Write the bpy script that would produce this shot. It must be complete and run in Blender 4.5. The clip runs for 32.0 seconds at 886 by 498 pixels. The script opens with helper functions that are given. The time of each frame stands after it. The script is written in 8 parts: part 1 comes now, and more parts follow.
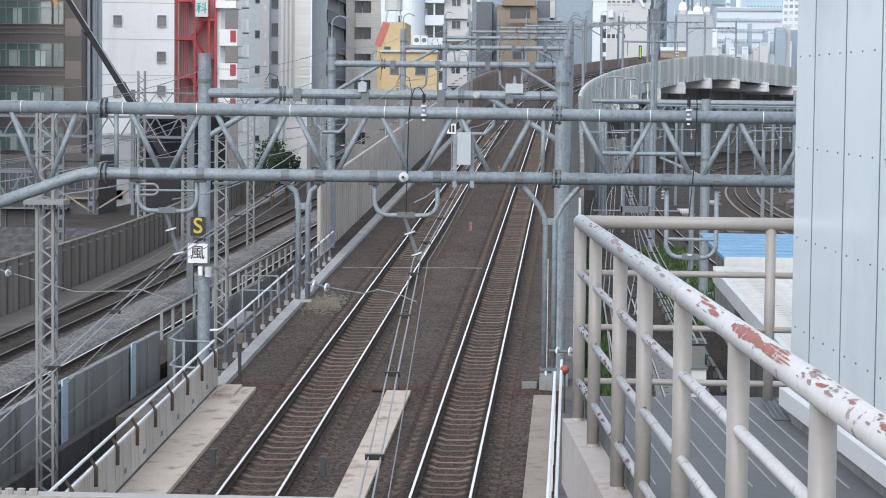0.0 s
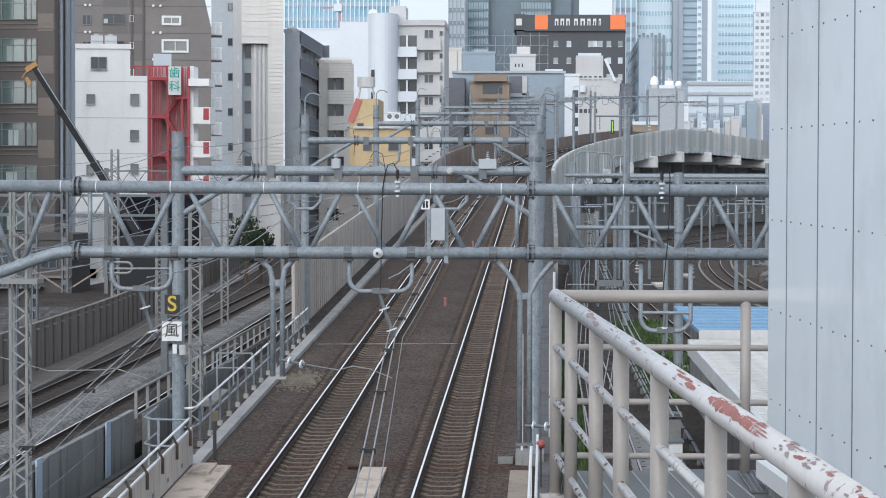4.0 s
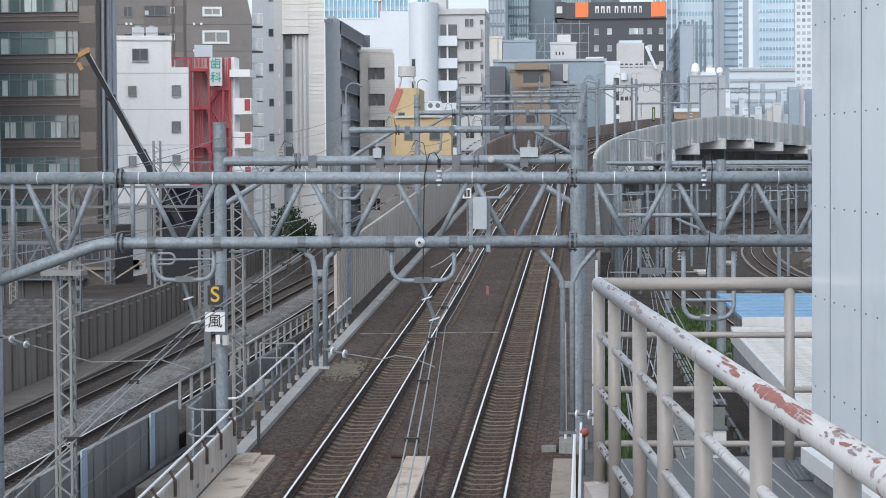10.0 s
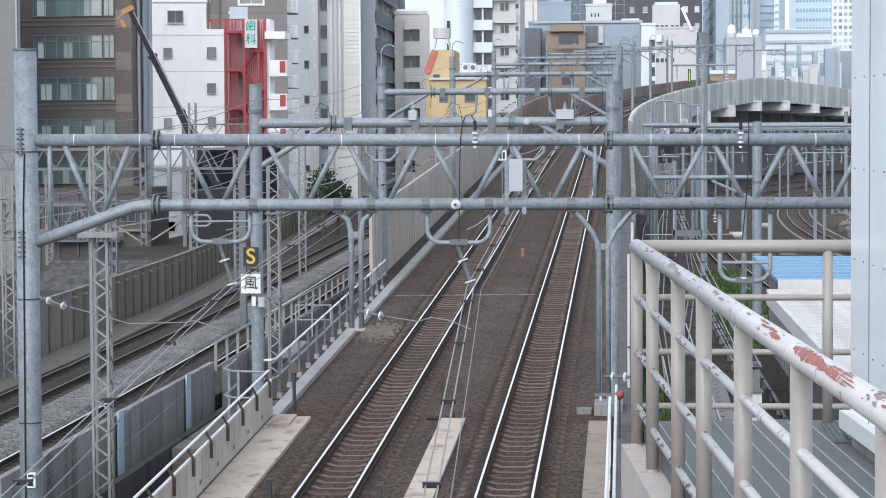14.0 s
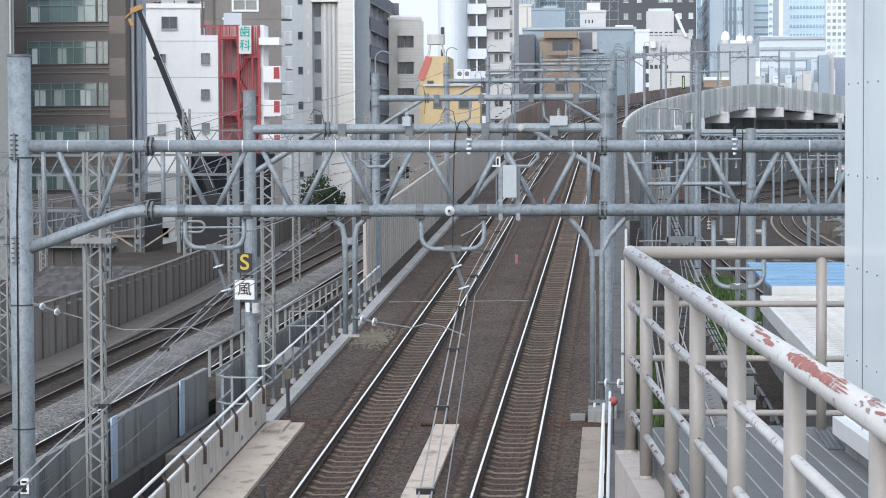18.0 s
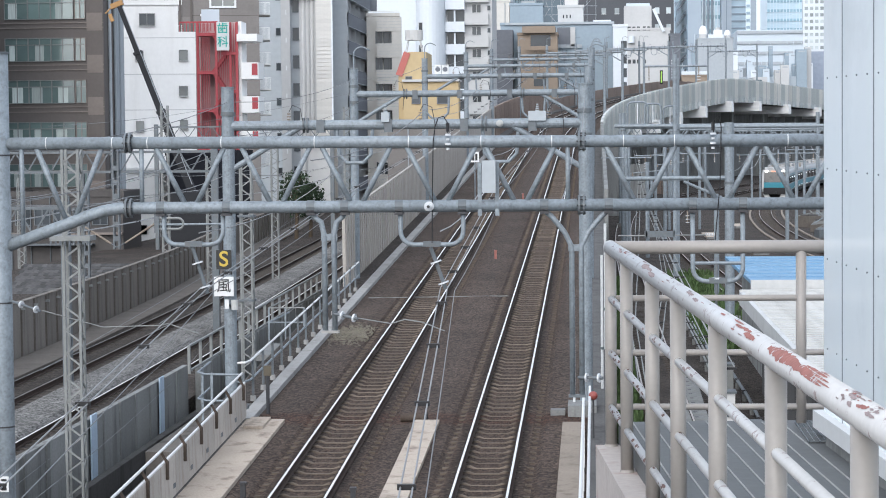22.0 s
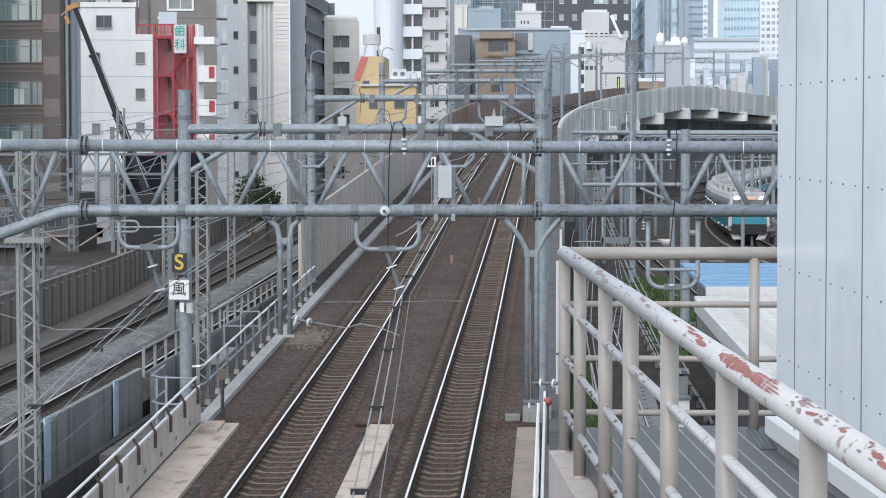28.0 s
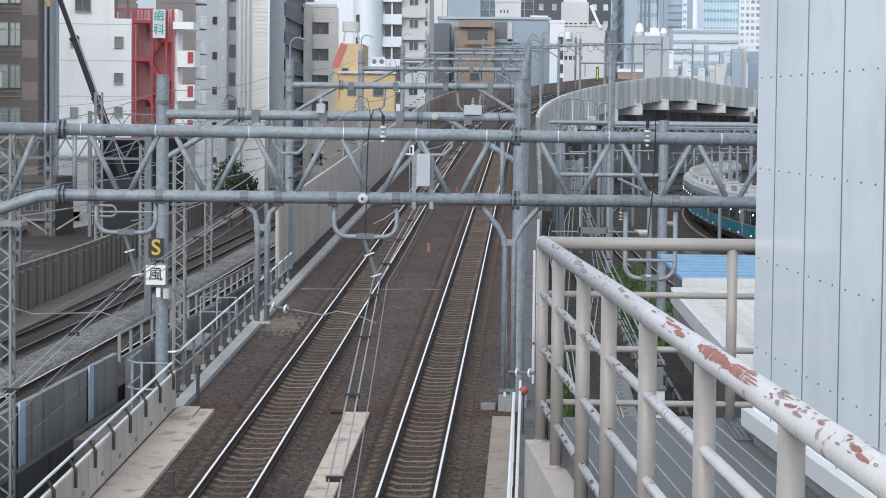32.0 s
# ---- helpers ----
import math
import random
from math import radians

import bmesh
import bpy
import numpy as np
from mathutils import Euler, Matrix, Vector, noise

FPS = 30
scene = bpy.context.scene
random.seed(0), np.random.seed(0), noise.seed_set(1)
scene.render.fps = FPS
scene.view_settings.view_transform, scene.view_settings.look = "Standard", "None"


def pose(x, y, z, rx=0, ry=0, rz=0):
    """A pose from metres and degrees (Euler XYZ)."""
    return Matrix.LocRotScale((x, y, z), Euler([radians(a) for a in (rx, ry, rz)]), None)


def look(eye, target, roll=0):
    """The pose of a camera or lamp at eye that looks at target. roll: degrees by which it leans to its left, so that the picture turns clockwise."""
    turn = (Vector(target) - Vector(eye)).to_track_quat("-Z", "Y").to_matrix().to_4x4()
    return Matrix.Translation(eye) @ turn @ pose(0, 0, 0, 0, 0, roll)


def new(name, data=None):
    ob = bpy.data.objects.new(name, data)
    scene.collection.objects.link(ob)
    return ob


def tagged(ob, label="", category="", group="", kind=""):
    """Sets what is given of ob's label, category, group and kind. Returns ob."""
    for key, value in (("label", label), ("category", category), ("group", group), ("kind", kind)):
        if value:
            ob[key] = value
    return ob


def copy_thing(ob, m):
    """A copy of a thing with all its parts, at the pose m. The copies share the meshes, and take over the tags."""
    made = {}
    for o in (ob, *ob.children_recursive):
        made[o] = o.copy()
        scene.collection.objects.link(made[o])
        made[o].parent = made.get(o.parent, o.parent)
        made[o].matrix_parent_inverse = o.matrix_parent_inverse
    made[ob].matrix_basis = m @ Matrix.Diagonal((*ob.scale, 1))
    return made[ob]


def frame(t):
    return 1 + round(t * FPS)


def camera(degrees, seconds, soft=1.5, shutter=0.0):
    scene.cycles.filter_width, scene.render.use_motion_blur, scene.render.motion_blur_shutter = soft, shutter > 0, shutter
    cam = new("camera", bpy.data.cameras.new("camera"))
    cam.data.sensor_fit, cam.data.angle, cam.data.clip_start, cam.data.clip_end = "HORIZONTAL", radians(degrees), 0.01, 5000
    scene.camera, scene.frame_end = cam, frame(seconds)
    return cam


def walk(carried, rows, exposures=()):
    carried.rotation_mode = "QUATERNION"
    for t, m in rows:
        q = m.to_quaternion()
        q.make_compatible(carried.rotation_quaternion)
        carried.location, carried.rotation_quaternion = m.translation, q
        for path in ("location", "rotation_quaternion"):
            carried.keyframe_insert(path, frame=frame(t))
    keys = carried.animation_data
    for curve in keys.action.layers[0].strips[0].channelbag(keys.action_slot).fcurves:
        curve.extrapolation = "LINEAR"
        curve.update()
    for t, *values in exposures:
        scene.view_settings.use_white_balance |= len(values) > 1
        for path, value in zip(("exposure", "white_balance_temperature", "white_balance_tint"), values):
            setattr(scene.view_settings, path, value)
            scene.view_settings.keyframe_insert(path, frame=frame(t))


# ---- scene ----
# Camera: hand-held on a station footpath, turning but hardly moving
cam = camera(22.72, 32.0, soft=1.0)
EYE = 9.2
ROWS = [
    (0.0, 0.022, 3.371, -3.580, 0.609),
    (0.5, 0.017, 3.350, -3.124, 0.511),
    (1.0, 0.018, 3.283, -2.671, 0.430),
    (1.5, 0.021, 3.059, -2.344, 0.388),
    (2.0, 0.022, 2.869, -2.121, 0.406),
    (2.5, 0.018, 2.891, -2.038, 0.127),
    (3.0, 0.017, 2.853, -1.903, -0.242),
    (3.5, 0.022, 2.776, -1.720, -0.207),
    (4.0, 0.018, 2.714, -1.613, 0.116),
    (4.5, 0.016, 2.690, -1.487, 0.679),
    (6.5, 0.014, 2.678, -1.159, -0.205),
    (7.0, 0.019, 2.615, -1.139, -0.393),
    (7.5, 0.015, 2.601, -1.062, -0.366),
    (8.0, 0.018, 2.686, -1.047, -0.345),
    (8.5, 0.019, 2.844, -1.093, -0.333),
    (9.0, 0.016, 3.244, -1.386, -0.282),
    (9.5, 0.017, 3.584, -1.714, -0.396),
    (10.0, 0.015, 3.804, -1.898, -0.334),
    (10.5, 0.005, 4.015, -2.131, -0.137),
    (11.0, 0.007, 4.331, -2.372, -0.203),
    (11.5, 0.007, 4.483, -2.657, -0.087),
    (12.0, -0.000, 4.658, -2.793, 0.325),
    (12.5, 0.000, 4.757, -2.869, 0.196),
    (13.0, -0.000, 4.750, -2.951, 0.006),
    (13.5, -0.001, 4.716, -2.937, -0.039),
    (14.0, -0.001, 4.714, -2.877, -0.317),
    (14.5, -0.003, 4.682, -2.792, -0.126),
    (16.5, -0.004, 4.709, -2.665, -0.439),
    (17.0, -0.000, 4.639, -2.736, -0.413),
    (17.5, -0.008, 4.613, -2.755, -0.033),
    (18.0, -0.001, 4.554, -2.716, -0.266),
    (18.5, -0.005, 4.549, -2.750, -0.423),
    (19.0, -0.007, 4.631, -2.854, -0.804),
    (19.5, -0.007, 4.661, -2.901, -0.796),
    (20.0, -0.006, 4.634, -2.924, -0.347),
    (20.5, -0.005, 4.526, -2.886, -0.402),
    (21.0, -0.001, 4.327, -2.795, -0.386),
    (21.5, 0.004, 4.070, -2.789, -0.687),
    (22.0, -0.006, 4.010, -2.834, -0.532),
    (22.5, -0.001, 4.068, -2.865, -0.925),
    (23.0, -0.005, 4.050, -3.065, -0.945),
    (23.5, -0.010, 3.966, -3.197, -0.656),
    (24.0, -0.006, 3.898, -3.192, -0.647),
    (24.5, -0.008, 3.774, -3.161, -0.519),
    (25.0, -0.007, 3.613, -3.104, -0.491),
    (25.5, -0.005, 3.454, -3.069, -0.215),
    (26.0, -0.001, 3.184, -2.894, 0.016),
    (26.5, -0.001, 3.053, -2.833, -0.171),
    (28.5, 0.006, 2.842, -2.601, -0.053),
    (29.0, 0.002, 2.665, -2.497, 0.136),
    (29.5, 0.001, 2.525, -2.517, 1.155),
    (30.0, -0.002, 2.283, -2.395, 0.680),
    (30.5, 0.001, 2.180, -2.490, 0.091),
    (31.0, -0.007, 2.228, -2.749, 0.154),
    (31.5, -0.005, 2.385, -2.917, 0.134),
    (32.0, -0.005, 2.273, -3.016, 0.597),
]
walk(cam, [(t, pose(x, 0, EYE, 90 + pitch, 0, yaw) @ pose(0, 0, 0, 0, 0, roll)) for t, x, yaw, pitch, roll in ROWS], [(0, 0.38, 6000, 10), (2, 0.27, 6000, 10), (4, 0.14, 6000, 10), (7, 0.1, 6000, 10), (9, 0.12, 6000, 10), (11, 0.22, 6000, 10), (13, 0.43, 6000, 10), (21, 0.43, 6000, 10), (26, 0.42, 6000, 10), (29, 0.26, 6000, 10), (32, 0.24, 6000, 10)])

# ---- world, sun, exposure: bright overcast day ----
world = bpy.data.worlds.new("sky")
scene.world = world
world.use_nodes = True
wn = world.node_tree.nodes
sky = wn.new("ShaderNodeTexSky")
sky.sky_type = "NISHITA"
sky.sun_disc = False
sky.sun_elevation, sky.sun_rotation = radians(31), radians(198)
sky.air_density, sky.dust_density, sky.ozone_density = 1.0, 6.0, 1.0
cloud = wn.new("ShaderNodeMix")
cloud.data_type = "RGBA"
cloud.inputs[0].default_value = 0.72
cloud.inputs[7].default_value = (8.9, 9.4, 10.1, 1)
world.node_tree.links.new(sky.outputs[0], cloud.inputs[6])
world.node_tree.links.new(cloud.outputs[2], wn["Background"].inputs[0])
wn["Background"].inputs[1].default_value = 0.116
sun = new("sun", bpy.data.lights.new("sun", "SUN"))
sun.data.energy, sun.data.angle, sun.data.color = 1.9, radians(60), (1.0, 0.97, 0.93)
sun.matrix_world = look((0, 0, 35), (18, 55, 0))


# ---- materials ----
def mat(name, color, rough=0.7, metal=0.0, var=0.18, grain=30.0, patch=1.2, bump=0.0, stain=None, stain_amount=0.0, spread=0.0, streak=False, stretch=(1, 1, 1), edge=(0.52, 0.66)):
    """Base colour broken up by a fine grain, broad patches and stains; spread: brightness that differs from piece to piece."""
    m = bpy.data.materials.new(name)
    m.use_nodes = True
    nt = m.node_tree
    n, l = nt.nodes, nt.links
    b = n["Principled BSDF"]
    b.inputs["Roughness"].default_value = rough
    b.inputs["Metallic"].default_value = metal
    if rough >= 0.7:
        b.inputs["Specular IOR Level"].default_value = 0.25
    tc = n.new("ShaderNodeTexCoord")
    mp = n.new("ShaderNodeMapping")
    mp.inputs["Scale"].default_value = stretch
    l.new(tc.outputs["Object"], mp.inputs[0])
    f = n.new("ShaderNodeTexNoise")
    f.inputs["Scale"].default_value, f.inputs["Detail"].default_value = grain, 4
    l.new(mp.outputs[0], f.inputs["Vector"])
    p = n.new("ShaderNodeTexNoise")
    p.inputs["Scale"].default_value, p.inputs["Detail"].default_value = patch, 5
    if streak:
        ms = n.new("ShaderNodeMapping")
        ms.inputs["Scale"].default_value = (1, 1, 0.12)
        l.new(tc.outputs["Object"], ms.inputs[0])
        l.new(ms.outputs[0], p.inputs["Vector"])
    else:
        l.new(mp.outputs[0], p.inputs["Vector"])
    add = n.new("ShaderNodeMath")
    add.operation = "ADD"
    l.new(f.outputs[0], add.inputs[0])
    l.new(p.outputs[0], add.inputs[1])
    rng = n.new("ShaderNodeMapRange")
    rng.inputs[1].default_value, rng.inputs[2].default_value = 0.55, 1.45
    rng.inputs[3].default_value, rng.inputs[4].default_value = 1 - var, 1 + var
    l.new(add.outputs[0], rng.inputs[0])
    val = rng.outputs[0]
    if spread:
        oi = n.new("ShaderNodeObjectInfo")
        r2 = n.new("ShaderNodeMapRange")
        r2.inputs[3].default_value, r2.inputs[4].default_value = 1 - spread, 1 + spread
        l.new(oi.outputs["Random"], r2.inputs[0])
        mu = n.new("ShaderNodeMath")
        mu.operation = "MULTIPLY"
        l.new(val, mu.inputs[0])
        l.new(r2.outputs[0], mu.inputs[1])
        val = mu.outputs[0]
    col = n.new("ShaderNodeMix")
    col.data_type, col.blend_type = "RGBA", "MULTIPLY"
    col.inputs[0].default_value = 1
    col.inputs[6].default_value = (*color, 1)
    l.new(val, col.inputs[7])
    out = col.outputs[2]
    if stain:
        s = n.new("ShaderNodeTexNoise")
        s.inputs["Scale"].default_value, s.inputs["Detail"].default_value, s.inputs["Roughness"].default_value = patch * 2.3, 8, 0.65
        if streak:
            l.new(ms.outputs[0], s.inputs["Vector"])
        else:
            l.new(mp.outputs[0], s.inputs["Vector"])
        r3 = n.new("ShaderNodeMapRange")
        r3.inputs[1].default_value, r3.inputs[2].default_value = edge
        r3.inputs[3].default_value, r3.inputs[4].default_value = 0, stain_amount
        l.new(s.outputs[0], r3.inputs[0])
        mx = n.new("ShaderNodeMix")
        mx.data_type = "RGBA"
        l.new(r3.outputs[0], mx.inputs[0])
        l.new(out, mx.inputs[6])
        mx.inputs[7].default_value = (*stain, 1)
        out = mx.outputs[2]
    l.new(out, b.inputs["Base Color"])
    if bump:
        bu = n.new("ShaderNodeBump")
        bu.inputs["Strength"].default_value, bu.inputs["Distance"].default_value = bump, 0.02
        l.new(f.outputs[0], bu.inputs["Height"])
        l.new(bu.outputs[0], b.inputs["Normal"])
    return m


def stones(m, scale, low=0.4, high=1.75):
    """Gives each stone of a ballast surface its own shade, and relief between stones."""
    n, l = m.node_tree.nodes, m.node_tree.links
    b = n["Principled BSDF"]
    src = b.inputs["Base Color"].links[0].from_socket
    tc = n.new("ShaderNodeTexCoord")
    v = n.new("ShaderNodeTexVoronoi")
    v.inputs["Scale"].default_value = scale
    l.new(tc.outputs["Object"], v.inputs["Vector"])
    sp = n.new("ShaderNodeSeparateColor")
    l.new(v.outputs["Color"], sp.inputs[0])
    r = n.new("ShaderNodeMapRange")
    r.inputs[3].default_value, r.inputs[4].default_value = low, high
    l.new(sp.outputs[0], r.inputs[0])
    mix = n.new("ShaderNodeMix")
    mix.data_type, mix.blend_type = "RGBA", "MULTIPLY"
    mix.inputs[0].default_value = 1
    l.new(src, mix.inputs[6])
    l.new(r.outputs[0], mix.inputs[7])
    l.new(mix.outputs[2], b.inputs["Base Color"])
    bu = n.new("ShaderNodeBump")
    bu.inputs["Strength"].default_value, bu.inputs["Distance"].default_value = 0.9, 0.03
    bu.invert = True
    l.new(v.outputs["Distance"], bu.inputs["Height"])
    l.new(bu.outputs[0], b.inputs["Normal"])


def lit(name, color, strength):
    m = bpy.data.materials.new(name)
    m.use_nodes = True
    b = m.node_tree.nodes["Principled BSDF"]
    b.inputs["Base Color"].default_value = (*color, 1)
    b.inputs["Emission Color"].default_value = (*color, 1)
    b.inputs["Emission Strength"].default_value = strength
    return m


def facade_glass(name, color, var=0.35, rough=0.08, spread=0.25):
    m = mat(name, color, rough, 0.0, var, 0.6, 0.15, spread=spread)
    m.node_tree.nodes["Principled BSDF"].inputs["Specular IOR Level"].default_value = 0.8
    return m


STEEL = mat("galvanised_steel", (0.203, 0.234, 0.258), 0.55, 0.15, 0.32, 22, 5.0, 0.08, (0.12, 0.132, 0.144), 0.65)
STEEL_OLD = mat("weathered_steel", (0.12, 0.136, 0.148), 0.6, 0.2, 0.2, 14, 2.0, 0.05, (0.128, 0.12, 0.112), 0.5)
STEEL_PALE = mat("pale_painted_lattice", (0.2, 0.208, 0.204), 0.65, 0.1, 0.15, 12, 1.5)
DARK = mat("dark_iron", (0.05, 0.05, 0.054), 0.6, 0.3, 0.2)
RUSTY_IRON = mat("rusty_flat_iron", (0.075, 0.058, 0.047), 0.85, 0.1, 0.3, 25, 3.0)
RAIL_TOP = mat("polished_rail_head", (0.74, 0.73, 0.715), 0.42, 0.45, 0.06, 20, 0.5)
RAIL_SIDE = mat("rusty_rail_web", (0.046, 0.032, 0.026), 0.9, 0.0, 0.3, 20, 1.0)
RAIL_LOW = mat("worn_low_rail_head", (0.36, 0.33, 0.31), 0.45, 0.4, 0.15, 20, 1.0)
RAIL_DULL = mat("dull_rail_head", (0.16, 0.152, 0.144), 0.4, 0.6, 0.2, 20, 1.0)
SLEEPER = mat("concrete_sleeper", (0.138, 0.111, 0.087), 0.9, 0, 0.4, 18, 1.5, 0.2, (0.088, 0.06, 0.0416), 0.8, spread=0.3)
SLEEPER_OLD = mat("dusty_sleeper", (0.068, 0.0584, 0.0504), 0.9, 0, 0.3, 18, 1.5, 0.2, spread=0.2)
BALLAST = mat("brown_track_ballast", (0.049, 0.0365, 0.0295), 0.95, 0, 0.6, 11, 0.35, 1.0, (0.04, 0.0304, 0.024), 0.5)


def rust_and_dark_bands(m, centres, half=1.25, colour=(0.042, 0.025, 0.017), amount=0.75, least=0.4, axis=0):
    """Bands along the tracks: brake dust and rust, and plain darker strips beside the rails."""
    n, l = m.node_tree.nodes, m.node_tree.links
    b = n["Principled BSDF"]
    src = b.inputs["Base Color"].links[0].from_socket
    tc = n.new("ShaderNodeTexCoord")
    sp = n.new("ShaderNodeSeparateXYZ")
    l.new(tc.outputs["Object"], sp.inputs[0])
    tot = None
    for c in centres:
        d = n.new("ShaderNodeMath")
        d.operation = "SUBTRACT"
        d.inputs[1].default_value = c
        l.new(sp.outputs[axis], d.inputs[0])
        ab = n.new("ShaderNodeMath")
        ab.operation = "ABSOLUTE"
        l.new(d.outputs[0], ab.inputs[0])
        r = n.new("ShaderNodeMapRange")
        r.inputs[1].default_value, r.inputs[2].default_value = half * 0.7, half * 1.25
        r.inputs[3].default_value, r.inputs[4].default_value = amount, 0.0
        l.new(ab.outputs[0], r.inputs[0])
        if tot is None:
            tot = r.outputs[0]
        else:
            mx = n.new("ShaderNodeMath")
            mx.operation = "MAXIMUM"
            l.new(tot, mx.inputs[0])
            l.new(r.outputs[0], mx.inputs[1])
            tot = mx.outputs[0]
    ns = n.new("ShaderNodeTexNoise")
    ns.inputs["Scale"].default_value = 9.0
    l.new(tc.outputs["Object"], ns.inputs["Vector"])
    mu = n.new("ShaderNodeMath")
    mu.operation = "MULTIPLY"
    l.new(tot, mu.inputs[0])
    r2 = n.new("ShaderNodeMapRange")
    r2.inputs[1].default_value, r2.inputs[2].default_value, r2.inputs[3].default_value = 0.35, 0.65, least
    l.new(ns.outputs[0], r2.inputs[0])
    l.new(r2.outputs[0], mu.inputs[1])
    mix = n.new("ShaderNodeMix")
    mix.data_type = "RGBA"
    l.new(mu.outputs[0], mix.inputs[0])
    l.new(src, mix.inputs[6])
    mix.inputs[7].default_value = (*colour, 1)
    l.new(mix.outputs[2], b.inputs["Base Color"])


rust_and_dark_bands(BALLAST, (-6.05, -2.405), 1.25, (0.036, 0.022, 0.015))
# narrow darker strip along each rail
rust_and_dark_bands(BALLAST, (-6.616, -5.484, -2.971, -1.839), 0.21, (0.021, 0.016, 0.0125), 0.9, 0.7)
rust_and_dark_bands(BALLAST, (53.6,), 0.75, (0.04, 0.018, 0.011), 0.85, 0.35, 1)
stones(BALLAST, 18.0, 0.4, 2.1)
# sleepers darker where the rails cross them
rust_and_dark_bands(SLEEPER, (-0.566, 0.566), 0.14, (0.016, 0.013, 0.011), 0.97, 0.85)
rust_and_dark_bands(SLEEPER, (-0.93, 0.93), 0.22, (0.07, 0.056, 0.042), 0.8, 0.5)
BALLAST_GREY = mat("pale_grey_ballast", (0.128, 0.124, 0.118), 0.95, 0, 0.8, 10, 0.5, 1.0, (0.08, 0.076, 0.072), 0.5)
BALLAST_DARK = mat("dark_brown_ballast", (0.04, 0.0328, 0.028), 0.95, 0, 0.8, 12, 0.4, 0.9, (0.04, 0.032, 0.0272), 0.5)
stones(BALLAST_GREY, 18.0, 0.35, 2.0)
stones(BALLAST_DARK, 15.0)
CREAM = mat("cream_concrete", (0.41, 0.35, 0.29), 0.85, 0, 0.2, 25, 0.8, 0.1, (0.136, 0.108, 0.084), 0.65)
PARAPET = mat("rust_streaked_white_panel", (0.44, 0.405, 0.365), 0.8, 0, 0.15, 18, 0.9, 0.08, (0.2, 0.145, 0.105), 0.75, 0.1, True)
STAINED = mat("stained_beige_concrete", (0.24, 0.204, 0.168), 0.9, 0, 0.2, 20, 1.0, 0.1, (0.128, 0.104, 0.08), 0.6)
VIADUCT = mat("streaked_viaduct_panel", (0.53, 0.535, 0.515), 0.85, 0, 0.14, 4, 0.3, 0, (0.4, 0.39, 0.37), 0.6, 0.1, True)
VIADUCT_STEEL = mat("grey_steel_viaduct_panel", (0.385, 0.415, 0.415), 0.7, 0, 0.12, 4, 0.3, 0, (0.32, 0.35, 0.36), 0.5, 0.1, True)
WALL_GREY = mat("sooty_grey_precast", (0.185, 0.168, 0.15), 0.9, 0, 0.25, 14, 0.6, 0.12, (0.062, 0.057, 0.0527), 0.7, 0.1, True)
KERB_GREY = mat("pale_grey_kerb", (0.3, 0.295, 0.285), 0.9, 0, 0.2, 18, 0.9, 0.1, (0.19, 0.18, 0.165), 0.6)
DUSTY = mat("dusty_trough_concrete", (0.128, 0.1136, 0.1), 0.9, 0, 0.25, 14, 0.8, 0.1, (0.08, 0.068, 0.0584), 0.6)
CONCRETE = mat("weathered_concrete", (0.2, 0.204, 0.2), 0.9, 0, 0.25, 18, 0.7, 0.15, (0.088, 0.088, 0.084), 0.75, 0.12, True)
CONCRETE_DARK = mat("sooty_concrete", (0.09, 0.087, 0.085), 0.9, 0, 0.3, 14, 0.6, 0.15, (0.032, 0.0296, 0.0288), 0.6, 0.08, True)
CONCRETE_PALE = mat("pale_viaduct_concrete", (0.48, 0.49, 0.48), 0.88, 0, 0.15, 8, 0.3, 0.1, (0.33, 0.33, 0.32), 0.5, 0.16, True)
NOISE_WALL = mat("ribbed_beige_noise_wall", (0.37, 0.345, 0.315), 0.75, 0, 0.16, 10, 0.5, 0.05, (0.2, 0.175, 0.15), 0.5, 0.06, True)
BROWN_FENCE = mat("brown_slatted_fence", (0.2, 0.156, 0.132), 0.8, 0, 0.2, 6, 0.4, 0, None, 0, 0.12)
ASPHALT = mat("town_ground", (0.036, 0.036, 0.0376), 0.9, 0, 0.3, 3, 0.1, 0.2)
WEED = mat("trackside_weeds", (0.062, 0.098, 0.036), 0.9, 0, 0.5, 25, 1.0, 0.5)
# one railing paint, two tones: posts darkened for shade, rails whitened for sky sheen
PIPE_PAINT = mat("worn_cream_paint_dimmed", (0.288, 0.268, 0.248), 0.42, 0, 0.08, 40, 2.5, 0.03, (0.336, 0.304, 0.28), 0.35)
SCUFFED_LIT = mat("scuffed_paint_lit", (0.48, 0.475, 0.47), 0.33, 0, 0.1, 30, 6.5, 0.04, (0.2, 0.14, 0.14), 0.85, edge=(0.59, 0.625))
# the broad greyer blotches paint soft cloud reflections, not stains
PANEL_WHITE = mat("glossy_white_panel", (0.8, 0.87, 0.91), 0.2, 0, 0.06, 1.2, 0.32, 0.0, (0.52, 0.58, 0.62), 0.6, edge=(0.5, 0.75))
PANEL_SEAM = mat("panel_seam", (0.13, 0.15, 0.17), 0.6)
FLOOR_GREY = mat("grey_walkway_sheet", (0.082, 0.087, 0.088), 0.6, 0, 0.2, 20, 1.2, 0.1, (0.08, 0.084, 0.088), 0.5)
LINE_PALE = mat("pale_groove_strip", (0.336, 0.336, 0.328), 0.7)
WHITE_PAINT = mat("white_paint", (0.608, 0.616, 0.616), 0.5, 0, 0.06, 20, 1)
BLACK_PAINT = mat("black_sign_face", (0.012, 0.012, 0.012), 0.5, 0, 0.1)
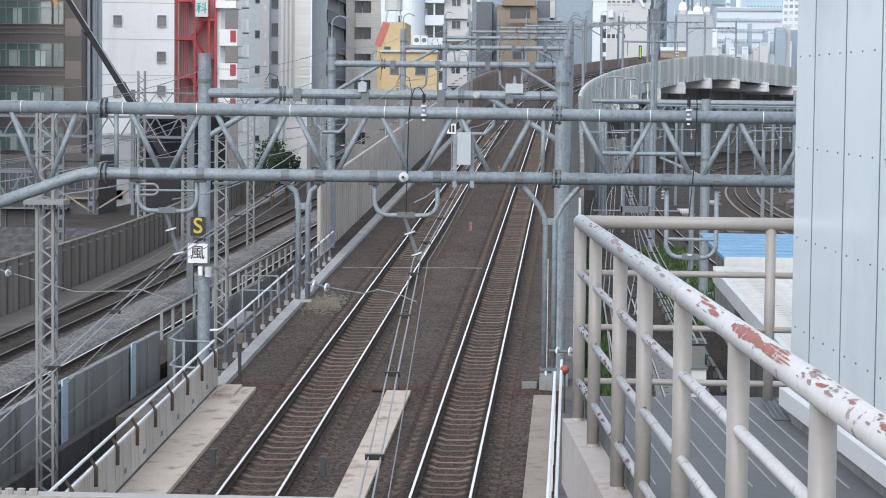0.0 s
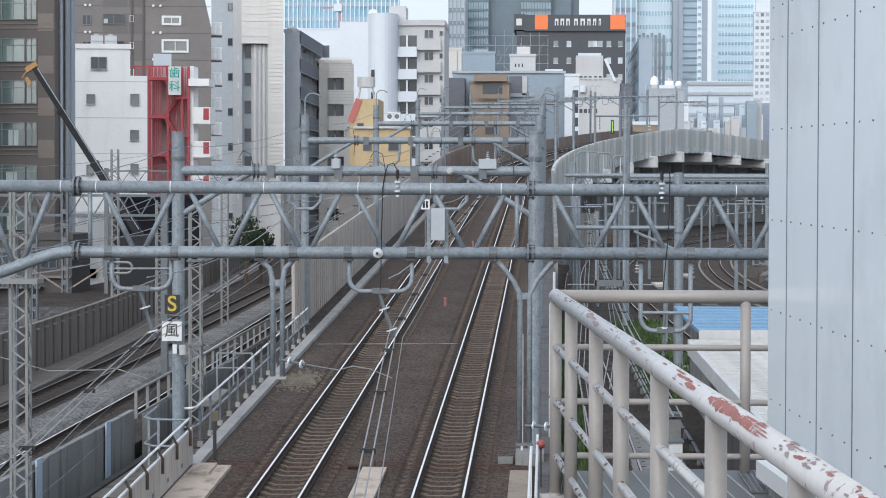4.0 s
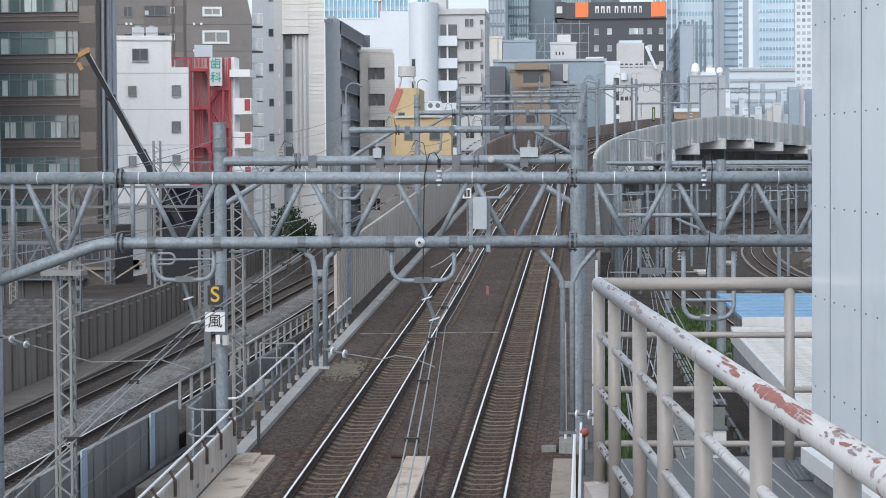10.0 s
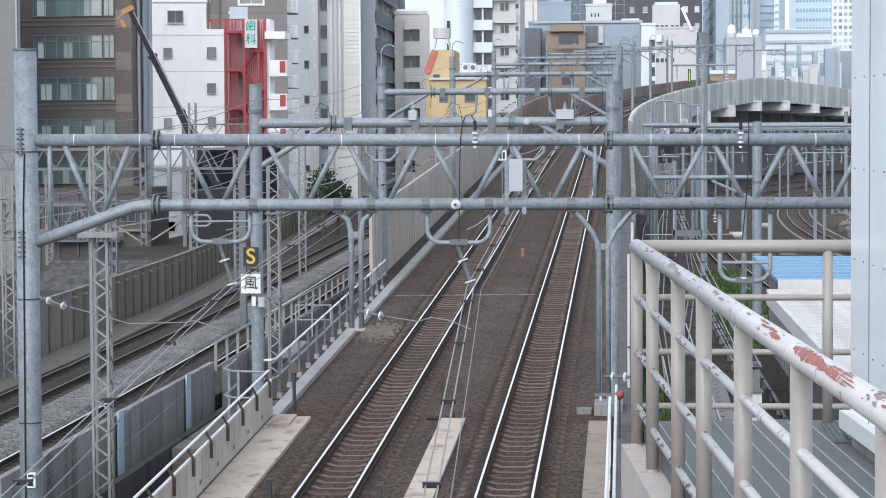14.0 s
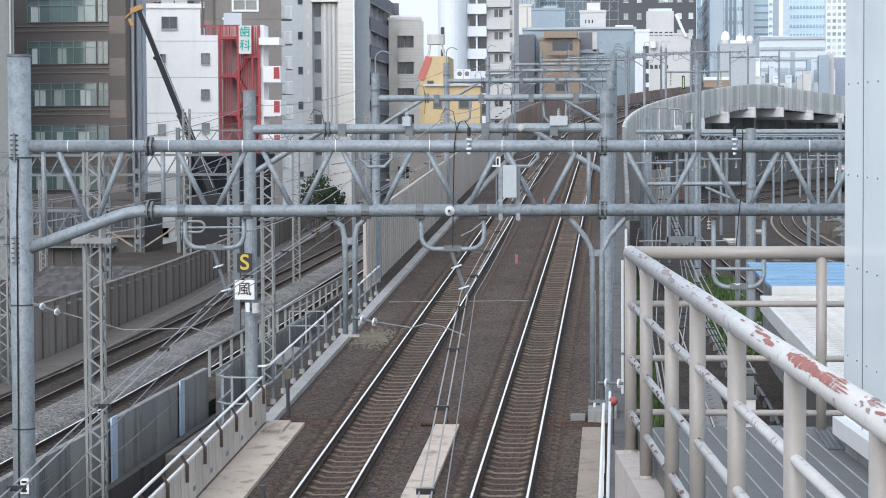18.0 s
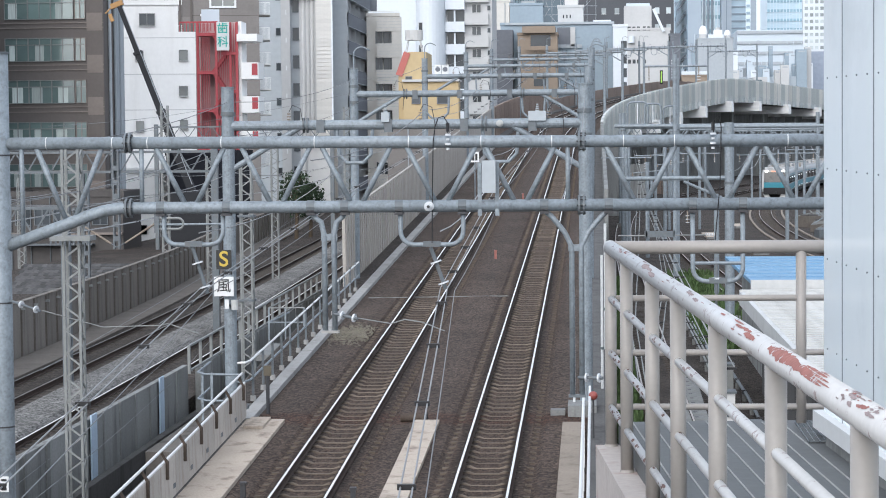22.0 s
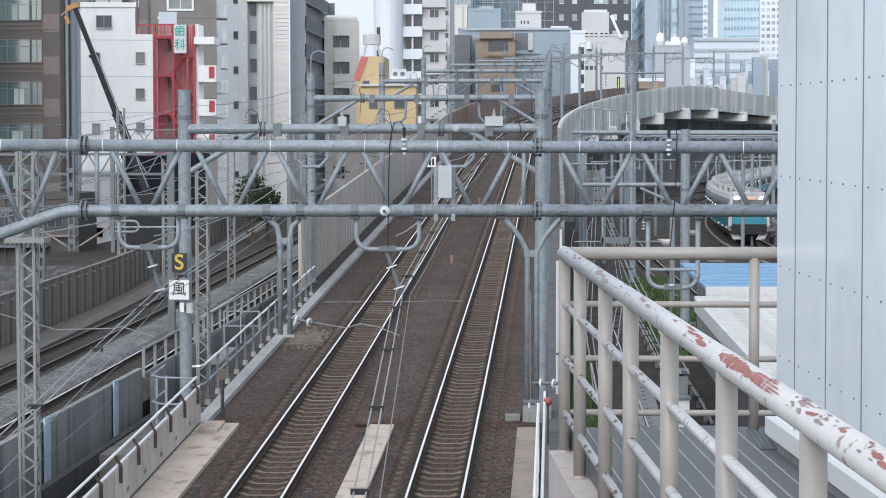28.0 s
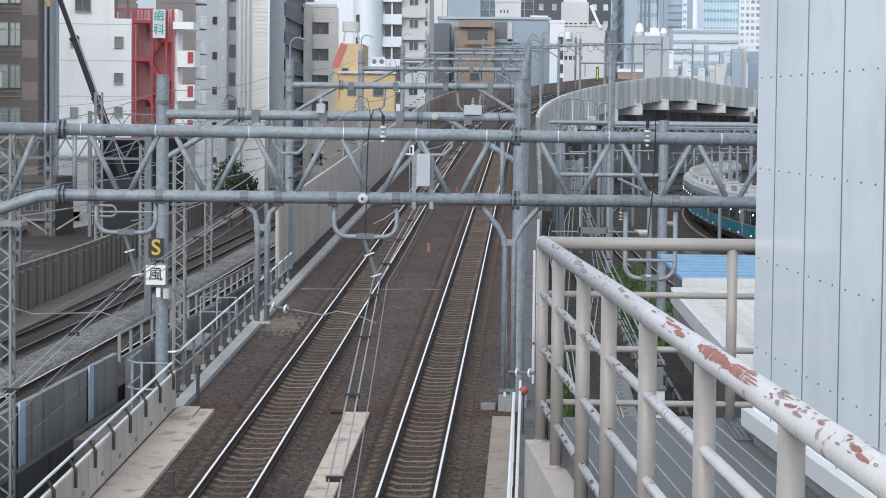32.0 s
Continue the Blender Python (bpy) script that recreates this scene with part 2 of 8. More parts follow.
YELLOW_PAINT = mat("yellow_lettering", (0.48, 0.344, 0.048), 0.5, 0, 0.05)
PORCELAIN = mat("white_porcelain", (0.55, 0.57, 0.59), 0.15, 0, 0.05)
WIRE = mat("contact_wire", (0.26, 0.26, 0.26), 0.45, 0.5, 0.15)
WIRE_GREY = mat("grey_stay_wire", (0.16, 0.164, 0.168), 0.5, 0.3, 0.15)
RUBBER = mat("black_cable", (0.008, 0.008, 0.0096), 0.5)
RED_PAINT = mat("red_stair_paint", (0.36, 0.055, 0.066), 0.6, 0, 0.12, 8, 0.4)
RED_SCRAPE = mat("red_primer_scrape", (0.29, 0.122, 0.102), 0.7, 0, 0.3, 60, 9.0, 0, (0.448, 0.432, 0.432), 0.9, edge=(0.6, 0.64))
BLUE_ROOF = mat("blue_sheet_roof", (0.125, 0.25, 0.385), 0.6, 0, 0.12, 5, 0.5, 0, (0.22, 0.34, 0.46), 0.5)
WHITE_ROOF = mat("white_corrugated_roof", (0.47, 0.47, 0.455), 0.6, 0, 0.12, 6, 0.5, 0, (0.24, 0.232, 0.216), 0.5)
SHED_WHITE = mat("dull_white_fascia", (0.46, 0.465, 0.46), 0.6, 0, 0.1, 6, 0.8, 0, (0.304, 0.296, 0.28), 0.4)
BOX_PALE = mat("pale_bluegrey_box", (0.336, 0.368, 0.392), 0.5, 0, 0.1, 8, 1.5)
GLASS = facade_glass("window_glass", (0.1, 0.13, 0.14))
GLASS_TEAL = facade_glass("green_tinted_window", (0.105, 0.15, 0.143))
GLASS_DARK = facade_glass("dark_window", (0.045, 0.053, 0.06))
# far windows: distance haze is mixed into the pane colour
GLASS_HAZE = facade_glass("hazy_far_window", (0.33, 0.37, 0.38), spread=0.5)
GLASS_GREY = facade_glass("frosted_grey_window", (0.2, 0.21, 0.2))
FRAME_WHITE = mat("white_window_frame", (0.62, 0.64, 0.64), 0.5)
CURTAIN = mat("pale_curtain", (0.42, 0.47, 0.45), 0.9, 0, 0.3, 3, 2, spread=0.3, stretch=(6, 1, 0.3))

# ---- mesh helpers ----
def mesh_of(name, bm, material, smooth=False):
    me = bpy.data.meshes.new(name)
    if smooth:
        for f in bm.faces:
            f.smooth = True
    bm.to_mesh(me)
    bm.free()
    for m in (material if isinstance(material, (list, tuple)) else [material]):
        me.materials.append(m)
    return me


def part(name, bm, material, parent=None, label="", smooth=False):
    ob = new(name, mesh_of(name, bm, material, smooth))
    if parent is not None:
        ob.parent = parent
    if label:
        ob["label"] = label
    return ob


def thing(name, label, category, group="", kind="", at=(0, 0, 0)):
    ob = new(name)
    ob.location = at
    return tagged(ob, label, category, group, kind)


def box(bm, x0, x1, y0, y1, z0, z1, mi=0):
    v = [bm.verts.new((x, y, z)) for z in (z0, z1) for y in (y0, y1) for x in (x0, x1)]
    for q in ((0, 2, 3, 1), (4, 5, 7, 6), (0, 1, 5, 4), (2, 6, 7, 3), (0, 4, 6, 2), (1, 3, 7, 5)):
        f = bm.faces.new([v[i] for i in q])
        f.material_index = mi
    return v


def boxm(*a, **k):
    bm = bmesh.new()
    box(bm, *a, **k)
    return bm


def tube(bm, pts, r, n=10, closed=True, r2=None):
    """A round tube along points."""
    pts = [Vector(p) for p in pts]
    rings = []
    ref = None
    for i, p in enumerate(pts):
        d = (pts[min(i + 1, len(pts) - 1)] - pts[max(i - 1, 0)]).normalized()
        if ref is None:
            ref = Vector((0, 0, 1)) if abs(d.z) < 0.9 else Vector((1, 0, 0))
        a = d.cross(ref).normalized()
        b = a.cross(d).normalized()
        ref = b
        rr = r if r2 is None else r + (r2 - r) * i / (len(pts) - 1)
        rings.append([bm.verts.new(p + (a * math.cos(2 * math.pi * k / n) + b * math.sin(2 * math.pi * k / n)) * rr) for k in range(n)])
    for u, w in zip(rings, rings[1:]):
        for k in range(n):
            bm.faces.new((u[k], u[(k + 1) % n], w[(k + 1) % n], w[k]))
    if closed:
        bm.faces.new(rings[0][::-1])
        bm.faces.new(rings[-1])
    return bm


def tubem(pts, r, n=10, **k):
    return tube(bmesh.new(), pts, r, n, **k)


def bar(bm, a, b, w, h=None):
    """A square bar from a to b."""
    a, b = Vector(a), Vector(b)
    h = h or w
    d = (b - a).normalized()
    ref = Vector((0, 0, 1)) if abs(d.z) < 0.95 else Vector((0, 1, 0))
    s = d.cross(ref).normalized() * (w / 2)
    t = s.cross(d).normalized() * (h / 2)
    v = [bm.verts.new(p + i * s + j * t) for p in (a, b) for i, j in ((-1, -1), (1, -1), (1, 1), (-1, 1))]
    for q in ((0, 1, 2, 3), (7, 6, 5, 4), (0, 4, 5, 1), (1, 5, 6, 2), (2, 6, 7, 3), (3, 7, 4, 0)):
        bm.faces.new([v[i] for i in q])
    return bm


def barm(*a):
    return bar(bmesh.new(), *a)


def arc(c, r, a0, a1, n=8, plane="xz"):
    out = []
    for i in range(n + 1):
        a = radians(a0 + (a1 - a0) * i / n)
        u, w = r * math.cos(a), r * math.sin(a)
        out.append((c[0] + u, c[1], c[2] + w) if plane == "xz" else (c[0] + u, c[1] + w, c[2]) if plane == "xy" else (c[0], c[1] + u, c[2] + w))
    return out


def sweep(bm, path, section, mi=0, up=True):
    """Sweeps a closed section (sideways, up) along path points (x, y, z, heading)."""
    rings = []
    for x, y, z, h in path:
        c, s = math.cos(h), math.sin(h)
        rings.append([bm.verts.new((x + u * c, y - u * s, z + w)) for u, w in section])
    k = len(section)
    for a, b in zip(rings, rings[1:]):
        for i in range(k):
            f = bm.faces.new((a[i], b[i], b[(i + 1) % k], a[(i + 1) % k]))
            f.material_index = mi
    bm.faces.new(rings[0])
    bm.faces.new(rings[-1][::-1])
    return bm


# ---- lines of way: y ahead, x to the right, heading clockwise from y ----
GRADE = 0.0472


def climbing(s, off=0.0, up=0.0):
    """The climbing double track: straight to 190 m, then a right-hand curve; it passes a crest near 380 m."""
    R, s0 = 770.0, 190.0
    h = max(0.0, s - s0) / R
    x = R * (1 - math.cos(h)) + off * math.cos(h)
    y = min(s, s0) + R * math.sin(h) - off * math.sin(h)
    q = s - 10.0 * math.log(1 + math.exp(min(60.0, (s - 380) / 8.0)))
    return (x, y, GRADE * q + up, h)


def smooth_path(pts, step=2.0):
    """Points through a Catmull-Rom curve, with headings."""
    P = [Vector((*p, 0)) for p in pts]
    P = [2 * P[0] - P[1]] + P + [2 * P[-1] - P[-2]]
    out = []
    for i in range(1, len(P) - 2):
        a, b, c, d = P[i - 1:i + 3]
        n = max(2, int((c - b).length / step))
        for k in range(n):
            t = k / n
            out.append(0.5 * (2 * b + (c - a) * t + (2 * a - 5 * b + 4 * c - d) * t * t + (3 * b - a - 3 * c + d) * t ** 3))
    out.append(P[-2])
    rows = []
    for i, p in enumerate(out):
        d = out[min(i + 1, len(out) - 1)] - out[max(i - 1, 0)]
        rows.append((p.x, p.y, LOW, math.atan2(d.x, d.y)))
    return rows


LOW = 2.0
TRAIN_WAY = smooth_path([(24.5, 72), (19.6, 94), (17.2, 107), (15.9, 118), (15.0, 129), (14.4, 141), (14.08, 155), (14.12, 169), (14.55, 185), (15.4, 203), (16.7, 221), (18.4, 238), (20.4, 254), (23.3, 275), (27.0, 298), (32.5, 326), (39, 355), (48, 390), (59, 425), (72, 460), (87, 495), (112, 545), (152, 620), (197, 700), (242, 780), (300, 880)])

# ---- ground ----
gb = bmesh.new()
v = [gb.verts.new(p) for p in ((-3000, -300, 0), (3000, -300, 0), (3000, 4500, 0), (-3000, 4500, 0))]
gb.faces.new(v)
ground = tagged(part("ground", gb, ASPHALT), "dark grey town ground between the tracks and buildings", "ground", kind="structure")
ground.location.z = -0.6


def rail_section(w=0.065, h=0.15, base=0.13):
    return [(-base / 2, 0), (base / 2, 0), (base / 2, 0.02), (0.012, 0.03), (0.012, h - 0.04), (w / 2, h - 0.035), (w / 2, h), (-w / 2, h), (-w / 2, h - 0.035), (-0.012, h - 0.04), (-0.012, 0.03), (-base / 2, 0.02)]


def lay_rail(path, off, parent, up=-0.15, head=None):
    """One running rail beside a centre line."""
    bm = bmesh.new()
    pth = [(x + off * math.cos(h), y - off * math.sin(h), z + up, h) for x, y, z, h in path]
    sweep(bm, pth, rail_section())
    hm = bmesh.new()
    sweep(hm, pth, [(-0.024, 0.146), (0.024, 0.146), (0.024, 0.156), (-0.024, 0.156)])
    r = part("rail", bm, RAIL_SIDE, parent)
    part("rail_head", hm, head or RAIL_TOP, r, "polished running surface")


def sleeper_mesh(material):
    """A concrete sleeper with thickened ends and a waisted middle."""
    bm = bmesh.new()
    prof = [(-1.0, 0.11, 0.13), (-0.75, 0.11, 0.145), (-0.47, 0.1, 0.165), (-0.38, 0.095, 0.165), (-0.25, 0.08, 0.116), (0.25, 0.08, 0.116), (0.38, 0.095, 0.165), (0.47, 0.1, 0.165), (0.75, 0.11, 0.145), (1.0, 0.11, 0.13)]
    rings = [[bm.verts.new((x, -w, 0)), bm.verts.new((x, w, 0)), bm.verts.new((x, w * 0.5, z)), bm.verts.new((x, -w * 0.5, z))] for x, w, z in prof]
    for a, b in zip(rings, rings[1:]):
        for i in range(4):
            bm.faces.new((a[i], a[(i + 1) % 4], b[(i + 1) % 4], b[i]))
    bm.faces.new(rings[0])
    bm.faces.new(rings[-1][::-1])
    return mesh_of("sleeper", bm, material)


def path_of(fn, s0, s1, step, *a):
    n = max(1, int(round((s1 - s0) / step)))
    return [fn(s0 + (s1 - s0) * i / n, *a) for i in range(n + 1)]


# Climbing way: ballast bed on a concrete deck that turns into a viaduct
bed = bmesh.new()
BED = [(-8.45, -1.2), (-0.25, -1.2), (-0.25, -0.17), (-0.9, -0.14)]
for c_ in (-2.405, -6.05):
    hump = ((1.13, -0.155), (1.05, -0.208), (0.91, -0.2), (0.84, -0.152), (0.66, -0.152), (0.58, -0.19), (0.42, -0.168), (0.28, -0.198))
    BED += [(c_ + o, z) for o, z in hump] + [(c_ - o, z) for o, z in reversed(hump)]
    BED += [(-3.9, -0.13), (-4.5, -0.13)] if c_ > -4 else [(-7.6, -0.14), (-8.45, -0.17)]
sweep(bed, path_of(climbing, 8, 640, 6), BED)
tagged(part("trackbed_ballast", bed, BALLAST), "brown ballast bed of the climbing double track", "ballast", kind="structure")
deck = bmesh.new()
sweep(deck, path_of(climbing, 8, 640, 6), [(-9.6, -1.3), (0.36, -1.3), (0.36, -0.06), (-0.22, -0.06), (-0.26, -1.22), (-8.42, -1.22), (-8.48, -0.06), (-9.6, -0.06)])
tagged(part("track_deck", deck, CONCRETE_DARK), "weathered concrete deck that carries the climbing tracks", "viaduct", kind="structure")
emb = bmesh.new()
sweep(emb, path_of(climbing, 8, 200, 6), [(-9.3, -14), (0.3, -14), (0.3, -1.28), (-9.3, -1.28)])
tagged(part("retaining_wall", emb, CONCRETE_DARK), "sooty concrete retaining wall under the climbing tracks", "retaining wall", kind="structure")

SL = sleeper_mesh(SLEEPER)
for k, (name, cx) in enumerate((("track_1", -6.05), ("track_2", -2.405))):
    tr = thing(name, "railway track with polished rails on concrete sleepers in brown ballast", "railway track", "climbing tracks", "structure")
    pth = path_of(climbing, 10, 420, 4, cx)
    lay_rail(pth, -0.566, tr)
    lay_rail(pth, 0.566, tr)
    s = 32.0
    far = []
    count = 0
    while s < 330:
        x, y, z, h = climbing(s, cx)
        if s < 165:
            ob = new("sleeper", SL)
            ob.parent = tr
            ob.matrix_basis = Matrix.LocRotScale((x, y, z - 0.302 + random.uniform(-0.006, 0.006)), Euler((math.atan(GRADE), 0, -h + random.uniform(-0.004, 0.004))), None)
        s += 0.6
# low level tracks at the right, and their beds
low_bed = bmesh.new()
box(low_bed, 0.75, 320, 10, 900, -0.5, LOW - 0.17)
tagged(part("low_trackbed", low_bed, BALLAST_DARK), "dark brown ballast of the low-level junction", "ballast", kind="structure")
left_bed = bmesh.new()
box(left_bed, -34, -11.75, 10, 320, -0.5, LOW - 0.17)
tagged(part("left_trackbed", left_bed, BALLAST_DARK), "dark ballast bed of the level line beside the buildings", "ballast", kind="structure")
SLO = sleeper_mesh(SLEEPER_OLD)


def low_track(name, path, label, group, head, step=0.65, near=200, up=0.0):
    tr = thing(name, label, "railway track", group, "structure")
    path = [(x, y, z + up, h) for x, y, z, h in path]
    lay_rail(path, -0.566, tr, -0.15, head)
    lay_rail(path, 0.566, tr, -0.15, head)
    acc = 0.0
    n = 0
    rest = bmesh.new()
    for a, b in zip(path, path[1:]):
        seg = math.hypot(b[0] - a[0], b[1] - a[1])
        while acc < seg:
            t = acc / seg
            m = Matrix.LocRotScale((a[0] + (b[0] - a[0]) * t, a[1] + (b[1] - a[1]) * t, a[2] - 0.3), Euler((0, 0, -a[3])), None)
            if n < near:
                ob = new("sleeper", SLO)
                ob.parent = tr
                ob.matrix_basis = m
            elif n < near * 2:
                for vv in box(rest, -1, 1, -0.12, 0.12, 0, 0.15):
                    vv.co = m @ vv.co
            n += 1
            acc += step
        acc -= seg
    if len(rest.verts):
        tagged(part("far_sleepers", rest, SLEEPER_OLD, tr), kind="stuff")
    else:
        rest.free()


low_track("track_3", [p for p in TRAIN_WAY if p[1] < 400], "curved low-level track with dull rails in dark ballast", "low tracks", RAIL_LOW, near=120)
low_track("track_4", smooth_path([(1.9, 40), (1.75, 100), (1.75, 140), (1.95, 166), (2.4, 188), (3.4, 215), (5.4, 240), (8.5, 265), (13, 292), (20, 325), (30, 365)]), "curved low-level track with dull rails in dark ballast", "low tracks", RAIL_LOW, near=70)
low_track("track_5", smooth_path([(8.6, 60), (6.6, 100), (5.9, 130), (5.7, 160), (6.1, 185), (7.1, 206), (8.6, 224), (11.5, 246), (16, 275), (23, 310), (33, 350)]), "curved low-level track with dull rails in dark ballast", "low tracks", RAIL_LOW, near=70)
# level line at the left
def left_way(off, y0=30, y1=300):
    return smooth_path([(off - 0.0, y0), (off, 46), (off - 0.35, 70), (off - 1.0, 100), (off - 2.6, 150), (off - 5.2, 220), (off - 9, y1)], 4)


low_track("track_6", left_way(-16.85), "level track with rusty rails in dark ballast", "left tracks", RAIL_DULL, near=130)
low_track("track_7", left_way(-13.4), "level track with bright rails beside a low wall", "left tracks", RAIL_TOP, near=130)
gr = bmesh.new()
sweep(gr, left_way(-15.1), [(-0.95, -0.25), (0.9, -0.25), (0.65, -0.06), (0.1, -0.01), (-0.6, -0.05)])
tagged(part("ballast_heap", gr, BALLAST_GREY), "pale grey ballast ridge between the two level tracks", "ballast", kind="structure")


# ---- gantries ----
def gantry(y, x_left, x_right, base_l, base_r, top, beam_z, label, pole_r=0.16, beam_r=0.12, lower=None, brace=True, group="overhead line gantries"):
    """Two tube posts and a tube beam with corner braces, flanges and clamps."""
    g = thing("overhead_gantry", label, "gantry", group, at=(0, y, 0))
    for x, b in ((x_left, base_l), (x_right, base_r)):
        if b is None:
            continue
        p = part("post", tubem([(x, 0, b), (x, 0, top)], pole_r, 16), STEEL, g, smooth=False)
        part("post_cap", tubem([(x, 0, top), (x, 0, top + 0.03)], pole_r + 0.015, 16), STEEL, p)
        for dz in (beam_z - 0.3, beam_z + 0.3):
            part("post_band", tubem([(x, 0, dz - 0.05), (x, 0, dz + 0.05)], pole_r + 0.025, 16), STEEL_OLD, p)
    beam = part("beam", tubem([(x_left, 0, beam_z), (x_right, 0, beam_z)], beam_r, 14), STEEL, g)
    n = 2
    for i in range(n):
        fx = x_left + (x_right - x_left) * (0.22 + 0.5 * i)
        for o in (-0.05, 0.05):
            part("flange", tubem([(fx + o - 0.02, 0, beam_z), (fx + o + 0.02, 0, beam_z)], beam_r + 0.07, 14), STEEL_OLD, beam)
    if brace:
        for x, s in ((x_left, 1), (x_right, -1)):
            part("brace", tubem([(x, 0, beam_z - 1.15), (x + s * 1.9, 0, beam_z)], beam_r * 0.6, 10), STEEL, g)
    return g


NEAR_Y = 33.0


def near_gantry():
    """The nearest gantry: two tubes joined by zigzag web members, with a post at the left."""
    y = NEAR_Y
    g = thing("truss_gantry", "galvanised twin-tube truss gantry spanning all the tracks", "gantry", "overhead line gantries", at=(0, y, 0))
    xl, xr = -9.083, 5.4
    zl = 8.209
    tilt = lambda x: 9.160 - 0.0050 * x
    zu = tilt(xl)
    post = part("post", tubem([(xl, 0, 0.2), (xl, 0, 10.564)], 0.172, 20), STEEL, g, smooth=True)
    part("post_cap", tubem([(xl, 0, 10.564), (xl, 0, 10.564 + 0.03)], 0.182, 20), STEEL_OLD, post)
    for zz in (zu - 0.02, 7.62):
        jp = part("joint_plate", boxm(xl - 0.06, xl - 0.025, -0.188, -0.15, zz - 0.22, zz + 0.22), STEEL_OLD, post)
        for o in range(6):
            bz_ = zz - 0.185 + 0.074 * o
            part("joint_bolt", tubem([(xl - 0.1, -0.178, bz_), (xl + 0.015, -0.178, bz_)], 0.011, 6), DARK, jp)
    for zz in (9.027, 6.781, 4.886):
        part("strap", tubem([(xl, 0, zz - 0.012), (xl, 0, zz + 0.012)], 0.176, 16), DARK, post)
    part("earth_cable", tubem([(xl + 0.02, -0.19, zl + 0.8), (xl - 0.01, -0.19, zl), (xl - 0.06, -0.19, 0.6)], 0.012, 6), RUBBER, post)
    part("right_post", tubem([(xr, 0, 0.2), (xr, 0, zu + 1.3)], 0.172, 20), STEEL, g)
    up = part("upper_tube", tubem([(xl, 0, zu), (xr, 0, tilt(xr))], 0.093, 18), STEEL, g, smooth=True)
    bend = -7.124
    pts = [(xl, 0, 7.604), (-8.040, 0, 7.970), (-7.734, 0, 8.087), (-7.473, 0, 8.169), (-7.272, 0, 8.204), (bend, 0, zl), (xr, 0, zl)]
    lo = part("lower_tube", tubem(pts, 0.093, 18), STEEL, g, smooth=True)
    for jx in (-7.081, -0.238):
        for zz, par in ((tilt(jx), up), (zl, lo)):
            for o in (-0.035, 0.035):
                part("flange", tubem([(jx + o - 0.016, 0, zz), (jx + o + 0.016, 0, zz)], 0.15, 16), STEEL_OLD, par)
            for k in range(8):
                a = math.pi * k / 4
                part("bolt", tubem([(jx - 0.07, 0.12 * math.cos(a), zz + 0.12 * math.sin(a)), (jx + 0.07, 0.12 * math.cos(a), zz + 0.12 * math.sin(a))], 0.012, 6), DARK, par)
    # web members: pairs that meet on the lower tube
    feet = [-7.988, -6.135, -4.831, -3.613, -2.334, -1.148, 0.643, 1.853, 2.998, 4.170, 5.318]
    for fx in feet:
        fz = zl if fx > bend else 8.013
        for s in (-1, 1):
            part("web_member", tubem([(fx + s * 0.06, 0, fz), (fx + s * (0.555 if fx > bend else 0.53), 0, tilt(fx))], 0.041, 10), STEEL, g, smooth=True)
    part("web_post", tubem([(-8.723, 0, 7.735), (-8.723, 0, zu)], 0.035, 10), STEEL, g, smooth=True)
    for vx in (-6.881, -0.440):
        part("web_post", tubem([(vx, 0, zl), (vx, 0, tilt(vx))], 0.035, 10), STEEL, g, smooth=True)
    # clamps on the lower tube
    for cx in (-6.594, -5.590, -4.307, -3.793, -2.973, -2.020, -0.793, 0.166, 1.412, 2.153):
        k_ = part("clamp", tubem([(cx - 0.06, 0, zl), (cx + 0.06, 0, zl)], 0.1, 12), STEEL_OLD, lo)
        # dark plate added for the clamp's shaded underside; the thin bar is its slot
        part("clamp_foot", boxm(cx - 0.07, cx + 0.07, -0.09, 0.09, zl - 0.125, zl - 0.085), DARK, k_)
        part("clamp_slot", boxm(cx - 0.05, cx + 0.05, -0.104, -0.09, zl - 0.065, zl - 0.045), DARK, k_)
    for cx in (-8.329, -7.316, -6.777, -5.650, -4.238, -2.819, -1.732, -0.675, 0.392, 1.145, 2.816):
        part("tape_band", tubem([(cx - 0.006, 0, tilt(cx)), (cx + 0.006, 0, tilt(cx))], 0.0955, 14), WHITE_PAINT, up, "white marking band")
    # looped hangers
    for a, b, zb in ((-6.551, -5.650, 7.650), (-2.955, -2.012, 7.630), (1.412, 2.153, 7.058)):
        r = 0.2
        top = zl - 0.1
        p = [(a, 0, top)] + [(a, 0, zb + r)] + [(x, 0, z) for x, _, z in arc((a + r, 0, zb + r), r, 180, 270, 6)][1:] + [(x, 0, z) for x, _, z in arc((b - r, 0, zb + r), r, 270, 360, 6)] + [(b, 0, top)]
        hg = part("loop_hanger", tubem(p, 0.036, 10), STEEL, g, smooth=True)
        part("loop_plate", boxm((a + b) / 2 - 0.13, (a + b) / 2 + 0.13, -0.05, 0.05, zb - 0.03, zb + 0.05), STEEL_OLD, hg)
    part("loop_crossbar", tubem([(1.412, 0, 7.328), (2.153, 0, 7.328)], 0.026, 8), STEEL, g)
    # twin-leg drop posts with flared tops
    for a, b, m0, m1, zk, zb in ((-4.307, -3.793, -4.110, -3.964, 7.820, 6.332), (-0.793, 0.166, -0.389, -0.246, 7.639, 5.356)):
        for p0, m in ((a, m0), (b, m1)):
            pts = [(p0, 0, zl - 0.08), (p0 + (m - p0) * 0.25, 0, zl - 0.16), (p0 + (m - p0) * 0.75, 0, zk + 0.16), (m, 0, zk - 0.05), (m, 0, zb)]
            part("drop_leg", tubem(pts, 0.042, 10), STEEL, g, smooth=True)
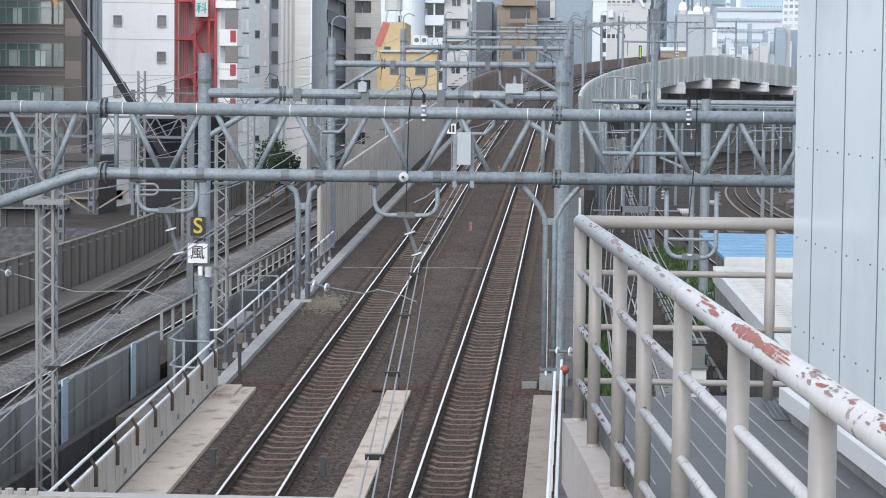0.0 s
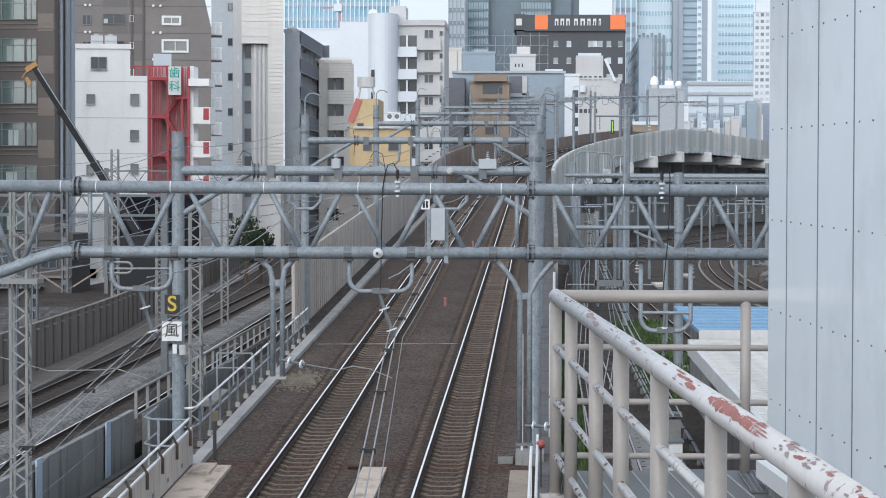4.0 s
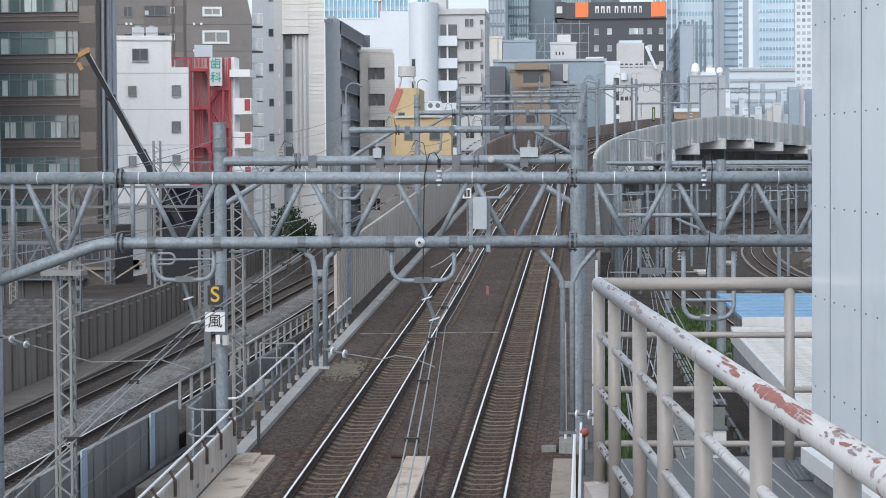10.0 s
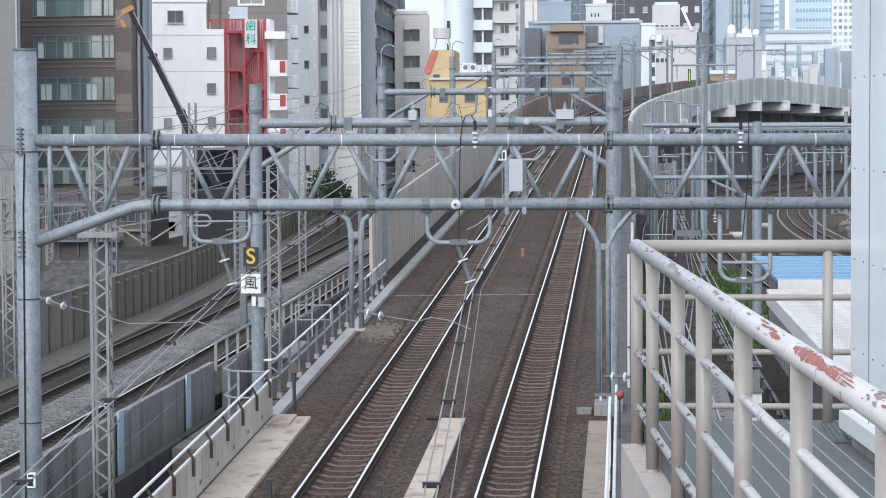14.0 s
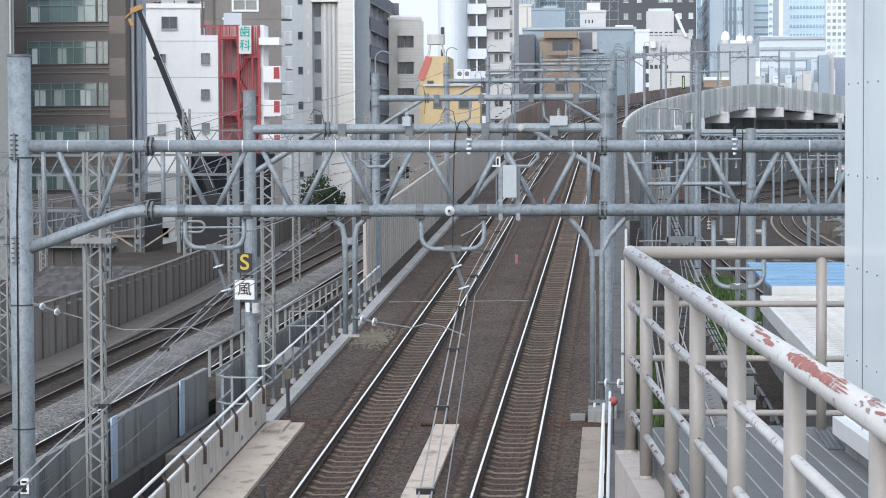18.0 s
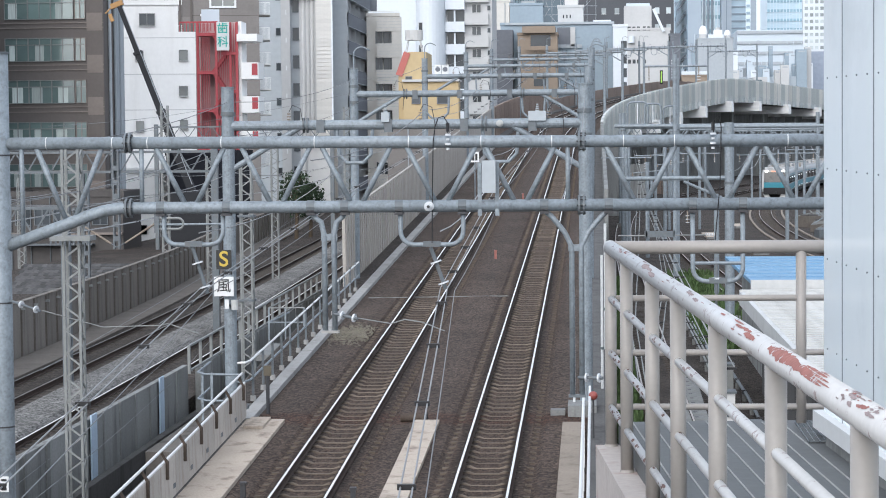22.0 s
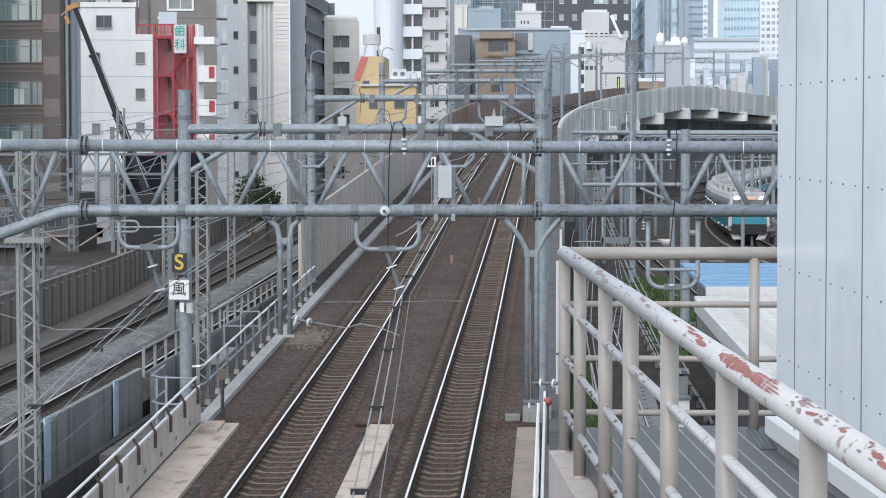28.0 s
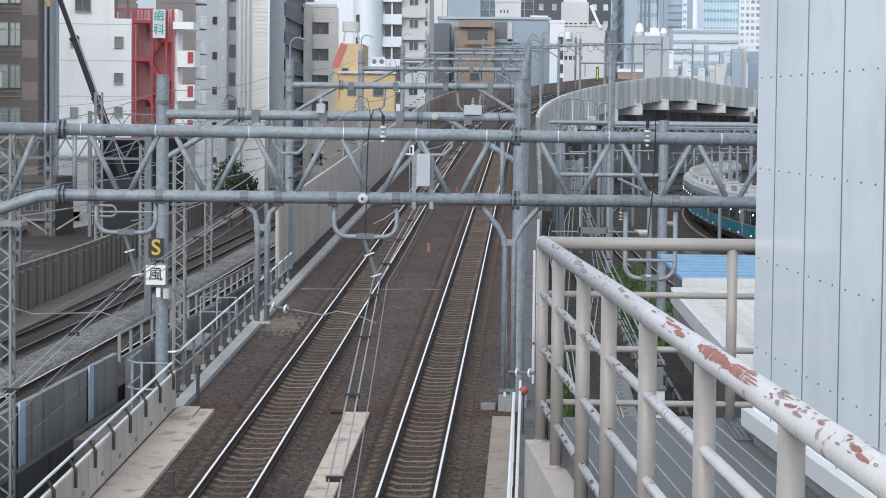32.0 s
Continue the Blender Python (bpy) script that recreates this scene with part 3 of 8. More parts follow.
        part("spreader", boxm(min(m0, m1) - 0.05, max(m0, m1) + 0.05, -0.02, 0.02, zk - 0.12, zk - 0.02), STEEL, g)
        part("foot_plate", boxm(min(m0, m1) - 0.06, max(m0, m1) + 0.06, -0.06, 0.06, zb - 0.03, zb + 0.01), KERB_GREY if zb > 6 else STEEL_OLD, g)
    # white equipment box on two straps
    bx0, bx1, bz0, bz1 = -1.715, -1.512, 8.405, 8.887
    part("equipment_box", boxm(bx0, bx1, -0.2, -0.08, bz0, bz1), BOX_PALE, g, "pale metal equipment box")
    for sx in (-1.757, -1.495):
        part("box_strap", boxm(sx - 0.03, sx + 0.03, -0.08, -0.02, zl - 0.15, zu - 0.35), STEEL, g)
    # stand-off insulators and cable loops on the tubes
    for ix in (-2.224, 1.712):
        zu = tilt(ix)
        sp = bmesh.new()
        for k in range(4):
            tube(sp, [(ix, -0.11, zu - 0.12 + 0.07 * k), (ix, -0.11, zu - 0.09 + 0.07 * k)], 0.045 if k % 2 else 0.026, 10)
        part("insulator", sp, PORCELAIN, g, "white porcelain insulator")
        part("insulator_cap", tubem([(ix, -0.11, zu + 0.15), (ix, -0.11, zu + 0.28)], 0.026, 8), RUBBER, g)
        loop = [(ix, -0.11, zu + 0.12), (ix, -0.12, zu + 0.28), (ix - 0.06, -0.12, zu + 0.38), (ix - 0.14, -0.12, zu + 0.36), (ix - 0.19, -0.12, zu + 0.22), (ix - 0.22, -0.12, zu), (ix - 0.24, -0.12, zl + 0.1), (ix - 0.25, -0.12, zl - 0.55)] if ix < 0 else [(ix, -0.11, zu + 0.1), (ix + 0.02, -0.12, zu + 0.3), (ix + 0.09, -0.12, zu + 0.36), (ix + 0.12, -0.12, zu + 0.2), (ix + 0.1, -0.12, zl + 0.3), (ix + 0.02, -0.12, zl - 0.6)]
        part("jumper_cable", tubem(loop, 0.009, 6), RUBBER, g)
    rs = bmesh.new()
    for k in range(3):
        tube(rs, [(-2.513, -0.16 - 0.05 * k, zl), (-2.513, -0.13 - 0.05 * k, zl)], 0.075 - 0.02 * k, 14)
    ri = part("round_insulator", rs, PORCELAIN, g)
    part("insulator_pin", tubem([(-2.513, -0.27, zl), (-2.513, -0.3, zl)], 0.022, 10), DARK, ri)
    return g


near_gantry()
# gantries further up the climbing track
for y in (55.0, 84.0, 119.0, 157.0, 195.0, 232.0, 262.0, 290.0, 318.0, 346.0, 374.0, 402.0):
    cx, cy, cz, ch = climbing(y)
    bz = cz + 7.0
    g = gantry(0, -9.25, -0.3, cz - 0.2, cz - 0.2, bz + 0.95, bz, "galvanised tube portal gantry over the climbing tracks", 0.16, 0.125)
    tp = bz + 0.95
    for bx in (-9.25, -0.3) if y > 60 else ():
        part("arrester_arm", tubem([(bx, 0, tp)] + [(bx, 0, tp + 0.55)] + arc((bx + 0.3, 0, tp + 0.55), 0.3, 180, 60, 6)[1:] + [(bx + 0.62, 0, tp + 0.72)], 0.028, 8), STEEL, g)
    for fx in (-6.9, -5.2, -3.3, -1.6):
        part("beam_clamp", boxm(fx - 0.1, fx + 0.1, -0.15, 0.15, bz - 0.19, bz + 0.13), STEEL_OLD, g)
    for fx in (-6.05, -2.4):
        part("drop_bracket", tubem([(fx - 0.45, 0, bz - 0.1), (fx - 0.4, 0, bz - 0.75), (fx - 0.2, 0, bz - 0.95), (fx + 0.2, 0, bz - 0.95), (fx + 0.4, 0, bz - 0.75), (fx + 0.45, 0, bz - 0.1)], 0.045, 8), STEEL, g)
    for fx in (-7.7, -4.4, -1.2):
        st = bmesh.new()
        for k in range(3):
            tube(st, [(fx, -0.05, bz + 0.13 + 0.07 * k), (fx, -0.05, bz + 0.16 + 0.07 * k)], 0.055 if k % 2 else 0.04, 8)
        part("pin_insulator", st, STAINED, g, "stained porcelain pin insulator")
        part("jumper_cable", tubem([(fx, -0.05, bz + 0.33), (fx + 0.1, -0.1, bz + 0.5), (fx + 0.3, -0.14, bz + 0.42), (fx + 0.38, -0.16, bz), (fx + 0.34, -0.16, bz - 0.6)], 0.011, 5), RUBBER, g)
    if y == 55.0:
        for fx, fw in ((-5.267, 0.1), (-1.477, 0.22)):
            tb = part("switch_box", boxm(fx - fw, fx + fw, -0.2, 0.1, bz + 0.06, bz + 0.3), BOX_PALE, g, "pale switch box on the beam")
            for k in range(4):
                part("bushing", tubem([(fx, -0.05, bz + 0.3 + 0.05 * k), (fx, -0.05, bz + 0.33 + 0.05 * k)], 0.05 - 0.008 * k, 8), BOX_PALE, tb)
        for k in range(3):
            part("round_insulator", tubem([(-2.406, -0.2 - 0.06 * k, bz), (-2.406, -0.16 - 0.06 * k, bz)], 0.09 - 0.02 * k, 12), CONCRETE_PALE, g)
    g.matrix_basis = Matrix.LocRotScale((cx, cy, 0), Euler((0, 0, -ch)), None)

# ---- parapets and fences beside the climbing track ----
def parapet(name, label, off, s0, s1, z0, z1, thick, material, step=2.0, slats=0, other=None, post=0.0, ribs=0):
    """Wall made of separate panels along the climbing track."""
    w = thing(name, label, "wall", kind="structure")
    n = int(round((s1 - s0) / step))
    st = (s1 - s0) / n
    bm = boxm(-thick / 2, thick / 2, 0.012, st - 0.012, z0, z1)
    for k in range(slats):
        q = st * (k + 0.25) / slats
        box(bm, thick / 2, thick / 2 + 0.1, q, q + st * 0.5 / slats, z0, z1 - 0.02)
    for k in range(ribs):
        q = st * (k + 0.5) / ribs
        box(bm, thick / 2, thick / 2 + 0.05, q - 0.06, q + 0.06, z0 + 1.0, z1 - 0.08)
    me = mesh_of("panel", bm, material)
    me2 = me
    if other:
        me2 = me.copy()
        me2.materials.clear()
        me2.materials.append(other)
    pm = mesh_of("panel_post", boxm(thick / 2 - 0.02, thick / 2 + 0.12, -post / 2, post / 2, z0, z1 + 0.05), other or material) if post else None
    for i in range(n):
        x, y, z, h = climbing(s0 + i * st, off)
        ob = new("panel", me2 if other and (i * 7 // 5) % 4 in (1, 2) else me)
        ob.parent = w
        ob.matrix_basis = Matrix.LocRotScale((x, y, z), Euler((math.atan(GRADE) if s0 + i * st < 375 else -0.012, 0, -h)), None)
        if pm:
            po = new("panel_post", pm)
            po.parent = w
            po.matrix_basis = ob.matrix_basis.copy()
    return w


parapet("noise_wall", "ribbed beige noise wall along the climbing track", -9.35, 81, 200, -0.1, 2.7, 0.12, NOISE_WALL, 1.0)
parapet("slatted_wall", "brown slatted wall on the outer side of the curved viaduct", -9.35, 200, 260, -0.1, 2.7, 0.12, BROWN_FENCE, 3.0, slats=4)
parapet("far_slatted_wall", "low brown slatted wall on the far side of the curved viaduct", -9.35, 260, 620, -0.1, 1.3, 0.12, BROWN_FENCE, 6.0)
parapet("low_parapet", "grey concrete parapet at the straight track's edge", 0.45, 110, 194, -1.9, 1.5, 0.2, CONCRETE, 4.0)
parapet("viaduct_parapet", "pale streaked concrete parapet of the curved viaduct", 0.45, 194, 640, -2.5, 1.5, 0.25, VIADUCT, 3.2, other=VIADUCT_STEEL, post=0.22, ribs=9)
parapet("infill_wall", "weathered infill wall under the far side of the viaduct", -9.0, 226, 640, -19, -1.5, 0.3, CONCRETE, 8.0)
parapet("left_parapet", "cream concrete parapet panels beside the track", -8.6, 20, 53, 0.0, 0.83, 0.08, PARAPET, 1.5)

# ---- railing, walkway and panel wall beside the camera ----
# corner of the railing, and the way it runs back towards the camera
RC = Vector((0.067, 12.500, 8.582))
RD = Vector((-0.0777, 1.0, 0.0065)).normalized()
FL = RC.z - 1.005


KERB = mat("stained_white_kerb", (0.42, 0.38, 0.355), 0.7, 0, 0.15, 25, 1.6, 0.08, (0.3, 0.2, 0.17), 0.6)


def railing():
    r = thing("handrail", "cream tube railing with scraped paint round the walkway's end", "railing")
    c, d = RC, RD
    far = Vector((1, 0.0, 0))
    L = 9.6
    gaps = (0.0, 0.288, 0.597, 0.905)
    rad = (0.04, 0.019, 0.019, 0.019)
    for i, (gz, rr) in enumerate(zip(gaps, rad)):
        a = c - Vector((0, 0, gz))
        nm = "top_rail" if i == 0 else "mid_rail"
        part(nm, tubem([a, a - d * L], rr, 16), SCUFFED_LIT, r, "scuffed painted tube, whitened for sky sheen", True)
        part(nm, tubem([a, a + far * 1.6], rr * 0.95, 14), PIPE_PAINT, r, smooth=True)
    cap = bmesh.new()
    bmesh.ops.create_uvsphere(cap, u_segments=14, v_segments=8, radius=0.042, matrix=Matrix.Translation(c))
    part("corner_bend", cap, SCUFFED_LIT, r, smooth=True)
    k = 0.0
    for k in (0.0, 0.98, 2.29, 3.34, 4.58, 5.90, 7.23, 8.55):
        a = c - d * k
        post = part("post", tubem([(a.x, a.y, FL - 0.13), (a.x, a.y, a.z)], 0.034, 14), PIPE_PAINT, r, smooth=True)
        part("post_foot", tubem([(a.x, a.y, FL - 0.13), (a.x, a.y, FL - 0.112)], 0.04, 14, r2=0.036), PIPE_PAINT, post)
    a = c + far * 1.07
    part("post", tubem([(a.x, a.y, FL), (a.x, a.y, a.z)], 0.03, 14), PIPE_PAINT, r, smooth=True)
    return r



def scrape(r, k0, k1, a0, a1, material, seed, rad=0.0408, name="paint_scrape", drop=0.0):
    """A ragged patch that lies on the top rail from k0 to k1 metres off the corner, between two angles round the tube."""
    rnd = random.Random(seed)
    d = RD
    side = Vector((d.y, -d.x, 0)).normalized()
    up = side.cross(d).normalized()
    bm = bmesh.new()
    n, m = 18, 6
    rows = []
    for i in range(n + 1):
        t = i / n
        c = RC - d * (k0 + (k1 - k0) * t) - Vector((0, 0, drop))
        w = math.sin(math.pi * min(1, max(0, t * 0.96 + 0.02))) ** 0.5
        lo = a0 + (a1 - a0) * (0.5 - 0.5 * w) + rnd.uniform(-0.13, 0.13) * (a1 - a0)
        hi = a1 - (a1 - a0) * (0.5 - 0.5 * w) + rnd.uniform(-0.13, 0.13) * (a1 - a0)
        rows.append([bm.verts.new(c + (side * math.cos(radians(lo + (hi - lo) * j / m)) + up * math.sin(radians(lo + (hi - lo) * j / m))) * rad) for j in range(m + 1)])
    for u, v in zip(rows, rows[1:]):
        for j in range(m):
            bm.faces.new((u[j], u[j + 1], v[j + 1], v[j]))
    return part(name, bm, material, r)


SCRAPE_GREY = mat("grey_bared_paint", (0.27, 0.215, 0.21), 0.7, 0, 0.3, 80, 12)
rail_thing = railing()
# the broad red scrape that frays towards the near end, and its smaller neighbours
scrape(rail_thing, 5.93, 6.42, 98, 158, RED_SCRAPE, 1)
scrape(rail_thing, 6.26, 6.70, 112, 150, RED_SCRAPE, 2, 0.0409)
for k0, k1, a0, a1 in ((6.5, 6.80, 96, 112), (6.55, 6.88, 116, 126), (6.6, 6.93, 130, 139), (6.55, 6.84, 142, 152), (6.66, 6.78, 86, 94)):
    scrape(rail_thing, k0, k1, a0, a1, RED_SCRAPE, int(k0 * 100 + a0), 0.0411)
for k0, k1, a0, a1 in ((5.08, 5.28, 94, 108), (5.2, 5.36, 112, 128), (5.32, 5.52, 106, 124), (5.44, 5.66, 122, 148), (1.06, 1.2, 112, 124), (7.96, 8.06, 112, 134), (8.04, 8.16, 128, 146), (7.62, 7.68, 108, 124), (7.3, 7.37, 118, 134), (7.27, 7.33, 126, 138)):
    scrape(rail_thing, k0, k1, a0, a1, RED_SCRAPE, int(k0 * 100 + a1), 0.0409)
for k0, k1, a0, a1 in ((0.78, 0.9, 104, 122), (0.86, 1.04, 120, 138), (1.02, 1.16, 96, 108), (7.08, 7.12, 60, 96), (7.1, 7.18, 76, 92), (7.12, 7.17, 96, 118), (7.16, 7.22, 108, 124), (7.18, 7.23, 134, 150), (7.4, 7.45, 86, 96), (7.5, 7.54, 92, 100), (2.08, 2.3, 96, 142), (2.2, 2.5, 112, 134), (2.46, 2.72, 128, 160), (3.8, 4.0, 104, 124), (4.06, 4.22, 118, 138), (1.9, 2.04, 84, 100)):
    scrape(rail_thing, k0, k1, a0, a1, SCRAPE_GREY, int(k0 * 100 + a1), 0.0410)
rs_ = random.Random(7)
for i in range(36):
    k = rs_.uniform(0.1, 8.2)
    a = rs_.uniform(70, 150)
    scrape(rail_thing, k, k + rs_.uniform(0.02, 0.12), a, a + rs_.uniform(3, 13), SCRAPE_GREY if i % 4 else RED_SCRAPE, 20 + i)
for i in range(26):
    k = rs_.uniform(7.04, 7.46) if i < 18 else rs_.uniform(7.8, 8.2)
    a = rs_.uniform(78, 150)
    scrape(rail_thing, k, k + rs_.uniform(0.015, 0.045), a, a + rs_.uniform(4, 12), RED_SCRAPE if i % 3 == 0 else SCRAPE_GREY, 300 + i, 0.0412)
SCRAPE_DARK = mat("dark_rusted_chip", (0.13, 0.08, 0.07), 0.8, 0, 0.3, 80, 12)
for i in range(75):
    k = rs_.uniform(0.1, 3.4) if i % 9 else rs_.uniform(3.4, 4.1)
    a = rs_.uniform(50, 150)
    scrape(rail_thing, k, k + rs_.uniform(0.02, 0.1), a, a + rs_.uniform(15, 60), SCRAPE_GREY if i % 3 == 0 else SCRAPE_DARK, 90 + i, 0.0196, drop=(0.288, 0.597, 0.905)[i % 3])


def walkway():
    c, d = RC, RD
    side = Vector((d.y, -d.x, 0))
    bm = bmesh.new()
    far_l, far_r = c + side * 0.05 + d * 0.1, c + side * 4.2 + d * 0.1
    near_l, near_r = far_l - d * 20, far_r - d * 20
    lo = [bm.verts.new((p.x, p.y, FL - 0.35)) for p in (far_l, far_r, near_r, near_l)]
    hi = [bm.verts.new((p.x, p.y, FL)) for p in (far_l, far_r, near_r, near_l)]
    bm.faces.new(hi)
    bm.faces.new(lo[::-1])
    for i in range(4):
        bm.faces.new((lo[i], lo[(i + 1) % 4], hi[(i + 1) % 4], hi[i]))
    bmesh.ops.recalc_face_normals(bm, faces=bm.faces)
    w = tagged(part("walkway_floor", bm, FLOOR_GREY), "grey sheet floor of the footpath with slanting pale grooves", "floor", kind="structure")
    kb = bmesh.new()
    a0, a1 = c + d * 0.06, c - d * 18
    for (p, q) in ((a0, a1),):
        v = []
        for pt in (p, q):
            for u, zz in ((-0.085, FL - 0.5), (0.06, FL - 0.5), (0.06, FL - 0.125), (-0.085, FL - 0.125)):
                pp = pt + side * u
                v.append(kb.verts.new((pp.x, pp.y, zz)))
        for qd in ((0, 1, 2, 3), (7, 6, 5, 4), (0, 4, 5, 1), (1, 5, 6, 2), (2, 6, 7, 3), (3, 7, 4, 0)):
            kb.faces.new([v[i] for i in qd])
    bmesh.ops.recalc_face_normals(kb, faces=kb.faces)
    tagged(part("walkway_kerb", kb, KERB), "stained pinkish white kerb under the railing", "kerb", kind="structure")
    # slanting grooves
    for k in range(9):
        x0 = 0.193 + 0.105 * k
        g = bmesh.new()
        bar(g, (x0 - 0.005, 12.58, FL + 0.002), (x0 + 0.205, 9.6, FL + 0.002), 0.007, 0.006)
        part("groove_strip", g, LINE_PALE, w)
    # steel grating over the drain beside the hoarding
    gr = tagged(part("drain_grating", boxm(1.105, 1.2, 11.72, 12.56, FL + 0.001, FL + 0.004), DARK), "grey steel grating over a dark drain in the floor", "grating", kind="structure")
    for k in range(4):
        part("bearing_bar", boxm(1.105 + 0.03 * k, 1.1085 + 0.03 * k, 11.72, 12.56, FL + 0.004, FL + 0.012), STEEL, gr)
    for k in range(15):
        part("cross_bar", boxm(1.105, 1.2, 11.72 + 0.06 * k, 11.725 + 0.06 * k, FL + 0.006, FL + 0.013), STEEL_OLD, gr)


walkway()


def panel_wall():
    """Tall white sheet-metal hoarding beside the walkway, with seams and rivets."""
    e = Vector(((1.203, 11.900, 8.718)))
    d = Vector((RD.x, RD.y, 0)).normalized()
    side = Vector((d.y, -d.x, 0))
    w = thing("panel_wall", "tall glossy white sheet-metal hoarding with riveted seams", "wall", kind="structure")
    top, bot = e.z + 5.0, FL + 0.1
    RIVET = mesh_of("rivet", tubem([(0, 0, 0.004), (0, 0, -0.005)], 0.0042, 8), PANEL_SEAM)
    edges = [0.0, 0.52] + [0.52 + 0.79 * k for k in range(1, 13)]
    for a, b in zip(edges, edges[1:]):
        bm = bmesh.new()
        pts = [e - d * (a + 0.004), e - d * (b - 0.004)]
        v = []
        for zz in (bot, top):
            for p in pts:
                for u in (0, 0.06):
                    q = p + side * u
                    v.append(bm.verts.new((q.x, q.y, zz)))
        for qd in ((0, 1, 3, 2), (4, 6, 7, 5), (0, 4, 5, 1), (2, 3, 7, 6), (0, 2, 6, 4), (1, 5, 7, 3)):
            bm.faces.new([v[i] for i in qd])
        bmesh.ops.recalc_face_normals(bm, faces=bm.faces)
        pn = part("panel", bm, PANEL_WHITE, w)
        sm = bmesh.new()
        p = e - d * b - side * 0.001
        bar(sm, (p.x, p.y, (bot + top) / 2), (p.x - d.x * 0.014, p.y - d.y * 0.014, (bot + top) / 2), 0.003, top - bot)
        part("seam_strip", sm, PANEL_SEAM, pn)
        k = math.ceil((a + 0.02 - 0.12) / 0.263)
        while a < 5.0 and 0.12 + 0.263 * k < b - 0.01:
            p = e - d * (0.12 + 0.263 * k) - side * 0.001
            k += 1
            for q in (-4, -3, -2, -1, 0, 1, 2, 2.35, 3.35, 4.35, 5.35, 6.35, 7.35, 8.35):
                zz = e.z + 0.312 + 0.478 * q - 0.009 * (0.12 + 0.263 * (k - 1))
                if zz < bot + 0.05 or zz > top:
                    continue
                o = new("rivet", RIVET)
                o.parent = pn
                o.matrix_basis = Matrix.LocRotScale((p.x, p.y, zz), side.to_track_quat("Z", "Y").to_euler(), None)
    bm = bmesh.new()
    a, b = e + side * 0.03, e - d * 9.9 + side * 0.03
    bar(bm, (a.x, a.y, (bot + top) / 2), (b.x, b.y, (bot + top) / 2), 0.03, top - bot - 0.02)
    part("backing_frame", bm, PANEL_SEAM, w)
    sk = bmesh.new()
    a, b = e + d * 0.06 - side * 0.005, e - d * 9.8 - side * 0.005
    bar(sk, (a.x, a.y, FL + 0.1035), (b.x, b.y, FL + 0.1035), 0.09, 0.093)
    part("skirting", sk, WHITE_PAINT, w, "white painted skirting beam")
    base = bmesh.new()
    bar(base, (a.x - d.x * 0.3, a.y - d.y * 0.3, FL + 0.026), (b.x, b.y, FL + 0.026), 0.06, 0.056)
    part("base_strip", base, CONCRETE, w, "grey base strip under the skirting")


panel_wall()

# ---- buildings ----
def window(b, x0, x1, z0, z1, gl, fr=None, y=0.0, mullions=0, t=0.09, rail=False):
    """A framed window that stands a little proud of the wall, with its pane as a sub-part."""
    f = bmesh.new()
    for a in ((x0 - t, x1 + t, z0 - t, z0), (x0 - t, x1 + t, z1, z1 + t), (x0 - t, x0, z0, z1), (x1, x1 + t, z0, z1)):
        box(f, a[0], a[1], y - 0.1, y + 0.02, a[2], a[3])
    for k in range(mullions):
        mx = x0 + (x1 - x0) * (k + 1) / (mullions + 1)
        box(f, mx - 0.035, mx + 0.035, y - 0.06, y + 0.02, z0, z1)
    if rail:
        box(f, x0, x1, y - 0.14, y - 0.1, z0 + 0.45, z0 + 0.5)
        box(f, x0, x1, y - 0.14, y - 0.1, z0 + 0.9, z0 + 0.95)
    w = part("window", f, fr or FRAME_WHITE, b)
    part("pane", boxm(x0, x1, y - 0.03, y - 0.012, z0, z1), gl, w)
    return w


def turned(b, cx, degrees=10.5):
    """Turns a building about the upright through (cx, its front)."""
    y = b.location.y
    b.matrix_basis = Matrix.Translation((cx, y, 0)) @ pose(0, 0, 0, 0, 0, degrees) @ Matrix.Translation((-cx, 0, 0))
    return b


def block(name, label, x0, x1, y, z1, depth, wall, z0=-0.6, lip=0.3, category="building"):
    """A building's body with a raised roof edge."""
    b = thing(name, label, category, at=(0, y, 0))
    part("wall", boxm(x0, x1, 0, depth, z0, z1), wall, b)
    if lip:
        r = bmesh.new()
        for a in ((x0 - 0.1, x1 + 0.1, -0.1, 0.2), (x0 - 0.1, x1 + 0.1, depth - 0.2, depth + 0.1), (x0 - 0.1, x0 + 0.2, 0.2, depth - 0.2), (x1 - 0.2, x1 + 0.1, 0.2, depth - 0.2)):
            box(r, *a, z1 - 0.1, z1 + lip)
        part("roof_edge", r, wall, b)
    return b


W_WHITE = mat("white_render_wall", (0.77, 0.77, 0.76), 0.8, 0, 0.05, 3, 0.3, 0, (0.6, 0.59, 0.57), 0.3, 0, True)
W_BROWN = mat("brown_tile_wall", (0.1134, 0.1008, 0.09408), 0.7, 0, 0.12, 4, 0.25)
W_BROWN_PALE = mat("pale_brown_panel", (0.185, 0.16, 0.145), 0.7, 0, 0.1, 4, 0.25)
W_GREYBROWN = mat("greybrown_tile_wall", (0.19, 0.178, 0.17), 0.75, 0, 0.14, 5, 0.25, 0, (0.15, 0.14, 0.135), 0.5)
# wall brown darkened to paint the shade of recessed bays
W_BAY_SHADE = mat("bay_shade_brown", (0.15, 0.14, 0.135), 0.75, 0, 0.12, 4, 0.3)
W_PALE = mat("pale_grey_wall", (0.47, 0.475, 0.475), 0.75, 0, 0.08, 2, 0.2, 0, None, 0, 0, True)
W_SIDING = mat("pale_siding", (0.55, 0.55, 0.54), 0.7, 0, 0.08, 2, 0.2, 0, None, 0, 0.05)
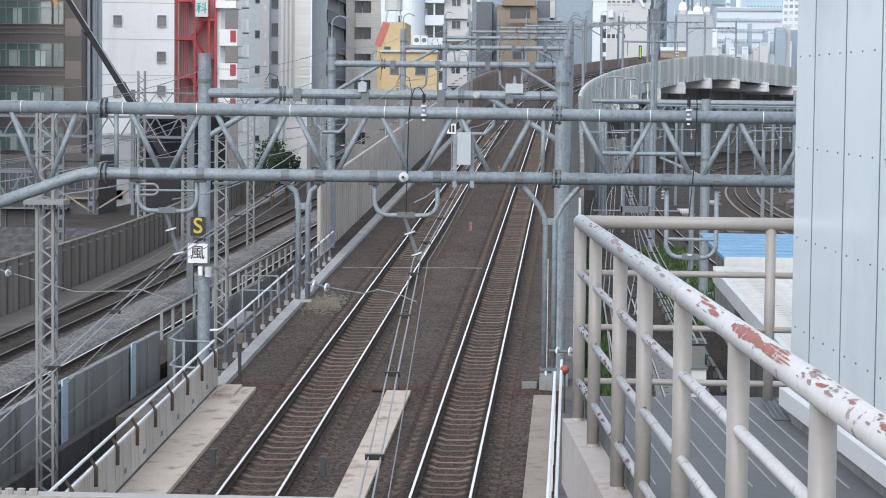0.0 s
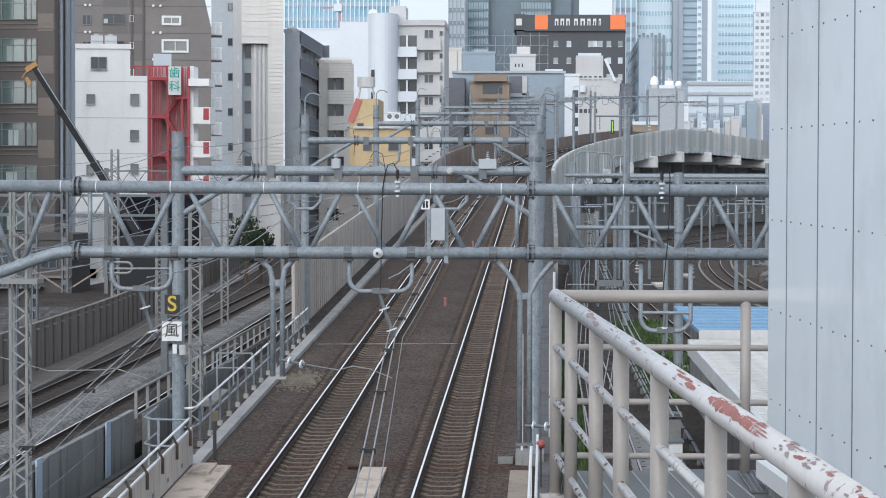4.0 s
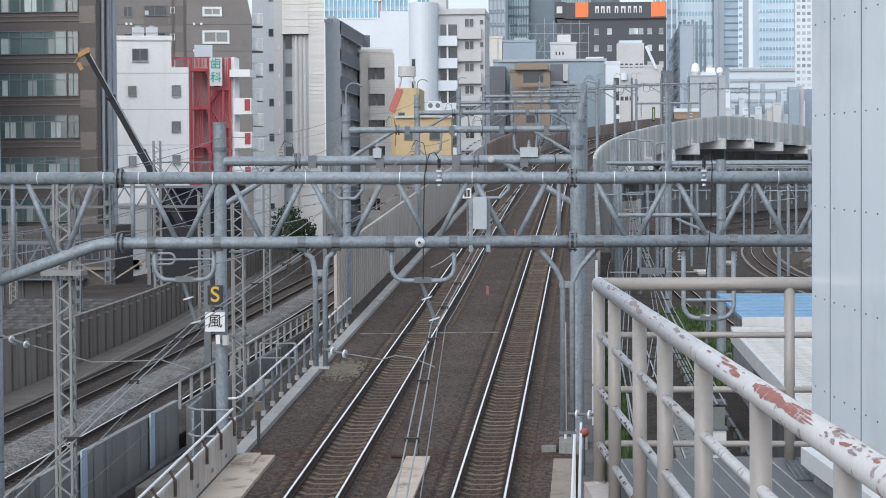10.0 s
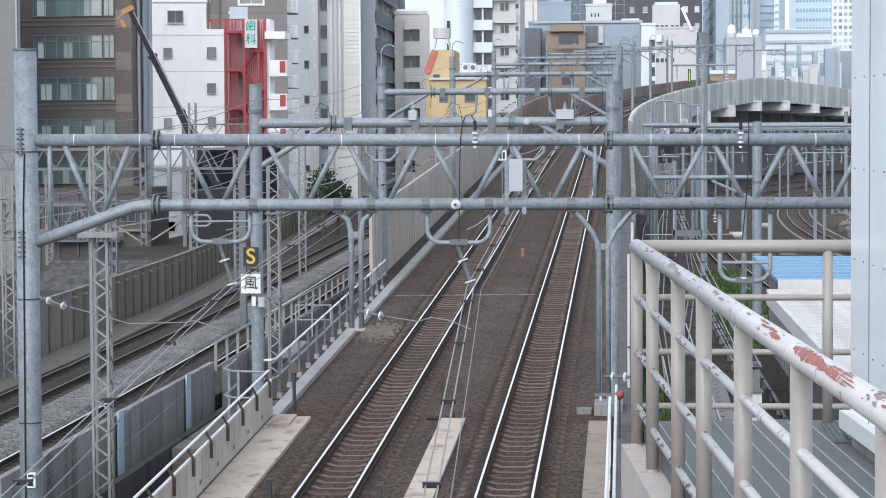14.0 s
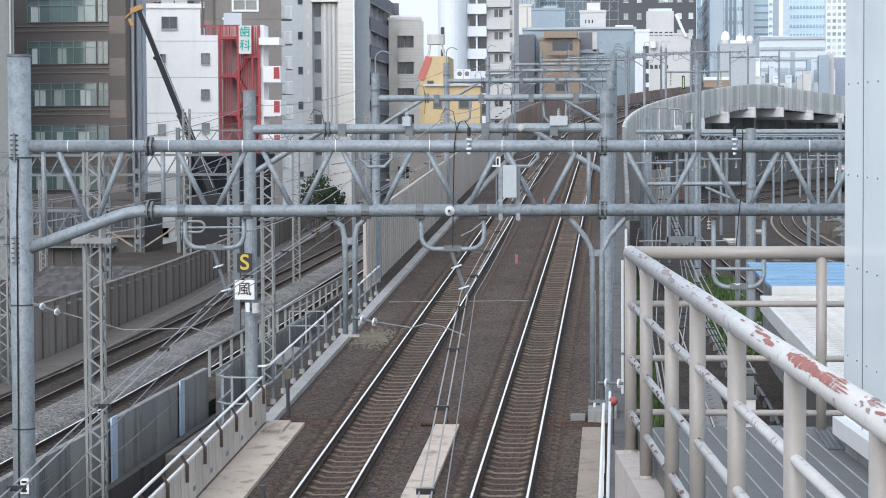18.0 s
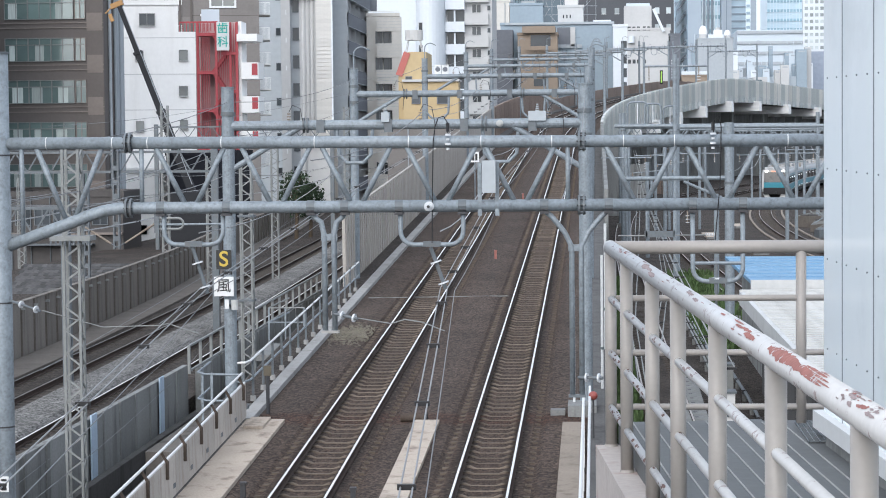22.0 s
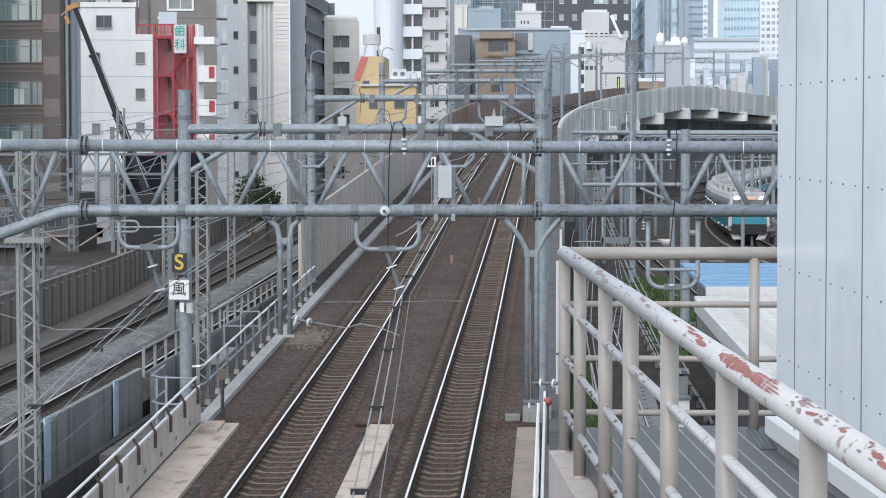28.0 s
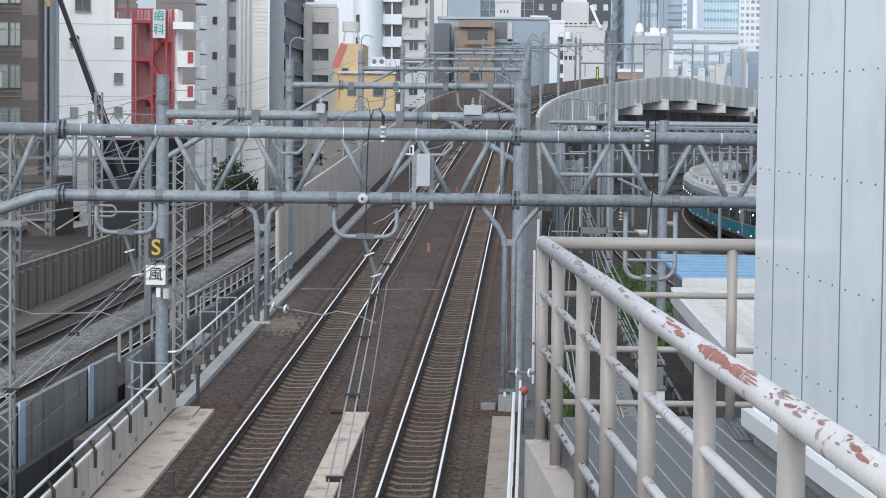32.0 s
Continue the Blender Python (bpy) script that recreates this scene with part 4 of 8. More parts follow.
W_OLDGREY = mat("weathered_grey_render", (0.2052, 0.2166, 0.2128), 0.85, 0, 0.15, 3, 0.3, 0, (0.2, 0.21, 0.2), 0.6, 0, True)
W_IVORY = mat("ivory_tile_cladding", (0.66, 0.645, 0.61), 0.6, 0, 0.1, 3, 0.25, 0, (0.55, 0.54, 0.52), 0.4, 0.06)
W_MID = mat("mid_grey_wall", (0.35, 0.38, 0.405), 0.75, 0, 0.1, 2, 0.2, 0, None, 0, 0, True)
W_SLATE = mat("slate_wall", (0.14, 0.15, 0.17), 0.75, 0, 0.12, 2, 0.2)
W_BLUEGREY = mat("bluegrey_wall", (0.27, 0.33, 0.38), 0.75, 0, 0.1, 2, 0.2)
W_BEIGE = mat("beige_band_wall", (0.55, 0.535, 0.5), 0.8, 0, 0.1, 2, 0.2, 0, None, 0, 0, True)
W_YELLOW = mat("yellow_ochre_wall", (0.46, 0.36, 0.21), 0.8, 0, 0.1, 2, 0.3)
W_ORANGE = mat("orange_brown_wall", (0.28, 0.225, 0.175), 0.8, 0, 0.1, 2, 0.3)
W_BLACK = mat("black_hotel_wall", (0.06, 0.065, 0.075), 0.6, 0, 0.1, 2, 0.2)
W_BRIGHT = mat("bright_white_wall", (0.62, 0.66, 0.70), 0.8, 0, 0.05, 2, 0.2)
# far walls and glass: colours paled and blued to paint distance haze
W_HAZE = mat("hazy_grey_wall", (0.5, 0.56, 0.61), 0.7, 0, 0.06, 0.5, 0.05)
W_GLASSBLUE = mat("hazed_blue_curtain_wall", (0.31, 0.47, 0.56), 0.25, 0, 0.2, 0.12, 0.03)
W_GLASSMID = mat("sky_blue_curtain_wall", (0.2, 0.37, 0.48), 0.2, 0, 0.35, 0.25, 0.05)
W_GLASSDEEP = mat("hazed_deep_curtain_wall", (0.31, 0.41, 0.49), 0.25, 0, 0.25, 0.12, 0.03)
W_GLASSDARK = mat("hazed_dark_curtain_wall", (0.2, 0.25, 0.3), 0.25, 0, 0.2, 0.12, 0.03)
W_TOWERDARK = mat("dark_teal_curtain_wall", (0.12, 0.165, 0.2), 0.25, 0, 0.2, 0.12, 0.03)
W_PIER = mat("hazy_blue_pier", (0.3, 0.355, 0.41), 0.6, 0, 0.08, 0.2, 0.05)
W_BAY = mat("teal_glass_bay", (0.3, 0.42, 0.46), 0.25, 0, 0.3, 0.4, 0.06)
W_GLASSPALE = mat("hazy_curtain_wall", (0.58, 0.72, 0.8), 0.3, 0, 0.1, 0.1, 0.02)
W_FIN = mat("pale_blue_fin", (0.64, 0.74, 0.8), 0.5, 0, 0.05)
TEAL_PAINT = mat("teal_sign_lettering", (0.03, 0.36, 0.3), 0.6, 0, 0.05)
ORANGE_PAINT = mat("orange_sign_square", (0.75, 0.19, 0.06), 0.6, 0, 0.05)
BLUE_SIGN = mat("blue_sign_disc", (0.05, 0.25, 0.65), 0.5, 0, 0.05)
CRANE_DARK = mat("dark_crane_paint", (0.018, 0.019, 0.022), 0.7, 0, 0.15, 6, 0.6)
CRANE_ORANGE = mat("orange_crane_paint", (0.32, 0.17, 0.05), 0.5, 0, 0.15)
W_DIM = mat("dark_brown_shopfront", (0.05, 0.045, 0.043), 0.6, 0, 0.25, 4, 0.4)
NAVY = mat("navy_sheet_wall", (0.009, 0.01, 0.015), 0.8, 0, 0.15, 3, 0.3)
ROOF_TILE = mat("grey_roof_tile", (0.075, 0.073, 0.073), 0.8, 0, 0.3, 8, 0.5, spread=0.35)


def lettering(b, text, x, y, z, size, material, name="lettering", heavy=0.012):
    c = bpy.data.curves.new(name, "FONT")
    c.body, c.size, c.align_x, c.align_y, c.extrude, c.offset = text, size, "CENTER", "CENTER", 0.004, size * heavy
    o = bpy.data.objects.new(name, c)
    scene.collection.objects.link(o)
    o.matrix_world = pose(x, y, z, 90, 0, 0)
    bpy.context.view_layer.update()
    me = bpy.data.meshes.new_from_object(o.evaluated_get(bpy.context.evaluated_depsgraph_get()))
    bpy.data.objects.remove(o)
    ob = new(name, me)
    ob.matrix_basis = pose(x, y, z, 90, 0, 0)
    me.materials.clear()
    me.materials.append(material)
    ob.parent = b
    return ob


def office_building():
    d = 160.0
    x0, x1 = -44.59, -36.02
    b = block("office_building", "brown tiled office building with bands of wide curtained windows", x0, x1, d, 27.52, 6.9, W_BROWN)
    # stepped edge with rain pipes
    for dy in (1.6, 3.4, 5.2):
        part("rain_pipe", tubem([(x1 + 0.12, dy, 0), (x1 + 0.12, dy, 27.52)], 0.12, 8), W_MID, b)
    part("side_strip", boxm(x1 + 0.01, x1 + 0.05, 4.4, 6.8, -0.6, 27.52), W_MID, b)
    step = 3.077
    for k in range(-2, 5):
        zt, zb = 16.88 - k * step, 15.26 - k * step
        if zt < 1:
            continue
        for a, c in ((-43.32, -41.66), (-41.57, -39.96), (-39.87, -38.26), (-38.09, -37.37), (-45.06, -44.30)):
            if a < x0:
                continue
            w = window(b, a, c, zb, zt, GLASS_TEAL, W_BROWN_PALE if c - a < 1 else STEEL_PALE, mullions=1, t=0.05)
            tr = zb + (zt - zb) * 0.72
            part("transom", boxm(a, c, -0.08, -0.035, tr - 0.03, tr + 0.03), STEEL_PALE, w)
            if random.random() < 0.7 and c - a > 1:
                q = random.uniform(0.15, 0.5)
                part("curtain", boxm(a + q, a + q + random.uniform(0.4, 0.9), -0.034, -0.031, zb, tr - 0.03), CURTAIN, w, "pale curtain behind the glass")
        part("spandrel_line", boxm(x0 - 0.02, x1 + 0.02, -0.06, 0.0, zt + 0.75, zt + 0.83), W_BROWN_PALE, b)
        part("spandrel_line", boxm(x0 - 0.02, x1 + 0.02, -0.06, 0.0, zb - 0.35, zb - 0.28), W_BROWN_PALE, b)
        part("wall_panel", boxm(-37.25, -36.10, -0.03, 0.0, zb - 0.9, zb + 0.4), W_BROWN_PALE, b)
    return b


office_building()
ob_ = block("corner_building", "grey rendered building at the line's edge", -49.75, -41.6, 150, 24.00, 6, W_OLDGREY)
turned(ob_, -41.6, 15.5)
for k in range(5):
    part("drain_pipe", tubem([(-41.85, -0.12, 2 + 4 * k), (-41.85, -0.12, 6 + 4 * k)], 0.07, 8), W_MID, ob_)


def clinic_building():
    d = 182.0
    b = block("clinic_building", "white rendered clinic building with small square windows", -39.22, -34.66, d, 20.69, 8, W_WHITE)
    part("low_wing", boxm(-34.66, -33.24, 0, 8, -0.6, 18.37), W_WHITE, b)
    for r in ((-37.82, -36.63, 18.96, 19.85), (-38.18, -37.61, 16.10, 16.76), (-34.58, -33.96, 16.07, 16.82), (-34.61, -33.99, 13.11, 13.82), (-38.19, -37.67, 10.22, 10.93), (-34.58, -34.02, 10.34, 11.00), (-34.66, -34.04, 7.33, 7.99), (-38.24, -37.72, 4.39, 5.09), (-34.69, -34.07, 4.37, 5.07)):
        window(b, *r, GLASS_DARK if r[1] - r[0] > 1 else GLASS_GREY, STEEL_PALE, mullions=1 if r[1] - r[0] > 1 else 0, t=0.06)
        part("sill", boxm(r[0] - 0.1, r[1] + 0.1, -0.14, 0, r[2] - 0.16, r[2] - 0.1), W_PALE, b)
    for zz in (17.88, 14.87, 11.91, 8.95, 6.03):
        part("wall_joint", boxm(-39.22, -33.24 - 0.02, -0.015, 0.0, zz - 0.03, zz + 0.03), W_PALE, b)
    part("base_stain_band", boxm(-39.22, -33.24, -0.05, 0.0, -0.6, 1.8), W_MID, b)
    rb = (-32.70, -31.19, 19.24, 20.36)
    part("roof_board", boxm(rb[0], rb[1], 2.2, 2.4, rb[2] - 1.0, rb[3]), W_HAZE, b, "pale blue-grey roof board")
    # water tanks
    for a, c in ((-37.89, -36.89), (-36.75, -35.75)):
        t = part("water_tank", boxm(a, c, 2, 4, 20.88, 21.82), W_PALE, b, "pale grey rooftop water tank")
        part("tank_rib", boxm(a - 0.03, c + 0.03, 1.95, 4.05, 21.35 - 0.04, 21.35 + 0.04), W_MID, t)
        part("tank_hatch", tubem([((a + c) / 2, 3, 21.82), ((a + c) / 2, 3, 22.01)], 0.25, 10), W_MID, t)
    return turned(b, -34.66, 11)


def red_stair():
    """Outdoor steel stair with a barred screen and three visible flights."""
    y = 182.5
    x0, x1 = -33.20, -29.79
    b = thing("fire_stair", "red steel fire stair with barred screens on a white building", "staircase", at=(0, y, 0))
    zt = 19.05
    # back wall colour has the shade behind the red bars mixed in
    part("back_wall", boxm(x0, x1, 1.6, 2.6, -0.6, zt + 0.2), mat("pink_wall_with_shade", (0.42, 0.3, 0.3), 0.8), b)
    n = 20
    for k in range(n + 1):
        x = x0 + (x1 - x0) * k / n
        if 0.32 < k / n < 0.48:
            continue
        part("screen_bar", boxm(x - 0.025, x + 0.025, 0, 0.05, -0.6, zt), RED_PAINT, b)
    for px in (x0 + 0.05, -31.59, -30.41, x1 - 0.05):
        part("column", boxm(px - 0.09, px + 0.09, -0.05, 0.12, -0.6, zt + 0.1), RED_PAINT, b)
    st = 3.173
    for k in range(6):
        z = zt - 0.9 - k * st
        part("landing", boxm(x0, x0 + (x1 - x0) * 0.45, -0.1, 1.5, z - 0.12, z + 0.12), RED_PAINT, b)
        part("landing", boxm(x0 + (x1 - x0) * 0.62, x1, -0.1, 1.5, z - st / 2 - 0.12, z - st / 2 + 0.12), RED_PAINT, b)
        part("flight", barm((x0 + (x1 - x0) * 0.4, 0.5, z), (x0 + (x1 - x0) * 0.7, 0.5, z - st / 2), 1.0, 0.28), RED_PAINT, b)
        part("flight", barm((x0 + (x1 - x0) * 0.35, 0.9, z - st), (x0 + (x1 - x0) * 0.7, 0.9, z - st / 2), 1.0, 0.24), RED_PAINT, b)
    # roof railing towards the white wing
    for k in range(12):
        x = -34.66 + (-31.45 - -34.66) * k / 11
        part("roof_rail_post", boxm(x - 0.03, x + 0.03, 0.1, 0.16, 18.41, 19.16), RED_PAINT, b)
    part("roof_rail", boxm(-34.66, -31.45, 0.08, 0.18, 19.11, 19.25), RED_PAINT, b)
    # white side strip and balconies
    part("side_strip", boxm(-29.79, -29.51, 0.4, 3, -0.6, 19.22), W_WHITE, b, "white rendered edge")
    part("canopy", boxm(-29.79, -28.09, -0.4, 3, *(17.53, 18.14)), W_WHITE, b, "white rounded canopy")
    for a, c in ((14.43, 15.79), (11.62, 12.98), (8.80, 10.16)):
        bx = part("balcony_box", boxm(-29.51, -28.05, 0, 3, a, c), W_WHITE, b, "white rendered balcony")
        part("shutter", boxm(-28.61, -28.14, -0.04, 0.0, a + 0.3, c - 0.1), RED_PAINT, bx)
    s = part("sign_board", boxm(-31.45, -30.41, -0.5, -0.3, 16.79, 19.14), WHITE_PAINT, b, "white vertical sign board with teal characters")
    for ch, zz in (("\u6b6f", 18.57), ("\u79d1", 17.45)):
        lettering(s, ch, -30.93, -0.52, zz, 0.95, TEAL_PAINT)
    return b


clinic_building()
red_stair()


def apartment_building():
    d = 215.0
    x0, x1 = -46.33, -32.91
    zt = 33.66
    b = thing("apartment_building", "grey-brown tiled apartment block with white-framed windows", "building", at=(0, d, 0))
    bm = bmesh.new()
    pr = [(x0, -0.6), (x1, -0.6), (x1, 24.67), (-34.02, 29.54), (-34.64, zt), (x0, zt)]
    fr = [bm.verts.new((x, 0, z)) for x, z in pr]
    bk = [bm.verts.new((x, 5, z)) for x, z in pr]
    bm.faces.new(fr)
    bm.faces.new(bk[::-1])
    for i in range(6):
        bm.faces.new((fr[i], bk[i], bk[(i + 1) % 6], fr[(i + 1) % 6]))
    bmesh.ops.recalc_face_normals(bm, faces=bm.faces)
    part("wall", bm, W_GREYBROWN, b)
    for r in ((-38.32, -36.41, 27.47, 28.41), (-37.73, -35.84, 24.92, 25.86), (-37.75, -35.12, 22.26, 23.56)):
        window(b, r[0] + 0.2, r[1] - 0.2, r[2] + 0.2, r[3] - 0.2, GLASS_GREY, t=0.2, mullions=1)
    # bays: recess shade painted as a thin darker panel with a dark window, and a narrow bay with a small white one
    for k in range(9):
        dz = k * 2.61
        part("bay_panel", boxm(-43.43, -41.03, -0.02, 0.0, 26.63 - dz, 28.61 - dz), W_BAY_SHADE, b)
        part("bay_panel", boxm(-40.88, -39.41, -0.02, 0.0, 26.65 - dz, 28.59 - dz), W_BAY_SHADE, b)
        w = window(b, -43.34, -41.4, 27.67 - dz, 28.52 - dz, GLASS_DARK, STEEL_OLD, y=-0.02, t=0.04, mullions=1)
        part("side_light", boxm(-43.32, -42.95, -0.06, -0.052, 27.69 - dz, 28.1 - dz), CURTAIN, w)
        part("bay_sill", boxm(-43.43, -41.03, -0.1, -0.02, 27.55 - dz, 27.63 - dz), W_GREYBROWN, b)
        window(b, -40.79, -40.47, 27.88 - dz, 28.40 - dz, GLASS_GREY, t=0.05, y=-0.02)
        window(b, -45.32, -44.6, 27.55 - dz, 28.42 - dz, GLASS_DARK, FRAME_WHITE if k == 0 else STEEL_PALE, t=0.05, mullions=1)
        z = 26.76 - dz
        part("floor_line", boxm(x0, x1 - 0.05, -0.012, 0.0, z - 0.03, z + 0.03), W_BROWN, b)
        for vx in (-45.1, -44.65, -38.55, -37.85):
            part("vent_hood", tubem([(vx, -0.16, z + 0.05), (vx, 0.0, z + 0.05)], 0.13, 8), FRAME_WHITE, b)
    for px in (-40.61, -39.50):
        part("pilaster", boxm(px - 0.1, px + 0.1, -0.12, 0.0, -0.6, zt), W_BROWN, b)
    for k in range(8):
        z = 24.22 - k * 2.459
        bl = part("balcony", boxm(x1, -31.85, 1.0, 4.5, z - 0.15, z), W_PALE, b)
        for q in range(9):
            xx = x1 + 0.05 + (-31.85 - x1 - 0.1) * q / 8
            part("baluster", boxm(xx - 0.02, xx + 0.02, 1.02, 1.06, z, z + 1.1), FRAME_WHITE, bl)
        part("balcony_rail", boxm(x1, -31.85, 1.0, 1.08, z + 1.05, z + 1.12), FRAME_WHITE, bl)
    return turned(b, x1, 9)


apartment_building()
nb = block("narrow_building", "blue-grey narrow building in the gap", -40.10, -37.25, 262, 38.93, 2, W_MID)
for k in range(9):
    window(nb, -38.06, -37.59, 30.18 - k * 4.165, 30.99 - k * 4.165, GLASS_DARK, STEEL_OLD, t=0.06)


def office_tower():
    d = 240.0
    zt = 35.79
    b = thing("office_tower", "pale grey tower with ribbed cladding and a window shaft", "building", at=(0, d, 0))
    part("core", boxm(-34.18, -28.90, 0.6, 3.4, -0.6, zt), W_MID, b)
    part("left_pier", boxm(-34.31, -33.31, 0, 3.4, -0.6, zt), W_PALE, b)
    part("shaft_wall", boxm(-32.32, -30.52, 0.25, 2, -0.6, 24.69), W_PALE, b)
    for px in (-31.88, -31.39, -30.95):
        part("shaft_rib", tubem([(px, 0.25, -0.6), (px, 0.25, 24.63)], 0.185, 8), W_SIDING, b)
    part("upper_block", boxm(-33.38, -30.52, -0.3, 3, 24.76, zt), W_IVORY, b)
    part("right_wing", boxm(-30.52, -28.84, -0.2, 3.4, -0.6, zt), W_IVORY, b)
    ba = mesh_of("cladding_board", boxm(-30.52 + 0.02, -28.84 + 0.01, -0.26, -0.2, 0, 0.36), W_IVORY)
    bb = mesh_of("cladding_board", boxm(-33.38 + 0.02, -30.52 - 0.02, -0.36, -0.3, 0, 0.72), W_IVORY)
    for me, z, dz in ((ba, 4.0, 0.43), (bb, 24.76, 0.8)):
        while z < zt:
            o = new("cladding_board", me)
            o.parent = b
            o.location.z = z
            z += dz
    for k in range(9):
        z1, z0 = 24.58 - k * 3.028, 23.28 - k * 3.028
        if z0 > 0:
            window(b, -33.00, -32.38, z0, z1, GLASS_DARK, STEEL_OLD, y=0.6, t=0.05)
            part("air_brick", boxm(-33.81, -33.69, -0.06, 0, z0 - 0.3, z0 + 0.2), FRAME_WHITE, b)
    return turned(b, -28.84, 7.5)


office_tower()


def balcony_building():
    d = 246.0
    x0, x1, xo = -29.4, -28.75, -27.62
    zt = 26.49
    b = block("balcony_building", "slate grey apartment block with balconies along its side", x0, x1, d, zt, 26, W_MID)
    part("end_wall", boxm(x1, xo - 0.02, 0, 0.25, -0.6, 26.45), W_MID, b)
    part("roof_hut", boxm(x0 + 0.1, x1 + 0.5, 1, 5, zt, zt + 0.5), W_PALE, b)
    part("roof_unit", boxm(x0 + 0.2, x1, 1.5, 4, zt + 0.5, zt + 0.8), FRAME_WHITE, b)
    for k in range(8):
        z = 25.2 - k * 3.1
        bl = part("balcony", boxm(xo - 0.12, xo, 0.0, 25, z, z + 1.42), W_SLATE, b, "solid slate balcony front")
        part("balcony_end", boxm(xo, xo + 0.75, 24.6, 25, z - 0.15, z + 1.35), W_SLATE, bl)
        part("slab", boxm(x1, xo - 0.02, 0.25, 25, z - 0.1, z), W_MID, b)
        for y in (5, 10, 15, 20, 24.5):
            part("divider", boxm(x1, xo - 0.3, y, y + 0.12, z - 1.68, z - 0.1), W_PALE, b)
        for y in (1, 6, 11, 16, 21):
            part("balcony_door", boxm(x1 + 0.005, x1 + 0.05, y, y + 2.2, z - 1.68, z - 0.3), GLASS_GREY, b)


balcony_building()


def banded_building():
    d = 266.0
    x0, x1 = -27.64, -23.73
    b = block("banded_building", "beige apartment block with banded balcony fronts", x0, x1, d, 24.23, 14, W_BEIGE)
    for k in range(7):
        z = 22.4 - k * 3.15
        part("balcony_front", boxm(x0 + 1.2, x1 + 0.3, -1.0, -0.8, z, z + 1.6), W_BEIGE, b)
        part("balcony_slab", boxm(x0 + 1.2, x1 + 0.3, -1.0, 0, z - 0.12, z), W_BEIGE, b)
        for a, c in ((-26.54, -25.78), (-25.58, -24.21)):
            window(b, a, c, z - 1.5, z - 0.1, GLASS_DARK, STEEL_OLD, t=0.05, mullions=1)
        part("edge_column", boxm(x1 - 0.9, x1 + 0.3, -0.95, 0, z - 1.55, z), W_BEIGE, b)
    for k in range(7):
        z = 22.4 - k * 3.15
        for q in range(4):
            part("band_line", boxm(x0 + 1.2, x1 + 0.3, -1.012, -1.0, z + 0.3 + 0.36 * q, z + 0.33 + 0.36 * q), W_MID, b)
    for k in range(16):
        xx = x0 + 0.3 + (x1 - x0) * k / 16
        part("roof_rail_post", boxm(xx - 0.02, xx + 0.02, 0.1, 0.14, 24.23, 24.71), FRAME_WHITE, b)
    part("roof_rail", boxm(x0 + 0.2, x1, 0.08, 0.16, 24.64, 24.78), FRAME_WHITE, b)
    turned(b, x1, 6)


banded_building()


def yellow_house():
    d = 228.0
    b = thing("yellow_house", "ochre yellow house with a hipped orange gable", "house", at=(0, d, 0))
    x0, x1, xm = -20.34, -17.57, -19.57
    bm = bmesh.new()
    pr = [(-20.45, -0.6), (x1, -0.6), (x1, 18.30), (-19.45, 18.32), (-20.45, 15.75)]
    fr = [bm.verts.new((x, 0, z)) for x, z in pr]
    bk = [bm.verts.new((x, 8, z)) for x, z in pr]
    bm.faces.new(fr)
    bm.faces.new(bk[::-1])
    for i in range(5):
        bm.faces.new((fr[i], bk[i], bk[(i + 1) % 5], fr[(i + 1) % 5]))
    bmesh.ops.recalc_face_normals(bm, faces=bm.faces)
    part("upper_house", bm, W_YELLOW, b)
    part("hip_slope", barm((-20.40, -0.06, 15.87), (-19.51, -0.06, 18.26), 0.1, 0.7), mat("faded_red_slope", (0.42, 0.14, 0.12), 0.7, 0, 0.1, 3, 0.5), b, "faded red roof slope")
    part("lower_house", boxm(-19.69, -14.05, -3, 0, -0.6, 15.14), W_YELLOW, b)
    part("lower_eave", boxm(-19.81, -13.94, -3.3, 0.2, 15.14, 15.38), W_PALE, b)
    window(b, *(-16.16, -15.22, 12.96, 13.90), GLASS_DARK, W_SLATE, y=-3, t=0.1)
    window(b, *(-18.75, -18.04, 12.98, 13.74), GLASS_DARK, W_SLATE, y=-3, t=0.1)
    window(b, *(-19.67, -19.08, 15.27, 15.74), GLASS_DARK, W_SLATE, t=0.06)
    for px in (-16.22, -15.46):
        u = part("air_conditioner", boxm(px - 0.35, px + 0.35, -2, -1.4, 15.48, 16.89), FRAME_WHITE, b, "white outdoor air-conditioning unit")
        part("fan_grille", tubem([(px, -2.03, 16.42), (px, -2.0, 16.42)], 0.25, 12), W_SLATE, u)
    # lattice water-tower on the roof behind
    for q in (-0.9, 0.9):
        for w in (0, 1.4):
            part("tank_leg", tubem([(-19.16 + q, 4 + w, 18.20), (-19.16 + q * 0.7, 4 + w, 19.72)], 0.05, 6), W_PALE, b)
    part("roof_tank", tubem([(-19.16, 4.7, 19.72), (-19.16, 4.7, 20.77)], 0.95, 14), W_PALE, b, "pale cylindrical roof tank")


yellow_house()


